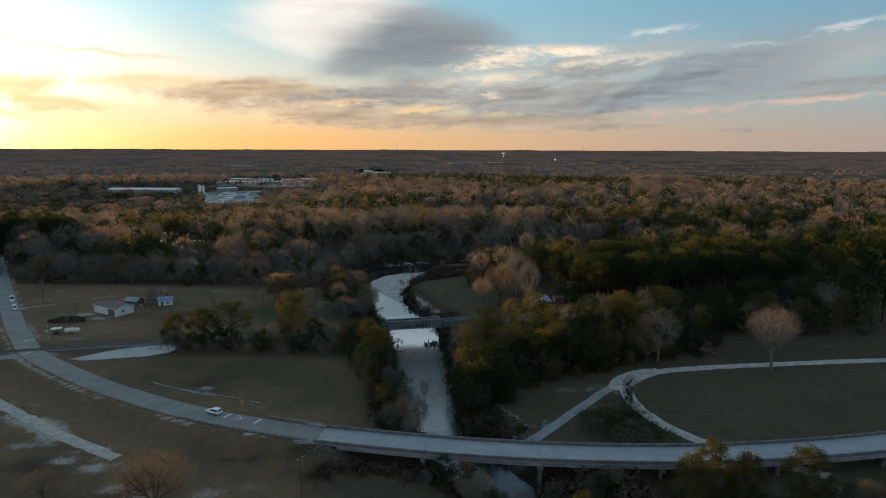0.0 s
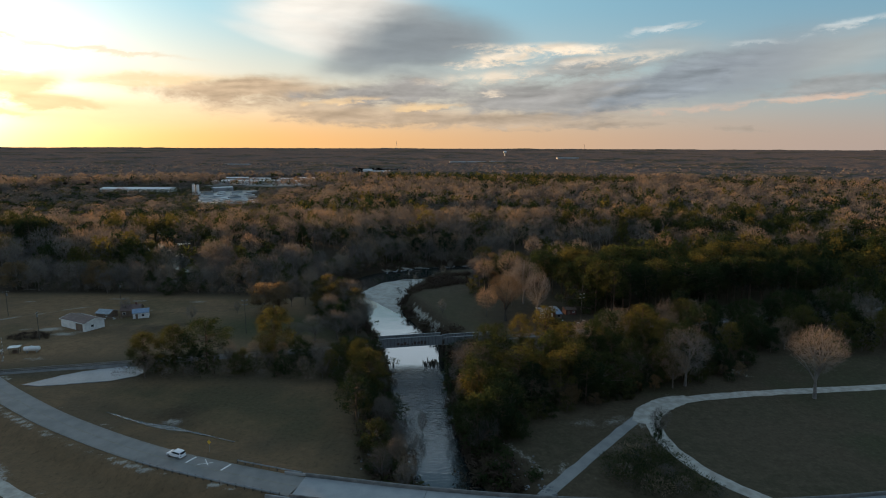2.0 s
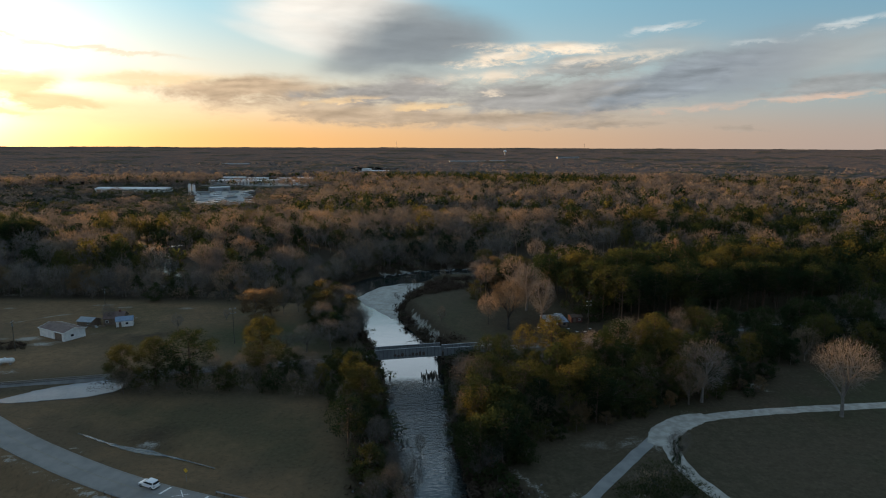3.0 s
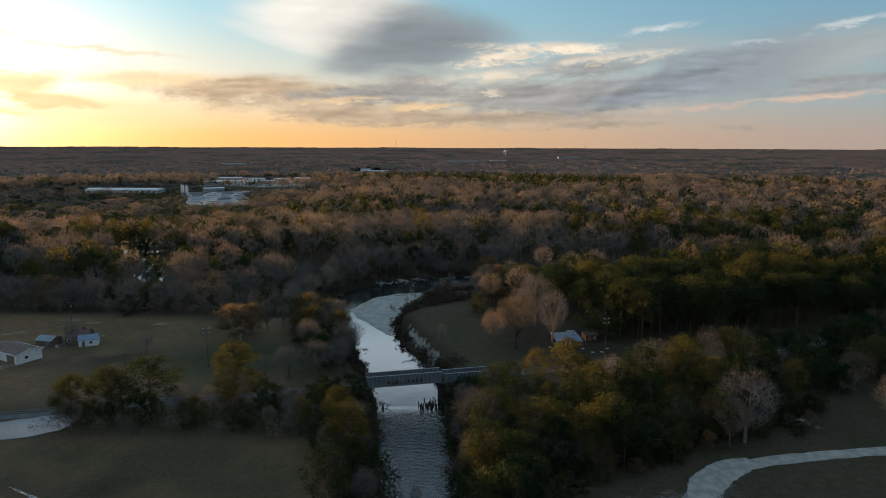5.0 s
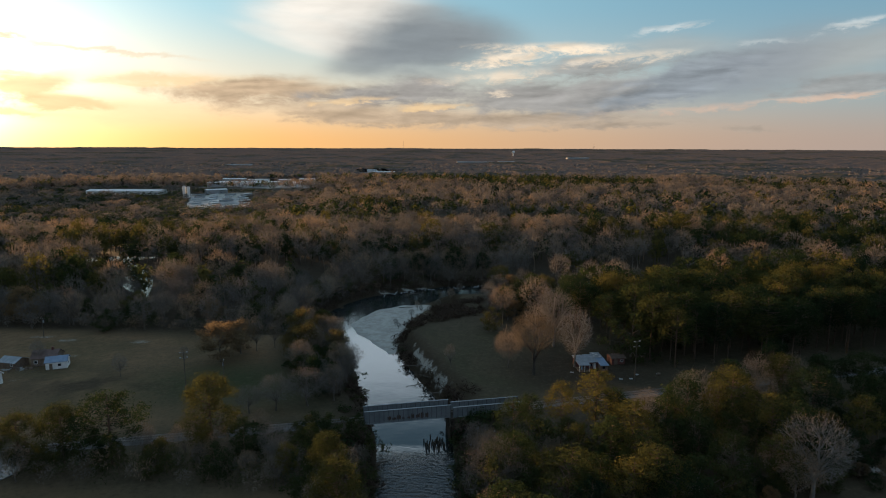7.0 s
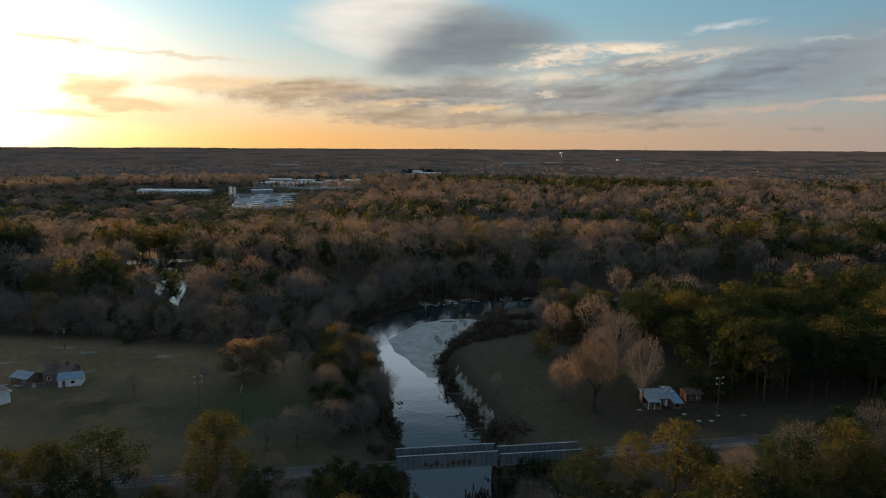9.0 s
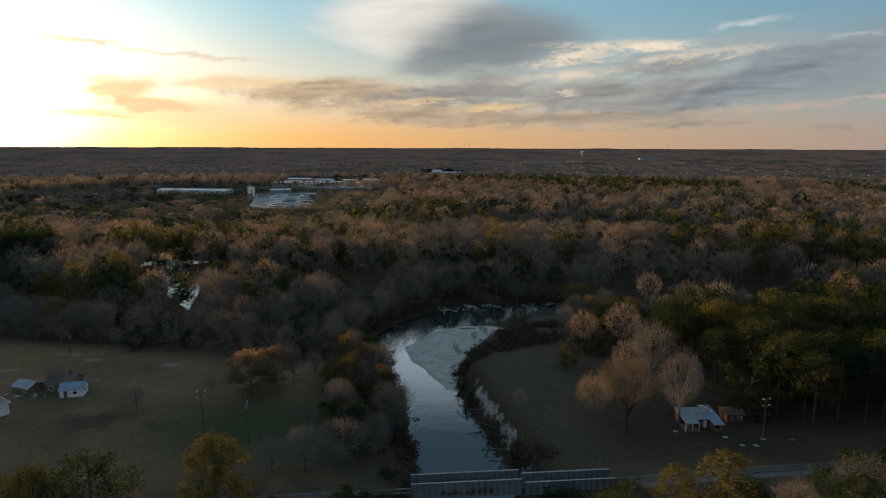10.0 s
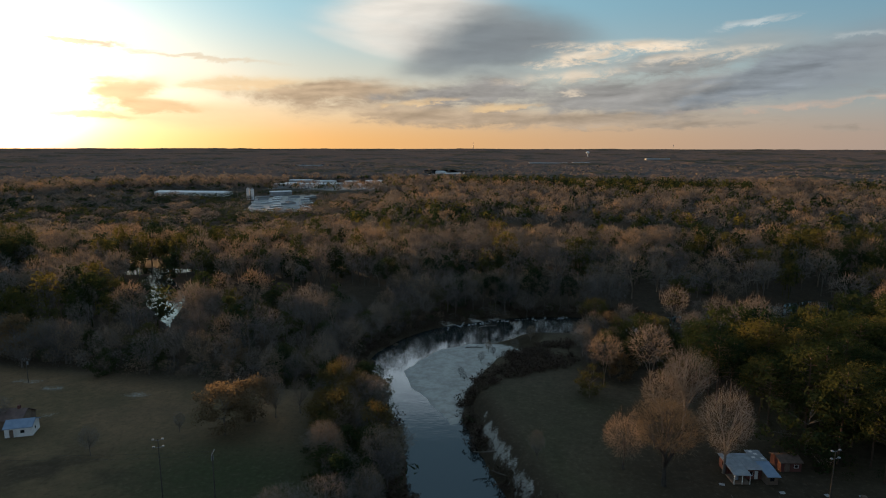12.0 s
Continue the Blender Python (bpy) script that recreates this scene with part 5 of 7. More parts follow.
# lone trees and those that stand out
for which, x, y, h, w, v in (
        ("o", -56.8, 104.5, 13.5, 1.05, 1), ("o", -81.5, 107.5, 8.0, 1.5, 0),
        ("f", 56.8, 105.5, 16.5, 0.9, 0), ("f", 62.5, 103.0, 15.0, 0.85, 1), ("f", 50.8, 102.0, 15.0, 0.85, 2), ("f", 75.5, 104.5, 15.5, 1.05, 0), ("e", 6.5, 112, 9.0, 0.9, 0), ("e", 11.5, 102, 9.0, 0.9, 1), ("b", 9.5, 106, 10.0, 1.0, 3), ("e", 2, 117, 7.0, 0.9, 2), ("e", 36, 109, 6.5, 0.9, 3),
        ("e", 34.0, 106.5, 7.0, 0.8, 0), ("b", 19.5, 110.5, 8.0, 1.1, 1), ("e", 23.5, 109.0, 7.0, 1.0, 2), ("b", 26.5, 113.0, 7.5, 1.2, 3), ("p", 29.5, 101.5, 13.0, 0.9, 1), ("b", 15.0, 113.5, 5.5, 1.2, 0), ("e", 12.0, 103.0, 8.0, 0.9, 0), ("b", 16.0, 101.0, 9.0, 1.2, 4), ("e", 20.5, 99.0, 8.0, 1.0, 3), ("b", 8.0, 106.0, 7.5, 1.1, 2), ("b", 24.5, 103.0, 8.5, 1.1, 0), ("e", 16.5, 105.5, 6.5, 0.9, 1), ("b", 38.5, 112.5, 7.0, 1.1, 2), ("b", 87.5, 103.0, 9.5, 0.9, 2), ("b", 97.0, 100.0, 9.0, 0.9, 3), ("b", 104.0, 99.0, 8.0, 0.9, 0),
        ("v", 112.4, 184.0, 23.0, 1.0, 0), ("b", 56.5, 158.0, 9.5, 0.9, 1), ("e", 56.4, 158.2, 7.5, 0.42, 1), ("b", -9, 146, 10.5, 0.8, 0), ("b", -6, 140.5, 9.0, 0.8, 1), ("b", -12, 138.5, 9.5, 0.9, 2), ("b", -5, 151, 11.0, 0.7, 3), ("b", -10, 155, 11.0, 0.8, 4), ("b", -7, 134.5, 7.5, 0.9, 0), ("e", -13, 143, 7.0, 0.9, 1), ("e", -14.5, 151, 9.0, 0.9, 2), ("p", -20.5, 160, 15.0, 1.2, 2), ("e", 13, 160, 14.0, 0.8, 0), ("e", 16.5, 163, 15.0, 0.9, 1), ("p", 12, 171, 18.0, 1.0, 3), ("e", 20, 166, 13.0, 0.9, 3), ("v", 77.5, 193.2, 20.0, 1.05, 1), ("b", 73.0, 191.5, 14.0, 1.1, 1),
        ("o", 28.0, 257.2, 20.5, 1.0, 2), ("b", 20.5, 263.0, 14.0, 1.1, 3), ("v", 42.3, 264.0, 21.5, 0.80, 1), ("v", 39.0, 284.5, 22.5, 0.82, 0), ("b", 33.5, 282.0, 18.0, 1.0, 2), ("e", 17.5, 301.0, 10.0, 0.9, 1),
        ("b", 1.5, 264.0, 8.0, 0.7, 4), ("b", 21.0, 320.0, 12.0, 1.2, 0),
        ("r", -75.0, 266.0, 14.0, 1.3, 0), ("r", -71.0, 274.0, 13.0, 1.15, 1), ("b", -66.5, 277.0, 13.0, 0.7, 2), ("b", -87.0, 266.0, 6.0, 0.8, 1), ("b", -101.0, 252.5, 8.0, 0.9, 3), ("b", -133.5, 262.5, 9.0, 0.9, 0),
        ("e", -132.0, 299.0, 9.0, 1.1, 2), ("d", -52.2, 283.7, 14.5, 1.0, 0), ("d", -46.4, 266.7, 13.5, 1.05, 1), ("d", -47.5, 259.0, 10.0, 0.8, 0), ("v", -45.0, 251.9, 13.0, 0.95, 0), ("b", -35.8, 261.2, 13.0, 1.15, 1), ("b", -31.5, 251.0, 12.0, 1.2, 4), ("b", -38.5, 244.5, 11.0, 1.2, 3), ("b", -61.0, 280.5, 10.5, 0.8, 3), ("e", -58.3, 299.5, 14.0, 0.9, 1),
        ("f", -94.0, 199.0, 14.0, 1.3, 0), ("f", -84.5, 199.5, 16.0, 1.2, 1), ("p", -75.0, 201.5, 18.0, 1.5, 2), ("f", -54.0, 206.0, 20.5, 1.15, 0), ("f", -19.5, 177.0, 16.5, 1.15, 1), ("f", -23.0, 189.0, 15.0, 1.0, 2),
        ("b", -38.0, 232.5, 12.0, 1.5, 2), ("b", -46.0, 229.5, 11.0, 1.6, 0), ("b", -31.5, 236.0, 11.0, 1.3, 1), ("b", -52.5, 227.5, 8.5, 1.4, 3), ("b", -6.0, 160.0, 8.5, 0.7, 3), ("b", -4.0, 171.0, 8.0, 0.6, 1), ("b", -2.0, 112.5, 5.0, 1.0, 0), ("b", 6.0, 110.0, 5.5, 1.1, 2), ("b", 9.0, 104.0, 5.0, 1.2, 4), ("b", 33.5, 111.5, 5.5, 1.0, 3), ("b", 10.0, 176.0, 13.0, 1.1, 4)):
    plant(which, x, y, h, w, v)

fill([(9, 196), (8, 150), (16, 155), (26, 170), (63, 190), (95, 201), (108, 212), (170, 219), (170, 258), (80, 238), (60, 227), (22, 217), (12, 207)], 7.0, 3, "eeepppppb", (9, 17))
fill([(-99, 193), (-97, 201), (-60, 210), (-25, 219), (-16, 206), (-12, 180), (-8, 150), (-17, 147), (-21, 165), (-26, 182), (-34, 190), (-60, 195)], 5.6, 5, "bbbeeepp", (5.5, 10.5))
fill([(6, 148), (13, 152), (17, 166), (14, 200), (8, 212)], 5.0, 6, "bbbe", (7, 12))
fill([(-26, 243), (-32, 262), (-42, 290), (-51, 302), (-58, 296), (-53, 272), (-46, 248), (-36, 236)], 5.4, 7, "bbbeeedd", (10.0, 14.5))
fill([(60, 282), (68, 262), (130, 272), (190, 288), (190, 330), (110, 330), (44, 318), (46, 298)], 7.4, 9, "PPPPPPPPPPPE", (14, 22))
fill([(-215, 303), (-150, 300), (-110, 299), (-66, 299), (-62, 312), (-66, 340), (-90, 326), (-118, 318), (-215, 326)], 8.6, 13, "BBBBBBBEEr", (11, 18))
fill([(-61, 299), (-56, 312), (-60, 335), (-57, 350), (-48, 370), (-36, 386), (-56, 392), (-80, 350), (-70, 310)], 7.4, 14, "BBBBBE", (11, 17))
fill([(-56, 388), (-36, 387), (-20, 394), (20, 404.5), (45, 408), (45, 426), (-70, 424)], 8.0, 15, "BBBBBBEP", (13, 20))
# tall trees added past the road's end to keep low sun off the road
fill([(-335, 392), (-292, 396), (-262, 392), (-262, 425), (-335, 430)], 6.5, 21, "PPE", (20, 25))
fill([(9, 147), (17, 152), (28, 167), (64, 187.5), (96, 198), (109, 209), (104, 213), (60, 194), (24, 176), (9, 156)], 4.4, 22, "eeer", (4.5, 8.5))
fill([(18, 330), (22, 312), (44, 316), (60, 340), (40, 366), (20, 366)], 7.4, 19, "BBEEPr", (11, 16))


# ---- the wide woods, thinning in detail with distance ----
def spread(name, label, spots, templates, mat, seed, heights, native, mat_list=None):
    """One object of many joined plants."""
    rng = np.random.default_rng(seed)
    vs, fs, ts, k = [], [], [], 0
    pick = rng.integers(0, len(templates), len(spots))
    for i, (v, f) in enumerate(templates):
        at = spots[pick == i]
        if not len(at):
            continue
        n = len(at)
        a = rng.uniform(0, 2 * math.pi, n)
        s = rng.uniform(*heights, n) / native
        w = s * (rng.uniform(0.72, 1.15, n) if native > 12 else rng.uniform(0.95, 1.4, n))
        if heights[1] > 9:
            s = s * (1 - 0.42 * step(30, -30, inside(at[:, 0], at[:, 1], LOW_WOOD)))
        x = v[None, :, 0] * (np.cos(a) * w)[:, None] - v[None, :, 1] * (np.sin(a) * w)[:, None] + at[:, 0:1]
        y = v[None, :, 0] * (np.sin(a) * w)[:, None] + v[None, :, 1] * (np.cos(a) * w)[:, None] + at[:, 1:2]
        z = v[None, :, 2] * s[:, None] + at[:, 2:3]
        vs.append(np.stack([x, y, z], -1).reshape(-1, 3))
        fs.append((f[None] + (np.arange(n) * len(v))[:, None, None]).reshape(-1, 3) + k)
        ts.append(np.repeat(rng.random(n), len(v)))
        k += n * len(v)
    if not vs:
        return None
    me = raw_mesh(name, np.vstack(vs), np.vstack(fs), mat, tint=np.concatenate(ts), shade_smooth=True)
    return tagged(new(name, me), label, "woodland", kind="stuff")


OPEN = [(-64, 298), (-60, 312), (-65, 335), (-62, 350), (-53, 371), (-40, 388), (-22, 397), (20, 408), (45, 410), (60, 405), (60, 372), (22, 366), (18, 312), (24, 308), (46, 298), (60, 282), (70, 262), (60, 240), (-30, 225), (-56, 245)]


def wild(gap, near, far, seed):
    """Spots of the wide woods between two distances, clear of water, fields and town."""
    rng = np.random.default_rng(seed)
    gx, gy = np.meshgrid(np.arange(-far, far, gap), np.arange(-120, far, gap))
    x = (gx + rng.uniform(-0.45, 0.45, gx.shape) * gap).ravel()
    y = (gy + rng.uniform(-0.45, 0.45, gy.shape) * gap).ravel()
    r = np.hypot(x, y - 65)
    # nearer woods run on unseen to the left, added to shade the fields
    k = (r > near) & (r <= far) & (x > -(y + 30) * 1.02 - 30 - 190 * (far < 600)) & (x < (y + 20) * 0.80 + 30) & (y > 60)
    x, y, r = x[k], y[k], r[k]
    k = ((y > 297) | (x > 170) & (y > 224)) & (inside(x, y, OPEN) > 0)
    k &= inside(x, y, NORTH_FIELD) > 3
    x, y = x[k], y[k]
    k = np.ones(len(x), bool)
    for line, pad in ((RIVER, 2.5), (BROOK, 3.9), (ROAD, 7.0), (RAILWAY, 5.0)):
        d, e = near_line(x, y, line)
        k &= d > e[..., 0] * (line is RIVER or line is BROOK) + pad
    for ring in TOWN:
        k &= inside(x, y, ring) > 0
    for ring in ([(44, 318), (46, 298), (60, 282), (68, 262), (190, 288), (190, 330), (110, 330)], [(-215, 303), (-62, 299), (-62, 312), (-66, 340), (-90, 326), (-118, 318), (-215, 326)], [(-58, 396), (-38, 390), (-22, 397), (20, 408), (45, 410), (45, 426), (-70, 424)], [(-63, 299), (-59, 312), (-64, 335), (-61, 350), (-52, 371), (-38, 388), (-58, 396), (-80, 350), (-70, 310)], [(18, 330), (22, 312), (44, 316), (60, 340), (40, 366), (20, 366)]):
        k &= inside(x, y, ring) > 1.5
    x, y = x[k], y[k]
    return np.stack([x, y, ground_height(x, y) - 0.2], 1)


# young growth in front of the yard
LOW_WOOD = [(-480, 545), (-190, 545), (-150, 800), (-200, 960), (-420, 1000), (-620, 1000), (-640, 800)]


def pine_share(p):
    """Where pines take over from bare trees: on the right near by, in drifts further off."""
    x, y = p[:, 0], p[:, 1]
    near = step(-10, 10, inside(x, y, [(40, 300), (60, 335), (95, 362), (190, 380), (420, 402), (700, 420), (700, 200), (60, 200)]))
    drift = step(0.58, 0.66, clouds(x, y, 170, 131)) * 0.6 + 0.07
    dark = step(20, -20, inside(x, y, [(-110, 1120), (340, 1020), (380, 1160), (60, 1350), (-130, 1330)]))
    return np.maximum(np.maximum(1 - near, drift), dark * 0.95)


def woods(tag, spots, seed, bare, pine, ever, tall):
    rng = np.random.default_rng(seed)
    u = rng.random(len(spots))
    share = pine_share(spots)
    is_pine = u < share
    is_ever = ~is_pine & (rng.random(len(spots)) < 0.20)
    spread("bare_wood", "grey-brown leafless winter woodland", spots[~is_pine & ~is_ever], bare, M_TWIG, seed + 1, (tall[0] * 0.85, tall[1] * 0.95), 16)
    spread("pine_wood", "dark green pine woodland", spots[is_pine], pine, M_NEEDLE, seed + 2, tall, 20)
    spread("mixed_wood", "dark evergreen trees among bare ones", spots[is_ever], ever, M_EVER, seed + 3, (tall[0] * 0.6, tall[1] * 0.8), 13)


def clump(rng, centre, reach, sides=7):
    """The dense inner twigs of one bough: an uneven rounded mass, open below."""
    a = np.arange(sides) * 2 * math.pi / sides
    rows = [(-0.35, 0.88), (0.25, 0.96), (0.72, 0.68)]
    v = [np.stack([np.cos(a + 0.4 * i) * w, np.sin(a + 0.4 * i) * w, np.full(sides, z)], 1) for i, (z, w) in enumerate(rows)]
    v = np.vstack(v + [np.array([[0, 0, 1.0]])])
    v = v * (1 + rng.normal(size=(len(v), 1)) * 0.10) * reach + centre
    f = []
    for i in range(2):
        for j in range(sides):
            k, m = i * sides + j, i * sides + (j + 1) % sides
            f += [(k, m, m + sides), (k, m + sides, k + sides)]
    f += [(2 * sides + j, 2 * sides + (j + 1) % sides, 3 * sides) for j in range(sides)]
    return v, np.array(f)


def dome_tree(seed, height, wide, heads, count, size, stem=True, lean=0.36, out=0.0, core=0.6, cores=4, sides=6):
    """A leafless crown seen from afar: soft domes of fine twigs on pale boughs."""
    rng = np.random.default_rng(seed)
    cs = [np.array([0, 0, height * 0.60])]
    sp = [np.array([wide * 0.40, wide * 0.40, height * 0.38])]
    for i in range(heads):
        az, t = 2.4 * i + rng.normal() * 0.4, rng.random()
        out = wide * (0.34 - 0.16 * t)
        s = wide * rng.uniform(0.20, 0.28)
        cs.append(np.array([math.cos(az) * out, math.sin(az) * out, height * (0.46 + 0.30 * t)]))
        sp.append(np.array([s, s, s * 1.05]))
    n = np.array([int(count * (0.34 if i == 0 else 0.66 / heads)) for i in range(heads + 1)])
    c, s = np.repeat(np.array(cs), n, 0), np.repeat(np.array(sp), n, 0)
    d = rng.normal(size=c.shape) + np.array([0, 0, 0.35])
    d /= np.linalg.norm(d, axis=1)[:, None]
    p = c + d * s * (1 - 0.28 * rng.random((len(c), 1)) ** 1.5)
    face = d + rng.normal(size=c.shape) * 0.30
    face /= np.linalg.norm(face, axis=1)[:, None]
    a = np.cross(face, rng.normal(size=c.shape))
    a = a + np.array([0, 0, 0.5]) * (rng.random((len(c), 1)) < 0.6)
    a = a / np.linalg.norm(a, axis=1)[:, None] + d * out
    a -= face * (a * face).sum(1)[:, None] * (1 - min(1, out))
    a /= np.linalg.norm(a, axis=1)[:, None]
    b = np.cross(a, face)
    b /= np.linalg.norm(b, axis=1)[:, None]
    k = size * (0.6 + 0.8 * rng.random((len(c), 1)))
    v = np.stack([p - b * k * lean - a * k * 0.4, p + b * k * lean - a * k * 0.4, p + a * k * 0.8], 1)
    crown = merged((v.reshape(-1, 3), np.arange(len(v) * 3).reshape(-1, 3)), *[clump(rng, q, r * core, sides) for q, r in zip(cs[:cores], sp)])
    if not stem:
        return crown
    wood = [((0, 0, -0.5), (0, 0, height * 0.3), height * 0.016, height * 0.012)]
    for q, r in zip(cs[:4], sp):
        wood.append(((0, 0, height * 0.3), q + np.array([0, 0, r[2] * 0.7]), height * 0.009, height * 0.003))
    return merged(limbs(wood, 3), crown)


NEAR_BARE = [merged(*haze_tree(140 + i, 16, 11.0 + 0.7 * i, 9, 680, 0.115, 1.5, 3, inner=0.50)) for i in range(6)]
MID_BARE = [merged(*haze_tree(130 + i, 16, 11.5 + 0.7 * i, 6, 340, 0.19, 1.9, 3, inner=0.55)) for i in range(6)]
MID_PINE = [merged(*pine_tree(150 + i, 20, 13.0, 20, 24, 0.95, 0.40)) for i in range(4)]
MID_EVER = [merged(*leafy_tree(160 + i, 13, 12.5, 16, 26, 0.95, 0.1)) for i in range(3)]


def far_crown(seed, height, wide, lobes, count, size):
    """A crown far off: a few ragged rounded heads."""
    rng = np.random.default_rng(seed)
    cs = rng.normal(size=(lobes, 3)) * np.array([wide * 0.22, wide * 0.22, height * 0.07]) + np.array([0, 0, height * 0.70])
    return fan(rng, cs, np.repeat([[wide * 0.24, wide * 0.24, height * 0.17]], lobes, 0), count, size, 0.4, 0.3)


FAR_BARE = [haze_tree(170 + i, 16, 13.0, 3, 135, 0.50, 2.2, 3, low=0.34, inner=0.70)[1] for i in range(5)]
EDGE_BARE = [dome_tree(175 + i, 16, 15, 1, 16, 2.2, False, 0.35, 0.1, 0.85, 2, 5) for i in range(4)]
FAR_PINE = [far_crown(180 + i, 20, 13, 5, 8, 2.2) for i in range(4)]
FAR_EVER = [far_crown(190 + i, 13, 13, 5, 8, 2.2) for i in range(3)]
woods("near", wild(9.6, 150, 370, 33), 300, NEAR_BARE, MID_PINE, MID_EVER, (12, 25))
woods("mid", wild(9.6, 370, 560, 31), 310, MID_BARE, MID_PINE, MID_EVER, (12, 26))
woods("far", wild(13.2, 560, 1300, 37), 370, FAR_BARE, FAR_PINE, FAR_EVER, (12, 24))


def make_canopy():
    """Treetops beyond a mile merge into one rough roof of crowns."""
    rr = [1270.0]
    while rr[-1] < 4840:
        rr.append(rr[-1] + 9.0 * (rr[-1] / 1270) ** 0.9)
    az = np.radians(np.arange(-49, 43, 0.33))
    r, a = np.meshgrid(np.array(rr), az, indexing="ij")
    x, y = r * np.sin(a), 65 + r * np.cos(a)
    x = x + (value_noise(x, y, 7, 301) - 0.5) * 9
    y = y + (value_noise(x, y, 7, 302) - 0.5) * 9
    pine = pine_share(np.stack([x.ravel(), y.ravel()], 1)).reshape(x.shape)
    top = 8 + (4.5 * value_noise(x, y, 22, 303) + 4.0 * value_noise(x, y, 12, 304)) * np.interp(r, [2500, 4000], [1.0, 0.35]) + 2 * value_noise(x, y, 160, 305) + 2.5 * (pine > 0.4)
    fade = np.clip((r - 1270) / 60, 0, 1)
    z = ground_height(x, y) + top * (0.35 + 0.65 * fade) + np.where(r > 2600, (clouds(x, y, 900, 11) - 0.5) * np.clip((r - 2600) / 2000, 0, 1) * 3, 0)
    nr, na = r.shape
    i = np.arange(nr * na).reshape(nr, na)
    quads = np.stack([i[:-1, :-1], i[:-1, 1:], i[1:, 1:], i[1:, :-1]], -1).reshape(-1, 4)
    hole = np.zeros(nr * na, bool)
    for ring in TOWN[:3]:
        hole |= (inside(x, y, ring) < 0).ravel()
    quads = quads[~hole[quads].any(1)][:, ::-1]
    me = raw_mesh("distant_woods", np.stack([x, y, z], -1).reshape(-1, 3), quads, M_CANOPY, tint=pine.ravel(), shade_smooth=True)
    tagged(new("distant_woods", me), "distant brown and dark green winter treetops to the horizon", "woodland", kind="stuff")


make_canopy()
spread("bare_wood", "grey-brown leafless winter woodland", wild(19.0, 1270, 2150, 43), EDGE_BARE, M_TWIG, 431, (13, 18), 16)


def make_brush():
    rng = np.random.default_rng(61)
    rings = (([(-17, 300), (-12, 286), (-7, 272), (-2, 258), (3, 248), (8, 243), (4, 240), (-1, 248), (-6, 262), (-12, 278), (-18, 294), (-20, 303), (-17, 318), (-9, 332), (3, 344), (16, 350), (17, 330), (2, 318), (-10, 308)], 1.5, (0.9, 2.0)),
             ([(-58, 318), (-59, 335), (-56, 350), (-47, 368), (-34, 384), (-20, 391), (20, 401), (60, 404), (60, 416), (15, 414), (-28, 405), (-48, 394), (-62, 374), (-70, 345), (-64, 320)], 2.0, (0.8, 2.2)),
             ([(30, 102), (110, 100), (112, 114), (32, 112)], 2.6, (0.8, 2.2)),
             ([(-164, 232), (-157, 229.5), (-147, 232), (-149, 236.5), (-158, 240), (-164, 237)], 1.5, (0.5, 1.3)),
             ([(92, 200), (106, 209), (96, 211), (84, 205)], 2.0, (0.8, 1.8)), ([(10, 128), (20, 146), (14, 152), (8, 140)], 2.0, (0.6, 1.4)),
             ([(-30, 117), (-16, 119.5), (-4, 118), (4, 117), (5, 121), (-6, 123), (-26, 124)], 1.8, (0.8, 2.2)), ([(15, 100), (44, 100), (46, 118), (22, 119), (15, 114)], 1.9, (1.8, 3.8)))
    shapes = [bush(220 + i, 1.0, 15) for i in range(4)]
    gx, gy = np.meshgrid(np.arange(-62, 32, 1.9), np.arange(112, 306, 1.9))
    x = (gx + rng.uniform(-0.5, 0.5, gx.shape) * 1.9).ravel()
    y = (gy + rng.uniform(-0.5, 0.5, gy.shape) * 1.9).ravel()
    d, e = near_line(x, y, RIVER)
    edge = d - e[..., 0]
    west = x < np.interp(y, RIVER[:53, 1], RIVER[:53, 0])
    keep = (edge > 0.2) & (edge < 8) & (west | (y < 226)) & (inside(x, y, BAR) > 2) & ((y > 140) | (edge > 2)) & (clouds(x, y, 8, 172) > 0.36)
    keep &= (near_line(x, y, DECK)[0] > 5) & (near_line(x, y, RAILWAY)[0] > 4) & (near_line(x, y, PARK_DRIVE)[0] > 4)
    spots = np.stack([x, y, np.maximum(ground_height(x, y), WATER) - 0.1], 1)[keep]
    half = rng.random(len(spots)) < 0.6
    tagged(spread("brush", "brown tangled brush along the river bank", spots[half], shapes, M_BRUSH, 228, (1.0, 2.6), 0.62), category="brush")
    tagged(spread("shrubs", "dark evergreen shrubs along the river bank", spots[~half], shapes, M_EVER, 229, (1.0, 3.0), 0.62), category="shrubs")
    for k, (ring, gap, size) in enumerate(rings):
        lo, hi = np.array(ring).min(0), np.array(ring).max(0)
        gx, gy = np.meshgrid(np.arange(lo[0], hi[0], gap), np.arange(lo[1], hi[1], gap))
        x = (gx + rng.uniform(-0.5, 0.5, gx.shape) * gap).ravel()
        y = (gy + rng.uniform(-0.5, 0.5, gy.shape) * gap).ravel()
        z = ground_height(x, y)
        keep = (inside(x, y, ring) < 0) & (z > WATER + 0.3) & (clouds(x, y, 9, 171) > (0.40 if k == 0 else 0.34))
        spots = np.stack([x, y, z - 0.1], 1)[keep]
        ob = spread("brush", "low tangled brown brush and dead weeds", spots, shapes, M_BRUSH, 230 + k, size, 0.62)
        if ob:
            tagged(ob, category="brush")


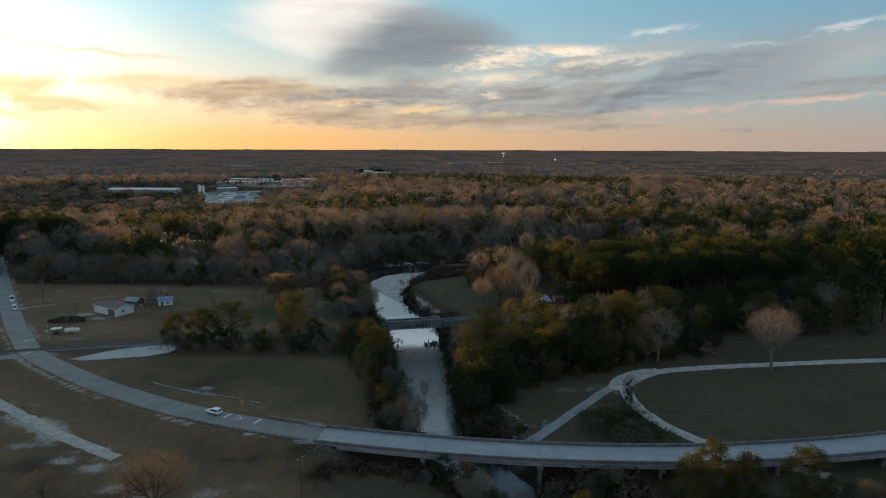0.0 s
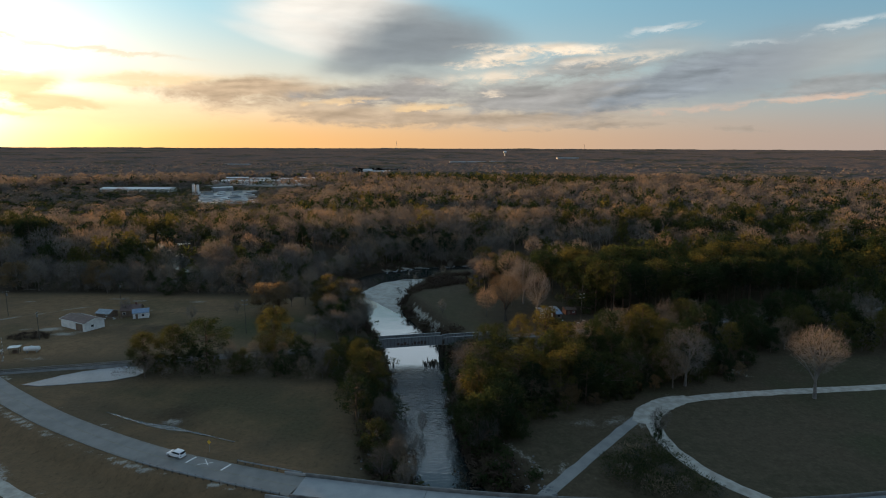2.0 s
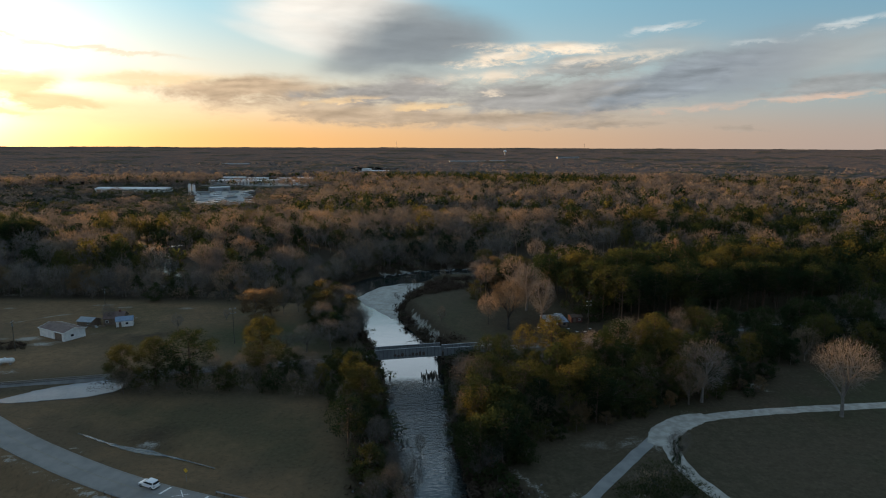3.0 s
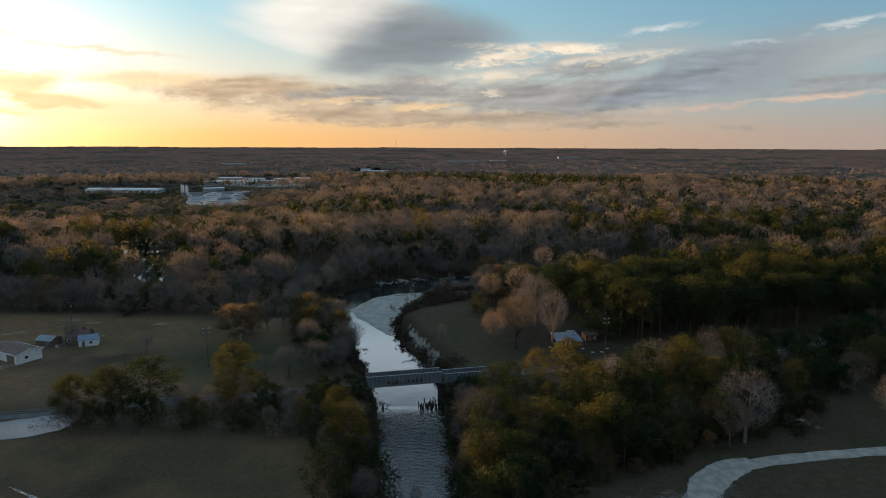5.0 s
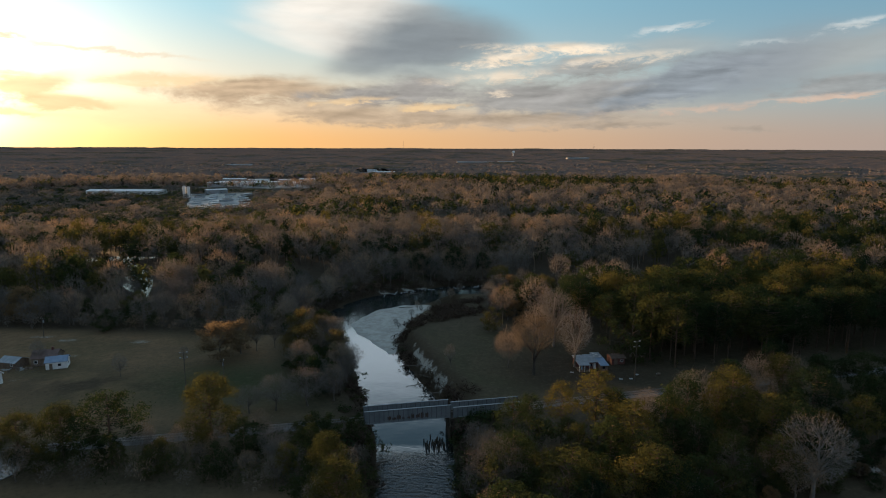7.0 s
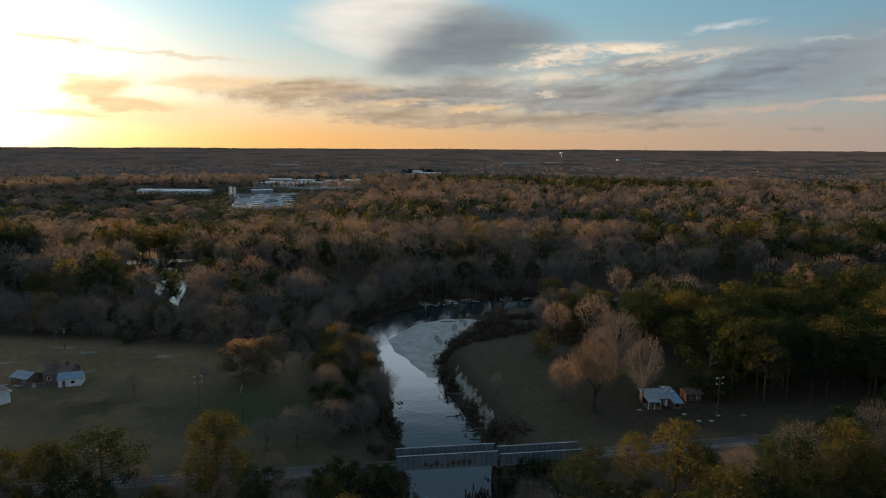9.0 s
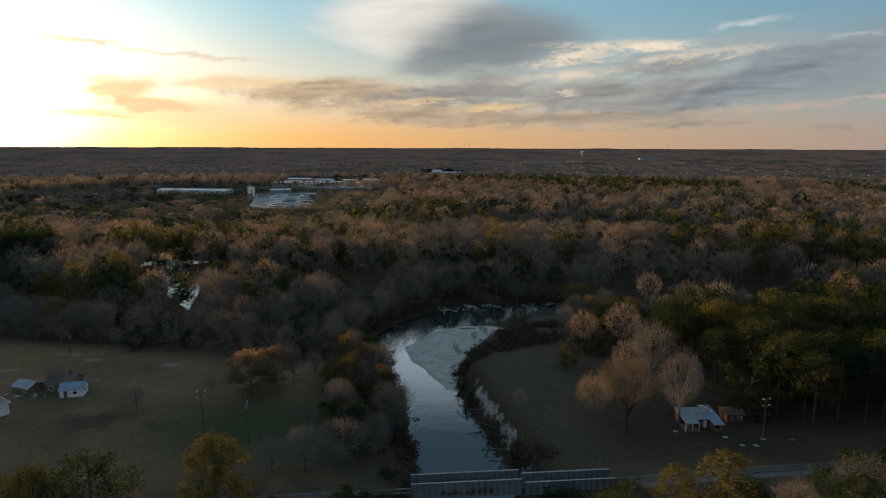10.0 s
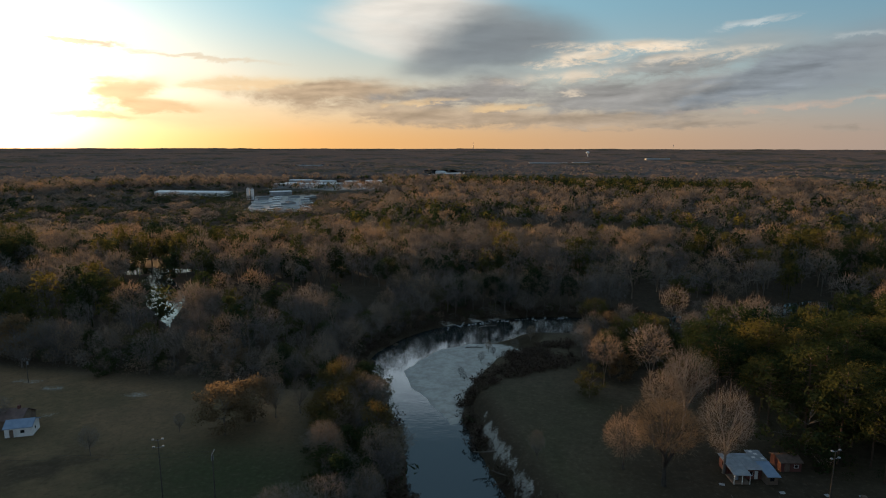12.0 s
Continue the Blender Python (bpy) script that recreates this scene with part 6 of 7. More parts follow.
def make_undergrowth():
    """Thickets that close the edges of the woods down to the ground."""
    low = [dome_tree(240 + i, 16, 17, 5, 150, 1.5, False, 0.16, 0.4, 0.0, 0) for i in range(4)]
    edges = (([(-262, 322), (-205, 304), (-150, 300), (-112, 296), (-72, 295), (-62, 299), (-60, 309), (-75, 305), (-112, 306), (-150, 310), (-205, 315), (-258, 332)], 3.6, (3.5, 7.0)),
             ([(-100, 193), (-60, 194), (-34, 189), (-26, 182), (-21, 165), (-17, 147), (-13, 150), (-15, 170), (-20, 190), (-32, 200), (-62, 203), (-98, 201)], 3.0, (3.0, 6.5)),
             ([(37, 141), (44, 133), (60, 131), (57, 145), (54.5, 155), (47, 152), (41, 147)], 1.7, (2.6, 5.2)),
             ([(20, 114), (34, 104), (112, 101), (116, 114), (70, 112.5), (30, 114.5)], 2.8, (1.8, 4.2)), ([(-38, 114), (-24, 112), (-17, 118), (-22, 124), (-36, 124)], 2.6, (1.0, 2.6)), ([(-92, 104), (-80, 103), (-79, 111), (-90, 113)], 2.8, (1.2, 3.2)),
             ([(60, 281), (67, 262), (130, 271), (190, 287), (190, 293), (130, 277), (70, 267), (64, 283)], 5.0, (2.0, 4.0)),
             ([(-62, 300), (-57, 312), (-61, 335), (-58, 350), (-49, 370), (-37, 386), (-20, 393), (20, 403), (45, 407), (45, 413), (15, 410), (-24, 400), (-44, 391), (-58, 372), (-67, 350), (-69, 335), (-65, 312)], 3.6, (3.0, 6.5)))
    for k, (ring, gap, size) in enumerate(edges):
        p = scatter(ring, gap, 250 + k)
        spots = np.stack([p[:, 0], p[:, 1], ground_height(p[:, 0], p[:, 1]) - 0.3], 1)
        dark = np.random.default_rng(260 + k).random(len(spots)) < (0.3, 0.6, 0.8, 0.6, 0.3, 0.1, 0.7, 0.3)[k]
        for some, label, mat in ((~dark, "grey-brown thicket of bare stems", M_TWIG), (dark, "dark evergreen thicket among bare stems", M_EVER)):
            ob = spread("undergrowth", label, spots[some], low, mat, 270 + k, size, 16)
            if ob:
                tagged(ob, category="undergrowth")


def make_young_growth():
    """Low scrub on the cleared land before the warehouse and the yard."""
    rng = np.random.default_rng(281)
    low = [dome_tree(285 + i, 16, 24, 3, 34, 3.4, False, 0.3, 0.1, 0.0, 0) for i in range(3)]
    gx, gy = np.meshgrid(np.arange(-545, -215, 7.0), np.arange(705, 1005, 7.0))
    x = (gx + rng.uniform(-3, 3, gx.shape)).ravel()
    y = (gy + rng.uniform(-3, 3, gy.shape)).ravel()
    keep = (inside(x, y, TOWN[0]) < 2) & (inside(x, y, [(-386, 964), (-347, 870), (-308, 774), (-238, 774), (-262, 870), (-296, 964)]) > 3) & ~((x > -538) & (x < -418) & (y > 935) & (y < 978))
    x, y = x[keep], y[keep]
    spots = np.stack([x, y, ground_height(x, y) - 0.3], 1)
    dark = clouds(x, y, 60, 283) + rng.normal(size=len(x)) * 0.08 > 0.5
    for some, label, mat in ((~dark, "grey-brown scrub of young bare trees", M_TWIG), (dark, "dark green scrub of young evergreens", M_EVER)):
        tagged(spread("scrub", label, spots[some], low, mat, 289, (3.0, 6.5), 16), category="scrub")


make_brush()
make_undergrowth()
make_young_growth()



# ---- buildings ----
def gable(name, label, category, m, length, width, wall, ridge, wall_mat, roof_mat, doors=(), windows=(), eave=0.3, chimney=False, group=""):
    """A small gabled building; the ridge runs along x. doors and windows: (side, from, wide, low, high), side s, n, w or e."""
    b = thing(name, label, category, m, group)
    x, y, t = length / 2, width / 2, 0.15
    holes = {s: sorted([d for d in doors if d[0] == s] + [w for w in windows if w[0] == s], key=lambda r: r[1]) for s in "snwe"}
    frames = {"s": (Matrix.Translation((-x, -y, 0)), length), "n": (Matrix.Translation((x, y, 0)) @ Matrix.Rotation(math.pi, 4, "Z"), length),
              "e": (Matrix.Translation((x, -y, 0)) @ Matrix.Rotation(math.pi / 2, 4, "Z"), width), "w": (Matrix.Translation((-x, y, 0)) @ Matrix.Rotation(-math.pi / 2, 4, "Z"), width)}
    for s, (q, run) in frames.items():
        bm = bmesh.new()
        a = 0.0 if s in "sn" else t
        end = run - a
        for _, at, wide, low, high in holes[s]:
            box(bm, a, at, 0, t, -0.4, wall, m=q)
            if low > 0.05:
                box(bm, at, at + wide, 0, t, -0.4, low, m=q)
            box(bm, at, at + wide, 0, t, high, wall, m=q)
            a = at + wide
        box(bm, a, end, 0, t, -0.4, wall, m=q)
        if s in "we":
            poly(bm, [[q @ Vector((c, d, e)) for c, e in ((0.02, wall + 0.002), (run - 0.02, wall + 0.002), (run / 2, ridge - 0.05))] for d in (0.0, t)])
        side = part("wall", bm, wall_mat, b)
        for row in holes[s]:
            _, at, wide, low, high = row
            if row in doors:
                part("door", boxes((at + 0.04, at + wide - 0.04, 0.05, 0.10, low, high - 0.04), m=q), M_BROWN, side)
            else:
                w = part("window", boxes((at, at + wide, 0.06, 0.09, low, high), m=q), M_GLASS, side)
                part("frame", boxes((at - 0.06, at + 0.04, -0.03, 0.058, low - 0.06, high + 0.06), (at + wide - 0.04, at + wide + 0.06, -0.03, 0.058, low - 0.06, high + 0.06), (at + 0.04, at + wide - 0.04, -0.03, 0.058, high - 0.03, high + 0.06), (at + 0.04, at + wide - 0.04, -0.03, 0.058, low - 0.06, low + 0.03), m=q), M_WHITE, w)
    rise = (ridge - wall) / y
    for s in (-1, 1):
        lo = wall - eave * rise
        bm = bmesh.new()
        poly(bm, [[(u, s * (y + eave), lo), (u, 0.01 * s, ridge), (u, 0.01 * s, ridge + 0.12), (u, s * (y + eave), lo + 0.12)] for u in (-x - eave, x + eave)])
        n = int(length / 0.9)
        roof = part("roof", bm, roof_mat, b)
        for i in range(n + 1):
            u = -x - eave + 0.05 + (length + 2 * eave - 0.1) * i / n
            part("seam", poly(bmesh.new(), [[(u + d, s * (y + eave), lo + 0.115), (u + d, 0.03 * s, ridge + 0.115), (u + d, 0.03 * s, ridge + 0.16), (u + d, s * (y + eave), lo + 0.16)] for d in (-0.025, 0.025)]), roof_mat, roof)
    if chimney:
        part("chimney", boxes((x * 0.4, x * 0.4 + 0.6, -0.3, 0.3, wall, ridge + 0.9), bevel=0.03), M_RED, b)
    return b


def at(x, y, turn=0.0, lift=0.0):
    return pose(x, y, level(x, y) + lift, 0, 0, turn)


SHED = gable("shed", "long white storage shed with a low brown roof", "shed", at(-142.5, 247.0, -28), 15.5, 8.0, 3.2, 4.3, M_WHITE, M_ROOF, doors=(("s", 9.6, 4.6, 0, 2.8),), windows=(("e", 2.5, 1.2, 1.2, 2.1),))
for x0, x1, y0, y1 in ((-8.1, 8.1, -4.42, -4.3), (-8.1, 8.1, 4.3, 4.42)):
    part("fascia", boxes((x0, x1, y0, y1, 3.04, 3.28)), M_WHITE, SHED, "white eaves board")
for x in (-8.17, 8.06):
    for k in (-1, 1):
        part("fascia", poly(bmesh.new(), [[(u, k * 4.42, 3.06), (u, 0.0, 4.30), (u, 0.0, 4.48), (u, k * 4.42, 3.26)] for u in (x, x + 0.11)]), M_WHITE, SHED, "white gable board")
gable("hut", "small white hut with a faded blue tin roof", "hut", at(-126.2, 261.0, 22), 6.0, 4.6, 2.5, 3.7, M_WHITE, M_BLUE, doors=(("s", 1.0, 0.95, 0, 2.0),), windows=(("s", 3.4, 1.0, 0.9, 1.8), ("e", 1.7, 0.9, 0.9, 1.8)))
gable("house", "derelict brown board house with a patched tin roof", "house", at(-131.6, 264.3, 10), 7.5, 6.0, 2.7, 4.6, M_BROWN, M_ROOF, doors=(("s", 3.2, 0.95, 0, 2.0),), windows=(("s", 0.9, 1.0, 0.9, 1.9), ("s", 5.4, 1.0, 0.9, 1.9)), chimney=True)
gable("house", "collapsing grey board house among junk", "house", at(-141.0, 261.5, -12), 6.5, 5.0, 2.0, 3.1, M_BROWN, M_TIN, doors=(("s", 2.4, 0.95, 0, 1.85),), windows=(("s", 4.6, 0.9, 0.8, 1.6),))
def slab(x0, x1, y0, y1, z0, z1, thick=0.09):
    """A roof sheet that falls from z1 at the back to z0 in front."""
    return poly(bmesh.new(), [[(x, y1, z1), (x, y0, z0), (x, y0, z0 + thick), (x, y1, z1 + thick)] for x in (x0, x1)])


def make_home():
    """A low red-walled house grown by additions, with a deep open porch."""
    b = thing("house", "small dark red house under patched tin roofs beside the pines", "house", at(46.9, 264.0, 6))
    t = 0.14
    part("wall", boxes((-4.2, 2.2, 3.6, 3.6 + t, -0.4, 2.5)), M_RED, b)
    part("wall", boxes((-4.2, -4.2 + t, -0.2 + t, 3.6, -0.4, 0.9), (-4.2, -4.2 + t, -0.2 + t, 1.2, 0.9, 1.8), (-4.2, -4.2 + t, 2.3, 3.6, 0.9, 1.8), (-4.2, -4.2 + t, -0.2 + t, 3.6, 1.8, 2.4)), M_RED, b)
    part("window", boxes((-4.15, -4.12, 1.2, 2.3, 0.9, 1.8)), M_GLASS, b)
    part("wall", boxes((-4.2, -2.9, -0.2, -0.2 + t, -0.4, 2.28), (-2.9, -2.0, -0.2, -0.2 + t, 2.0, 2.28), (-2.0, -0.9, -0.2, -0.2 + t, -0.4, 2.28)), M_RED, b)
    part("door", boxes((-2.88, -2.02, -0.14, -0.10, 0.2, 1.99)), M_BROWN, b)
    part("wall", boxes((-0.9, -0.9 + t, -1.8, -0.2, -0.4, 2.2)), M_RED, b)
    front = part("wall", boxes((-0.9, -0.2, -1.8 - t, -1.8, -0.4, 2.2), (-0.2, 0.5, -1.8 - t, -1.8, -0.4, 0.9), (-0.2, 0.5, -1.8 - t, -1.8, 1.75, 2.2), (0.5, 0.9, -1.8 - t, -1.8, -0.4, 2.2), (0.9, 1.7, -1.8 - t, -1.8, 1.95, 2.2), (1.7, 2.4, -1.8 - t, -1.8, -0.4, 2.2)), M_RED, b)
    w = part("window", boxes((-0.2, 0.5, -1.88, -1.85, 0.9, 1.75)), M_GLASS, front)
    part("door", boxes((0.92, 1.68, -1.88, -1.84, 0.0, 1.94)), M_WHITE, front, "pale front door")
    for x in (-0.26, 0.5):
        part("frame", boxes((x, x + 0.06, -1.98, -1.94, 0.84, 1.81)), M_WHITE, front)
    main = part("roof", slab(-4.6, -0.88, -4.3, 4.0, 2.15, 2.72), M_TIN, b, "dull tin roof reaching over the porch")
    mid = part("roof", slab(-0.86, 2.5, -2.3, 4.0, 2.34, 2.76), M_TIN, b, "dull tin roof")
    for roof, x0, x1, y0, z0 in ((main, -4.6, -0.88, -4.3, 2.15), (mid, -0.86, 2.5, -2.3, 2.34)):
        for x in np.arange(x0 + 0.35, x1, 0.75):
            k = (2.74 - z0) / (4.0 - y0)
            part("seam", poly(bmesh.new(), [[(x + d, y0, z0 + 0.085), (x + d, 3.98, z0 + (3.98 - y0) * k + 0.075), (x + d, 3.98, z0 + (3.98 - y0) * k + 0.13), (x + d, y0, z0 + 0.125)] for d in (-0.02, 0.02)]), M_TIN, roof)
    part("porch_floor", boxes((-4.5, -0.95, -4.1, -0.22, -0.3, 0.22), bevel=0.03), M_BROWN, b, "weathered porch boards")
    for x in (-4.4, -2.7, -1.05):
        part("porch_post", boxes((x - 0.06, x + 0.06, -4.12, -4.0, 0.0, 2.16)), M_WHITE, b)
    part("porch_rail", boxes((-4.4, -2.7, -4.09, -4.03, 1.0, 1.08), (-4.4, -2.7, -4.09, -4.03, 0.5, 0.56)), M_POLE, b)
    wing = part("wall", boxes((2.5, 4.9, -4.0, 5.0, -0.4, 1.95)), M_BROWN, b, "weathered board wall of the side wing")
    part("window", boxes((3.2, 4.1, -4.03, -4.003, 0.8, 1.6)), M_GLASS, wing)
    part("roof", slab(2.3, 5.2, -4.6, 0.9, 1.98, 2.62), M_BLUE, b, "blue-grey metal roof of the side wing")
    back = part("roof", slab(1.9, 5.1, 0.95, 5.4, 2.70, 2.86), M_TIN, b, "patched tin roof behind")
    for x, y in ((2.5, 2.2), (3.6, 3.6), (4.3, 1.8), (3.0, 4.6)):
        part("patch", boxes((x - 0.35, x + 0.35, y - 0.3, y + 0.3, 2.835 + (y - 0.95) * 0.036, 2.86 + (y - 0.95) * 0.036)), M_WHITE, back, "pale roofing patch")


make_home()


def rain_barrel(x, y):
    b = thing("barrel", "faded blue barrel standing on the porch", "barrel", pose(x, y, level(46.9, 264.0) + 0.22))
    part("drum", poly(bmesh.new(), [[(r * math.cos(a), r * math.sin(a), z) for a in np.arange(14) * math.pi / 7] for z, r in ((0.0, 0.27), (0.1, 0.30), (0.45, 0.32), (0.8, 0.30), (0.9, 0.27))]), M_BLUE, b)


rain_barrel(44.1, 261.2)
gable("shed", "faded red shed with a rusty roof among the pines", "shed", at(57.0, 268.6, 8), 4.6, 4.2, 2.2, 2.9, M_RED, M_RUST, doors=(("s", 0.8, 1.3, 0, 1.85),), windows=(("s", 3.0, 0.9, 0.9, 1.6),))


def make_junk():
    rnd = random.Random(23)
    made = {}
    kinds_ = (("board", "grey broken board lying in the grass", (1.8, 0.22, 0.05), M_POLE), ("sheet", "bent sheet of roofing metal on the ground", (1.3, 0.8, 0.03), M_TIN), ("crate", "weathered grey wooden crate on the grass", (0.9, 0.7, 0.7), M_BROWN), ("panel", "dirty pale panel lying on the ground", (1.1, 0.8, 0.08), M_CONCRETE))
    for i in range(52):
        if i < 44:
            x, y = rnd.gauss(-139, 3.6), rnd.gauss(259.5, 2.6)
        else:
            x, y = rnd.uniform(40, 68), rnd.uniform(252, 260)
        name, label, (a, b, c), mat = kinds_[rnd.choice((0, 0, 1, 2, 3, 3))]
        m = pose(x, y, level(x, y) + c * 0.4 + 0.02, rnd.uniform(-9, 9), rnd.uniform(-9, 9), rnd.uniform(0, 180))
        if name not in made:
            bm = boxes((-a / 2, a / 2, -b / 2, b / 2, -c / 2, c / 2), bevel=min(0.02, c * 0.3))
            for v in bm.verts:
                v.co.z += 0.05 * noise.noise((v.co.x * 2, v.co.y * 2, i))
            ob = made[name] = part(name, bm, mat)
            tagged(ob, label, name, "scattered junk")
        else:
            ob = made[name].copy()
            scene.collection.objects.link(ob)
        ob.matrix_basis = m


make_junk()


# ---- poles, lamps and wires ----
def utility_pole(x, y, height, turn, lamps, label):
    p = thing("utility_pole", label, "utility pole", at(x, y, turn), "utility poles")
    shaft = part("shaft", tube(bmesh.new(), (0, 0, -1), (0, 0, height), 0.14, 0.09, 9), M_POLE, p)
    if lamps:
        for k in range(lamps):
            z = height - 0.3 - 1.6 * k
            for s in (-1, 1):
                arm = part("lamp_arm", tube(bmesh.new(), (0, 0, z), (s * 0.9, 0, z + 0.2), 0.05, 0.04, 6), M_STEEL, p)
                part("lamp_head", boxes((s * 0.9 - 0.2, s * 0.9 + 0.2, -0.3, 0.1, z + 0.15, z + 0.42), bevel=0.05), M_TIN, arm, "pale floodlight head")
    else:
        arm = part("crossarm", boxes((-1.15, 1.15, -0.17, -0.06, height - 0.7, height - 0.55), bevel=0.01), M_POLE, p)
        for u in (-1.0, -0.4, 0.4, 1.0):
            part("insulator", tube(bmesh.new(), (u, -0.115, height - 0.55), (u, -0.115, height - 0.32), 0.06, 0.045, 7), M_WHITE, arm)
        part("transformer", tube(bmesh.new(), (0.33, 0.12, height - 2.3), (0.33, 0.12, height - 1.3), 0.24, sides=12), M_STEEL, p, "grey transformer can")
    return p


utility_pole(-74.5, 238.8, 13.3, 20, 2, "tall dark wooden pole with pale floodlights")
utility_pole(58.4, 252.4, 12.8, 20, 2, "tall dark wooden pole with pale floodlights")
WIRE_POLES = [(-248, 196.0), (-190.0, 211.0), (-148.6, 230.0), (-63.7, 239.8), (20, 250.0), (110, 268)]
for x, y in WIRE_POLES[1:4]:
    utility_pole(x, y, 11.0, 14 + 90, 0, "wooden utility pole carrying thin wires")
utility_pole(-183.3, 262.0, 11.0, 40, 0, "wooden utility pole beside the road")
utility_pole(-28.2, 109.5, 10.0, 60, 0, "wooden utility pole below the bridge")
utility_pole(-150.5, 290.0, 8.0, 0, 0, "wooden utility pole at the edge of the woods")


def make_wires():
    for (xa, ya), (xb, yb) in zip(WIRE_POLES[1:3], WIRE_POLES[2:4]):
        for k, off in enumerate((-1.0, 1.0)):
            wire = bpy.data.curves.new("power_wire", "CURVE")
            wire.dimensions, wire.bevel_depth, wire.bevel_resolution = "3D", 0.012, 0
            sp = wire.splines.new("POLY")
            sp.points.add(24)
            for i in range(25):
                t = i / 24
                sp.points[i].co = (xa + (xb - xa) * t + off * 0.2, ya + (yb - ya) * t + off * 0.95, 2 + 10.35 - 1.4 * 4 * t * (1 - t), 1)
            wire.materials.append(M_DARK)
            tagged(new("power_wire", wire), "thin dark sagging power wire between poles", "wire", "power wires")


make_wires()


def crossing_signal(x, y, turn):
    s = thing("crossing_signal", "railway crossing signal with white crossed boards", "crossing signal", at(x, y, turn), "signals at the crossing")
    mast = part("mast", tube(bmesh.new(), (0, 0, -0.3), (0, 0, 4.2), 0.08, sides=10), M_STEEL, s)
    part("base", boxes((-0.3, 0.3, -0.3, 0.3, -0.2, 0.25), bevel=0.04), M_CONCRETE, s)
    for a in (45, -45):
        part("crossbuck", boxes((-0.62, 0.62, -0.03, 0.0, -0.11, 0.11), m=Matrix.Translation((0, -0.09 - 0.03 * (a > 0), 3.7)) @ Matrix.Rotation(radians(a), 4, "Y")), M_WHITE, s)
    for u in (-0.4, 0.4):
        lamp = part("signal_lamp", tube(bmesh.new(), (u, -0.05, 2.7), (u, -0.35, 2.7), 0.15, 0.17, 12), M_DARK, s)
    part("lamp_bar", boxes((-0.45, 0.45, -0.05, 0.05, 2.65, 2.75)), M_STEEL, s)
    arm = part("gate_arm", boxes((-0.05, 0.05, -0.04, 0.04, 0.9, 8.2), m=Matrix.Translation((0.35, 0, 0)), bevel=0.01), M_WHITE, s, "raised white barrier arm")
    for i in range(5):
        part("stripe", boxes((-0.056, 0.056, -0.046, 0.046, 1.8 + i * 1.3, 2.35 + i * 1.3), m=Matrix.Translation((0.35, 0, 0))), M_RED, arm)


crossing_signal(-145.6, 207.0, 40)
crossing_signal(-161.5, 199.0, 220)


def road_sign(x, y, turn):
    s = thing("road_sign", "yellow diamond warning sign on a thin post", "road sign", at(x, y, turn))
    part("post", tube(bmesh.new(), (0, 0, -0.3), (0, 0, 2.9), 0.035, sides=6), M_STEEL, s)
    part("plate", boxes((-0.42, 0.42, -0.05, -0.036, -0.42, 0.42), m=Matrix.Translation((0, 0, 2.5)) @ Matrix.Rotation(radians(45), 4, "Y"), bevel=0.005), M_YELLOW, s)


road_sign(-53.0, 146.6, -20)


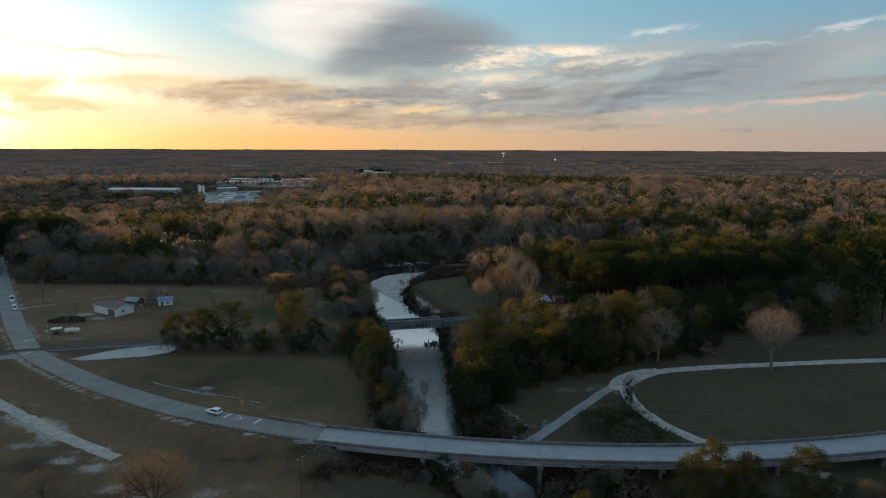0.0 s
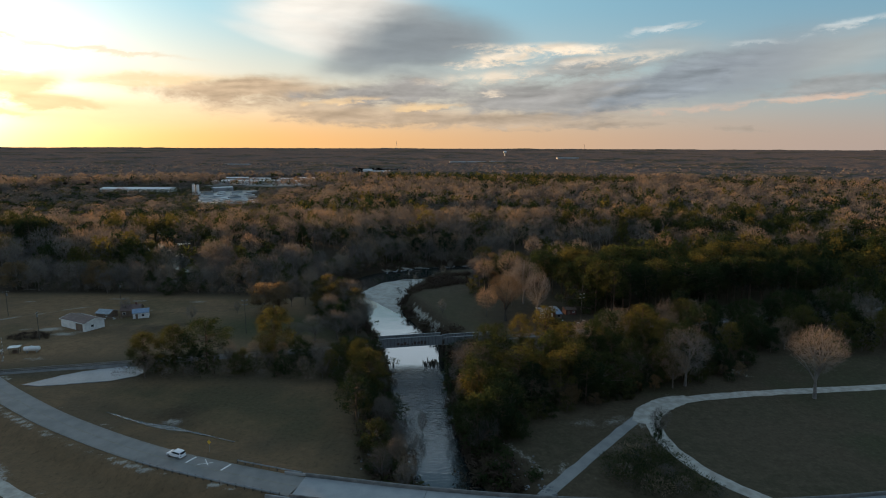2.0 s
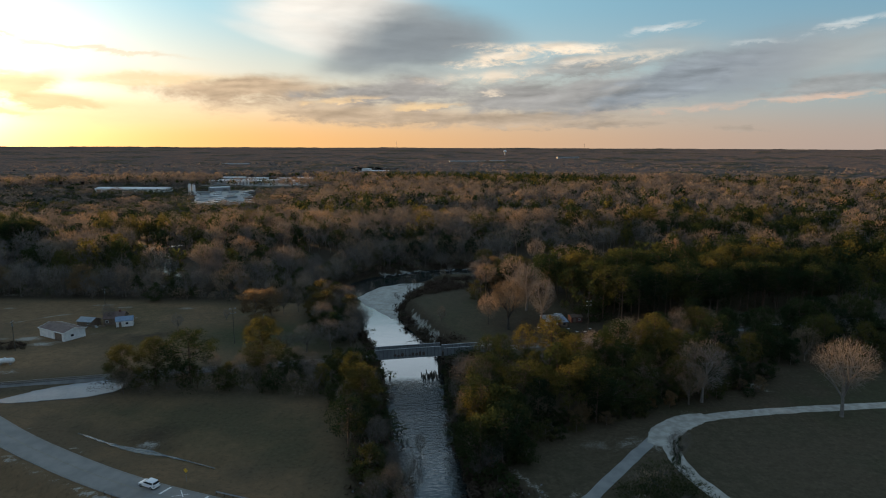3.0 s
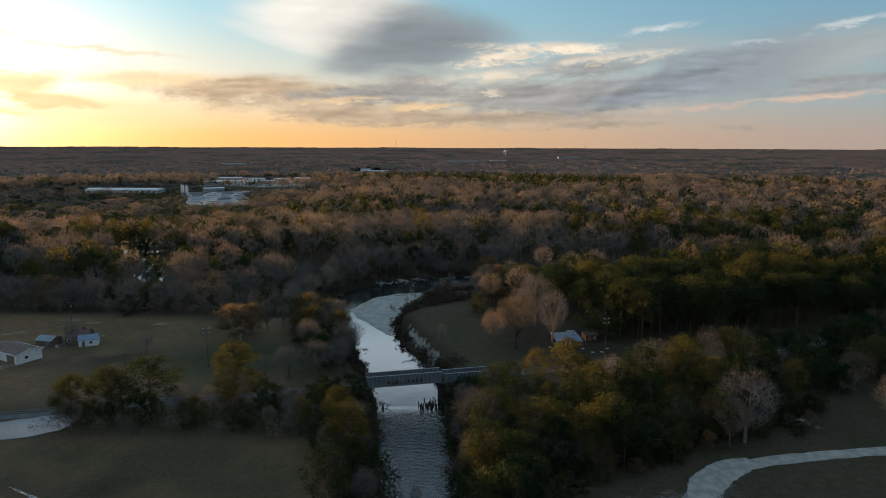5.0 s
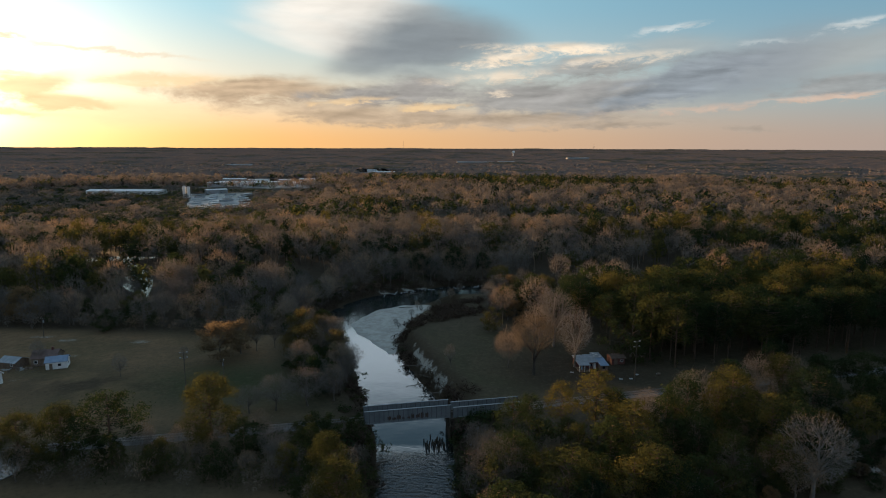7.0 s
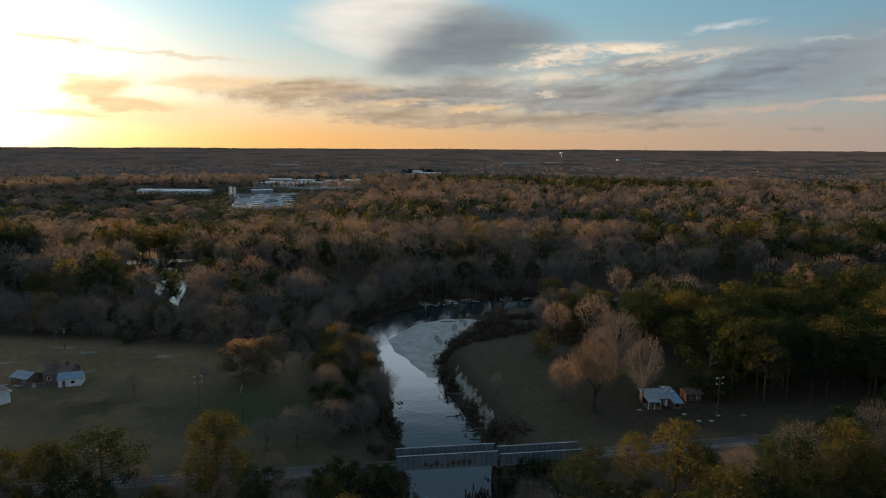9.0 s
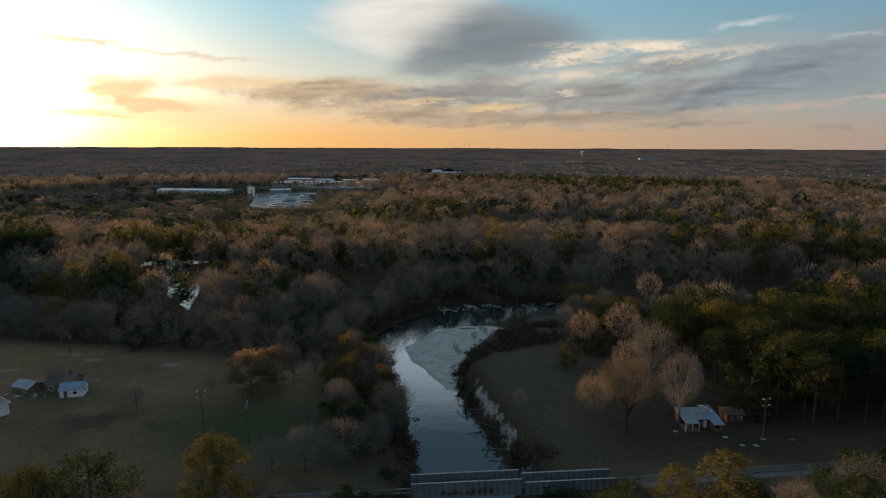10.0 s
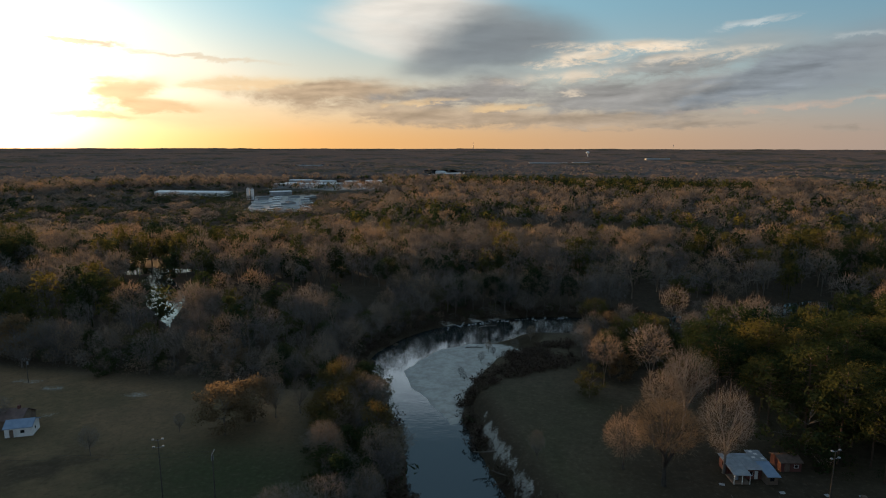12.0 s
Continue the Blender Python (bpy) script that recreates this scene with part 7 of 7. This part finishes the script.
# ---- vehicles ----
def car(x, y, z, turn, length=4.6, height=1.65, van=False, label="white car on the road"):
    c = thing("car", label, "car", pose(x, y, z, 0, 0, turn), "vehicles")
    w, l = 0.9, length / 2
    bm = bmesh.new()
    body = [(-l, 0.45), (-l * 0.98, 0.85), (-l * 0.90, 1.0), (l * 0.45, 0.98), (l * 0.92, 0.82), (l, 0.6), (l, 0.35), (-l, 0.35)]
    poly(bm, [[(px_ * k, v, pz) for px_, pz in body] for v, k in ((-w, 0.97), (-w * 0.9, 1.0), (w * 0.9, 1.0), (w, 0.97))])
    bmesh.ops.bevel(bm, geom=list(bm.edges), offset=0.05, segments=2, affect="EDGES")
    shell = part("body", bm, M_CAR, c)
    h = height
    cab = [(-l * 0.92, 0.98), (-l * (0.90 if van else 0.80), h - 0.06), (-l * 0.6, h), (l * 0.05, h - 0.02), (l * 0.48, 0.96)]
    bm = poly(bmesh.new(), [[(u, v, zz) for u, zz in cab] for v in (-w * 0.84, w * 0.84)])
    bmesh.ops.bevel(bm, geom=list(bm.edges), offset=0.06, segments=2, affect="EDGES")
    part("cabin", bm, M_CAR, c)
    for s in (-1, 1):
        part("side_window", poly(bmesh.new(), [[(-l * 0.78, s * v, 1.06), (-l * 0.74, s * v, h - 0.16), (l * 0.02, s * v, h - 0.16), (l * 0.34, s * v, 1.06)] for v in (w * 0.80, w * 0.852)]), M_GLASS, c)
        part("headlight", boxes((l * 0.93, l * 0.985, s * 0.62 - 0.18, s * 0.62 + 0.18, 0.62, 0.76), bevel=0.03), M_TIN, shell)
        part("tail_light", boxes((-l * 1.0, -l * 0.955, s * 0.72 - 0.1, s * 0.72 + 0.1, 0.72, 0.92), bevel=0.02), M_RED, shell)
        for u in (-l * 0.62, l * 0.62):
            wheel = part("wheel", tube(bmesh.new(), (u, s * (w - 0.16), 0.34), (u, s * (w + 0.03), 0.34), 0.34, sides=18), M_TYRE, c)
            part("rim", tube(bmesh.new(), (u, s * (w - 0.1), 0.34), (u, s * (w + 0.045), 0.34), 0.2, sides=12), M_TIN, wheel)
    g = bmesh.new()
    poly(g, [[(l * 0.11, v, h - 0.07), (l * 0.45, v, 1.03), (l * 0.47, v, 1.045), (l * 0.13, v, h - 0.045)] for v in (-w * 0.72, w * 0.72)])
    part("windscreen", g, M_GLASS, c)
    part("rear_window", poly(bmesh.new(), [[(-l * 0.90, v, 1.1), (-l * (0.88 if van else 0.815), v, h - 0.18), (-l * 0.93, v, h - 0.18), (-l * 0.935, v, 1.1)] for v in (-w * 0.7, w * 0.7)]), M_GLASS, c)
    return c


def on_road(x, off, turn=0):
    m = road_at(x)
    p = m @ Vector((0, off, 0.01))
    return p.x, p.y, p.z, math.degrees(m.to_euler().z) + turn


car(*on_road(-60.5, 1.7, 180), label="white hatchback driving on the curving road")
car(*on_road(-189.5, 1.7, 0), height=1.8, van=True, label="white van waiting before the rail crossing")
car(*on_road(-201.0, 1.7, 0), length=5.2, height=2.3, van=True, label="tall white van waiting in the road")


def gas_tank(x, y, turn):
    t = thing("gas_tank", "white horizontal gas tank beside the rail crossing", "tank", pose(x, y, level(x, y), 0, 0, turn))
    ends = ((-2.75, 0.1), (-2.65, 0.45), (-2.4, 0.72), (-2.1, 0.85), (2.1, 0.85), (2.4, 0.72), (2.65, 0.45), (2.75, 0.1))
    part("tank_body", poly(bmesh.new(), [[(u, r * math.cos(a), 1.35 + r * math.sin(a)) for a in np.arange(14) * 2 * math.pi / 14] for u, r in ends]), M_WHITE, t)
    for u in (-1.5, 1.5):
        part("saddle", boxes((u - 0.15, u + 0.15, -0.6, 0.6, -0.2, 0.75), bevel=0.03), M_CONCRETE, t)
    part("valve_dome", tube(bmesh.new(), (0, 0, 2.15), (0, 0, 2.45), 0.25, 0.2, 10), M_WHITE, t)


def shelter(x, y, turn):
    s = thing("shelter", "small open shelter with a white roof by the crossing", "shelter", pose(x, y, level(x, y), 0, 0, turn))
    for u in (-1.4, 1.4):
        for v in (-1.0, 1.0):
            part("post", boxes((u - 0.07, u + 0.07, v - 0.07, v + 0.07, -0.2, 2.3)), M_POLE, s)
    part("roof", boxes((-1.8, 1.8, -1.4, 1.4, 2.3, 2.45), bevel=0.04), M_WHITE, s)
    part("cabinet", boxes((-0.6, 0.7, -0.4, 0.4, -0.1, 1.3), bevel=0.04), M_RUST, s)


gas_tank(-142.2, 216.5, 12)
shelter(-147.5, 215.5, 20)



# ---- stones, logs and snags by the water ----
def make_stones():
    rnd = random.Random(41)
    shapes = []
    for k in range(4):
        bm = bmesh.new()
        bmesh.ops.create_icosphere(bm, subdivisions=1, radius=0.5)
        for v in bm.verts:
            v.co *= 1 + 0.35 * noise.noise(v.co * 2.2 + Vector((k * 5, 0, 0)))
            v.co.z *= 0.7
        me = bpy.data.meshes.new("stone")
        bm.to_mesh(me)
        bm.free()
        me.materials.append(M_STONE)
        shapes.append(me)
    pale = []
    for me in shapes:
        light = me.copy()
        light.materials[0] = M_CONCRETE
        pale.append(light)
    spots = [(rnd.gauss(-26.0, 1.7), rnd.gauss(125.2, 1.2), rnd.uniform(0.25, 0.5)) for _ in range(110)] + [(rnd.gauss(-13, 2.0), rnd.gauss(147, 2.0), rnd.uniform(0.3, 0.8)) for _ in range(40)]
    spots += [(rnd.uniform(19, 26), rnd.uniform(130, 137), rnd.uniform(0.3, 0.8)) for _ in range(40)]
    spots += [(rnd.uniform(6.5, 15), rnd.uniform(205, 222), rnd.uniform(0.3, 0.9)) for _ in range(30)]
    for _ in range(75):
        x = rnd.uniform(-34, 20)
        spots.append((x, float(np.interp(x, [-44, -31, -15, 18], [370, 385, 394, 404])) + rnd.gauss(0.5, 1.4), rnd.uniform(0.4, 1.2)))
    spots += [(rnd.uniform(14, 24), rnd.uniform(136, 150), rnd.uniform(0.3, 0.7)) for _ in range(35)]
    for x, y, s in spots:
        ob = tagged(new("stone", (pale if y > 370 else shapes)[rnd.randrange(4)]), "pale rough riprap stone on the river bank", "stone", "bank stones")
        ob.matrix_basis = pose(x, y, max(level(x, y), WATER - 0.1) + s * 0.12, 0, 0, rnd.uniform(0, 360)) @ Matrix.Diagonal((s * rnd.uniform(0.8, 1.5), s, s * 0.8, 1))


make_stones()


def log(x, y, length, turn, tilt, label):
    rnd = random.Random(int(x * 31 + y))
    bm = bmesh.new()
    rings = []
    for i in range(8):
        t = i / 7
        r = 0.22 * (1 - 0.6 * t)
        rings.append([(length * t, 0.25 * math.sin(t * 4) + r * math.cos(a), 0.1 * math.sin(t * 6) + r * math.sin(a)) for a in np.arange(7) * 2 * math.pi / 7])
    poly(bm, rings)
    ob = thing("driftwood_log", label, "log", pose(x, y, max(level(x, y), WATER) + 0.15, 0, -tilt, turn), "driftwood")
    part("stem", bm, M_BARK, ob)
    for k in range(4):
        t = rnd.uniform(0.4, 0.95)
        part("branch", tube(bmesh.new(), (length * t, 0, 0), (length * t + rnd.uniform(0.3, 1.2), rnd.uniform(-1.3, 1.3), rnd.uniform(0.2, 1.3)), 0.07, 0.02, 5), M_BARK, ob)


for row in ((-23, 356, 7, 10, 2), (-18, 322, 4, 60, 8), (-8, 273, 6, 200, 6), (-4, 262, 5, 170, 10), (-17, 213, 5, 30, 2), (8, 190, 9, 110, 16), (7, 182, 7, 130, 12), (-2, 254, 4, 190, 4), (-20, 385, 8, 20, 3)):
    log(*row, "bleached driftwood log stranded at the river's edge")
for x, y, h in ((-14, 352, 5), (-12, 348, 4), (-22, 326, 4), (-20.5, 323, 3.5), (-16, 340, 4.5), (2, 360, 7), (6, 362, 6), (-4, 356, 5)):
    plant("b", x, y, h, 0.9)


# ---- far town, yard and masts ----
def long_block(x, y, turn, length, width, height, wall, roof, label, bays=8):
    b = thing("warehouse", label, "building", at(x, y, turn), "far buildings")
    bm = boxes((-length / 2, length / 2, -width / 2, width / 2, -2, height))
    w = part("wall", bm, wall, b)
    bm = poly(bmesh.new(), [[(u, -width / 2 - 0.4, height), (u, 0, height + width * 0.06), (u, width / 2 + 0.4, height), (u, 0, height + 0.002)] for u in (-length / 2 - 0.4, length / 2 + 0.4)])
    part("roof", bm, roof, b)
    for i in range(bays):
        u = -length / 2 + length * (i + 0.5) / bays
        part("loading_door", boxes((u - length / bays * 0.22, u + length / bays * 0.22, -width / 2 - 0.08, -width / 2 - 0.003, 0, height * 0.6)), M_TIN if i % 3 else M_CONCRETE, w)
    return b


long_block(-478, 958, 0, 108, 26, 5.0, M_WHITE, M_WHITE, "long low white warehouse at the edge of the woods", 12)
rnd = random.Random(77)
for i in range(24):
    row, y = i // 4, 782 + (i // 4) * 30 + rnd.uniform(-6, 6)
    x = (-0.418 + 0.026 * (i % 4) + rnd.uniform(-0.004, 0.004)) * (y - 66)
    long_block(x, y, 62 + rnd.uniform(-6, 6), rnd.uniform(10, 20), rnd.uniform(3, 5), rnd.uniform(1.2, 2.8), (M_WHITE, M_TIN, M_CONCRETE)[i % 3], (M_CONCRETE, M_WHITE)[i % 2], "pale timber stacks and open sheds in the yard", 4)
long_block(-352, 975, 35, 30, 16, 5.5, M_TIN, M_WHITE, "pale timber stacks and open sheds in the yard", 4)
for i in range(12):
    x, y = -415 + (i % 4) * 46 + rnd.uniform(-12, 12), 1130 + (i // 4) * 45 + rnd.uniform(-8, 8)
    long_block(x, y, rnd.uniform(-12, 12), rnd.uniform(24, 46), rnd.uniform(14, 22), rnd.uniform(5, 9), M_WHITE if i % 2 else M_CONCRETE, M_WHITE, "pale commercial building in the far town", 5)
for x, y, l, h in ((-195, 1475, 30, 9), (-165, 1500, 26, 11), (-150, 1560, 34, 9), (-190, 1560, 22, 13), (60, 2260, 60, 10), (130, 2290, 70, 9), (215, 2330, 60, 10), (560, 2790, 60, 12), (620, 2830, 40, 11), (-640, 1900, 80, 9), (-420, 1420, 40, 9)):
    long_block(x, y, rnd.uniform(-10, 10), l, 20, h + 7 * (y > 1700), M_CONCRETE if y > 1700 else M_WHITE, M_CONCRETE if y > 1700 else M_WHITE, "pale building in the far town", 6)


def silo(x, y, r, h):
    s = thing("silo", "pale concrete silo rising over the yard", "silo", at(x, y), "yard silos")
    part("barrel", tube(bmesh.new(), (0, 0, -1), (0, 0, h), r, sides=20), M_WHITE, s)
    part("cap", tube(bmesh.new(), (0, 0, h), (0, 0, h + 1.4), r * 1.03, 0.5, 20), M_TIN, s)


def yard(ring):
    """Packed pale gravel under the yard."""
    p = np.array([(x, y) for x, y in ring])
    mid = np.vstack([p, p.mean(0), (p + p.mean(0)) / 2])
    z = float(ground_height(mid[:, 0], mid[:, 1]).mean()) + 0.3
    line = smooth_line([*ring, ring[0]], 9.0)[:-1]
    bm = poly(bmesh.new(), [[(x, y, h) for x, y in line] for h in (z - 4.0, z)])
    tagged(part("pavement", bm, M_YARD), "pale packed gravel of the far yard", "pavement", kind="structure")


yard([(-384, 960), (-345, 870), (-306, 778), (-242, 778), (-268, 870), (-300, 960)])
silo(-369, 905, 2.2, 15)
silo(-363.5, 906, 2.2, 14)


def mast(x, y, base, height):
    m = thing("radio_mast", "slender lattice radio mast on the horizon", "mast", pose(x, y, base))
    for a in range(3):
        q = (math.cos(a * 2.094) * 2.2, math.sin(a * 2.094) * 2.2)
        part("leg", tube(bmesh.new(), (q[0], q[1], 0), (q[0] * 0.5, q[1] * 0.5, height), 0.5, 0.35, 5), M_STEEL, m)
    for i in range(6):
        z = height * (i + 0.5) / 6
        part("platform", tube(bmesh.new(), (0, 0, z), (0, 0, z + 2.2), 2.4, 2.1, 9), M_RED if i % 2 else M_WHITE, m)


mast(-345, 4600, 45, 68)
mast(1085, 4600, 50, 45)


def water_tower(x, y, z, h):
    w = thing("water_tower", "white spheroid water tower over the woods", "water tower", pose(x, y, z))
    part("stem", tube(bmesh.new(), (0, 0, 0), (0, 0, h), 3.0, 2.4, 14), M_WHITE, w)
    bm = bmesh.new()
    bmesh.ops.create_uvsphere(bm, u_segments=20, v_segments=12, radius=9.0, matrix=Matrix.Translation((0, 0, h + 5)) @ Matrix.Diagonal((1, 1, 0.75, 1)))
    part("tank", bm, M_WHITE, w)


water_tower(345, 3300, 12, 30)
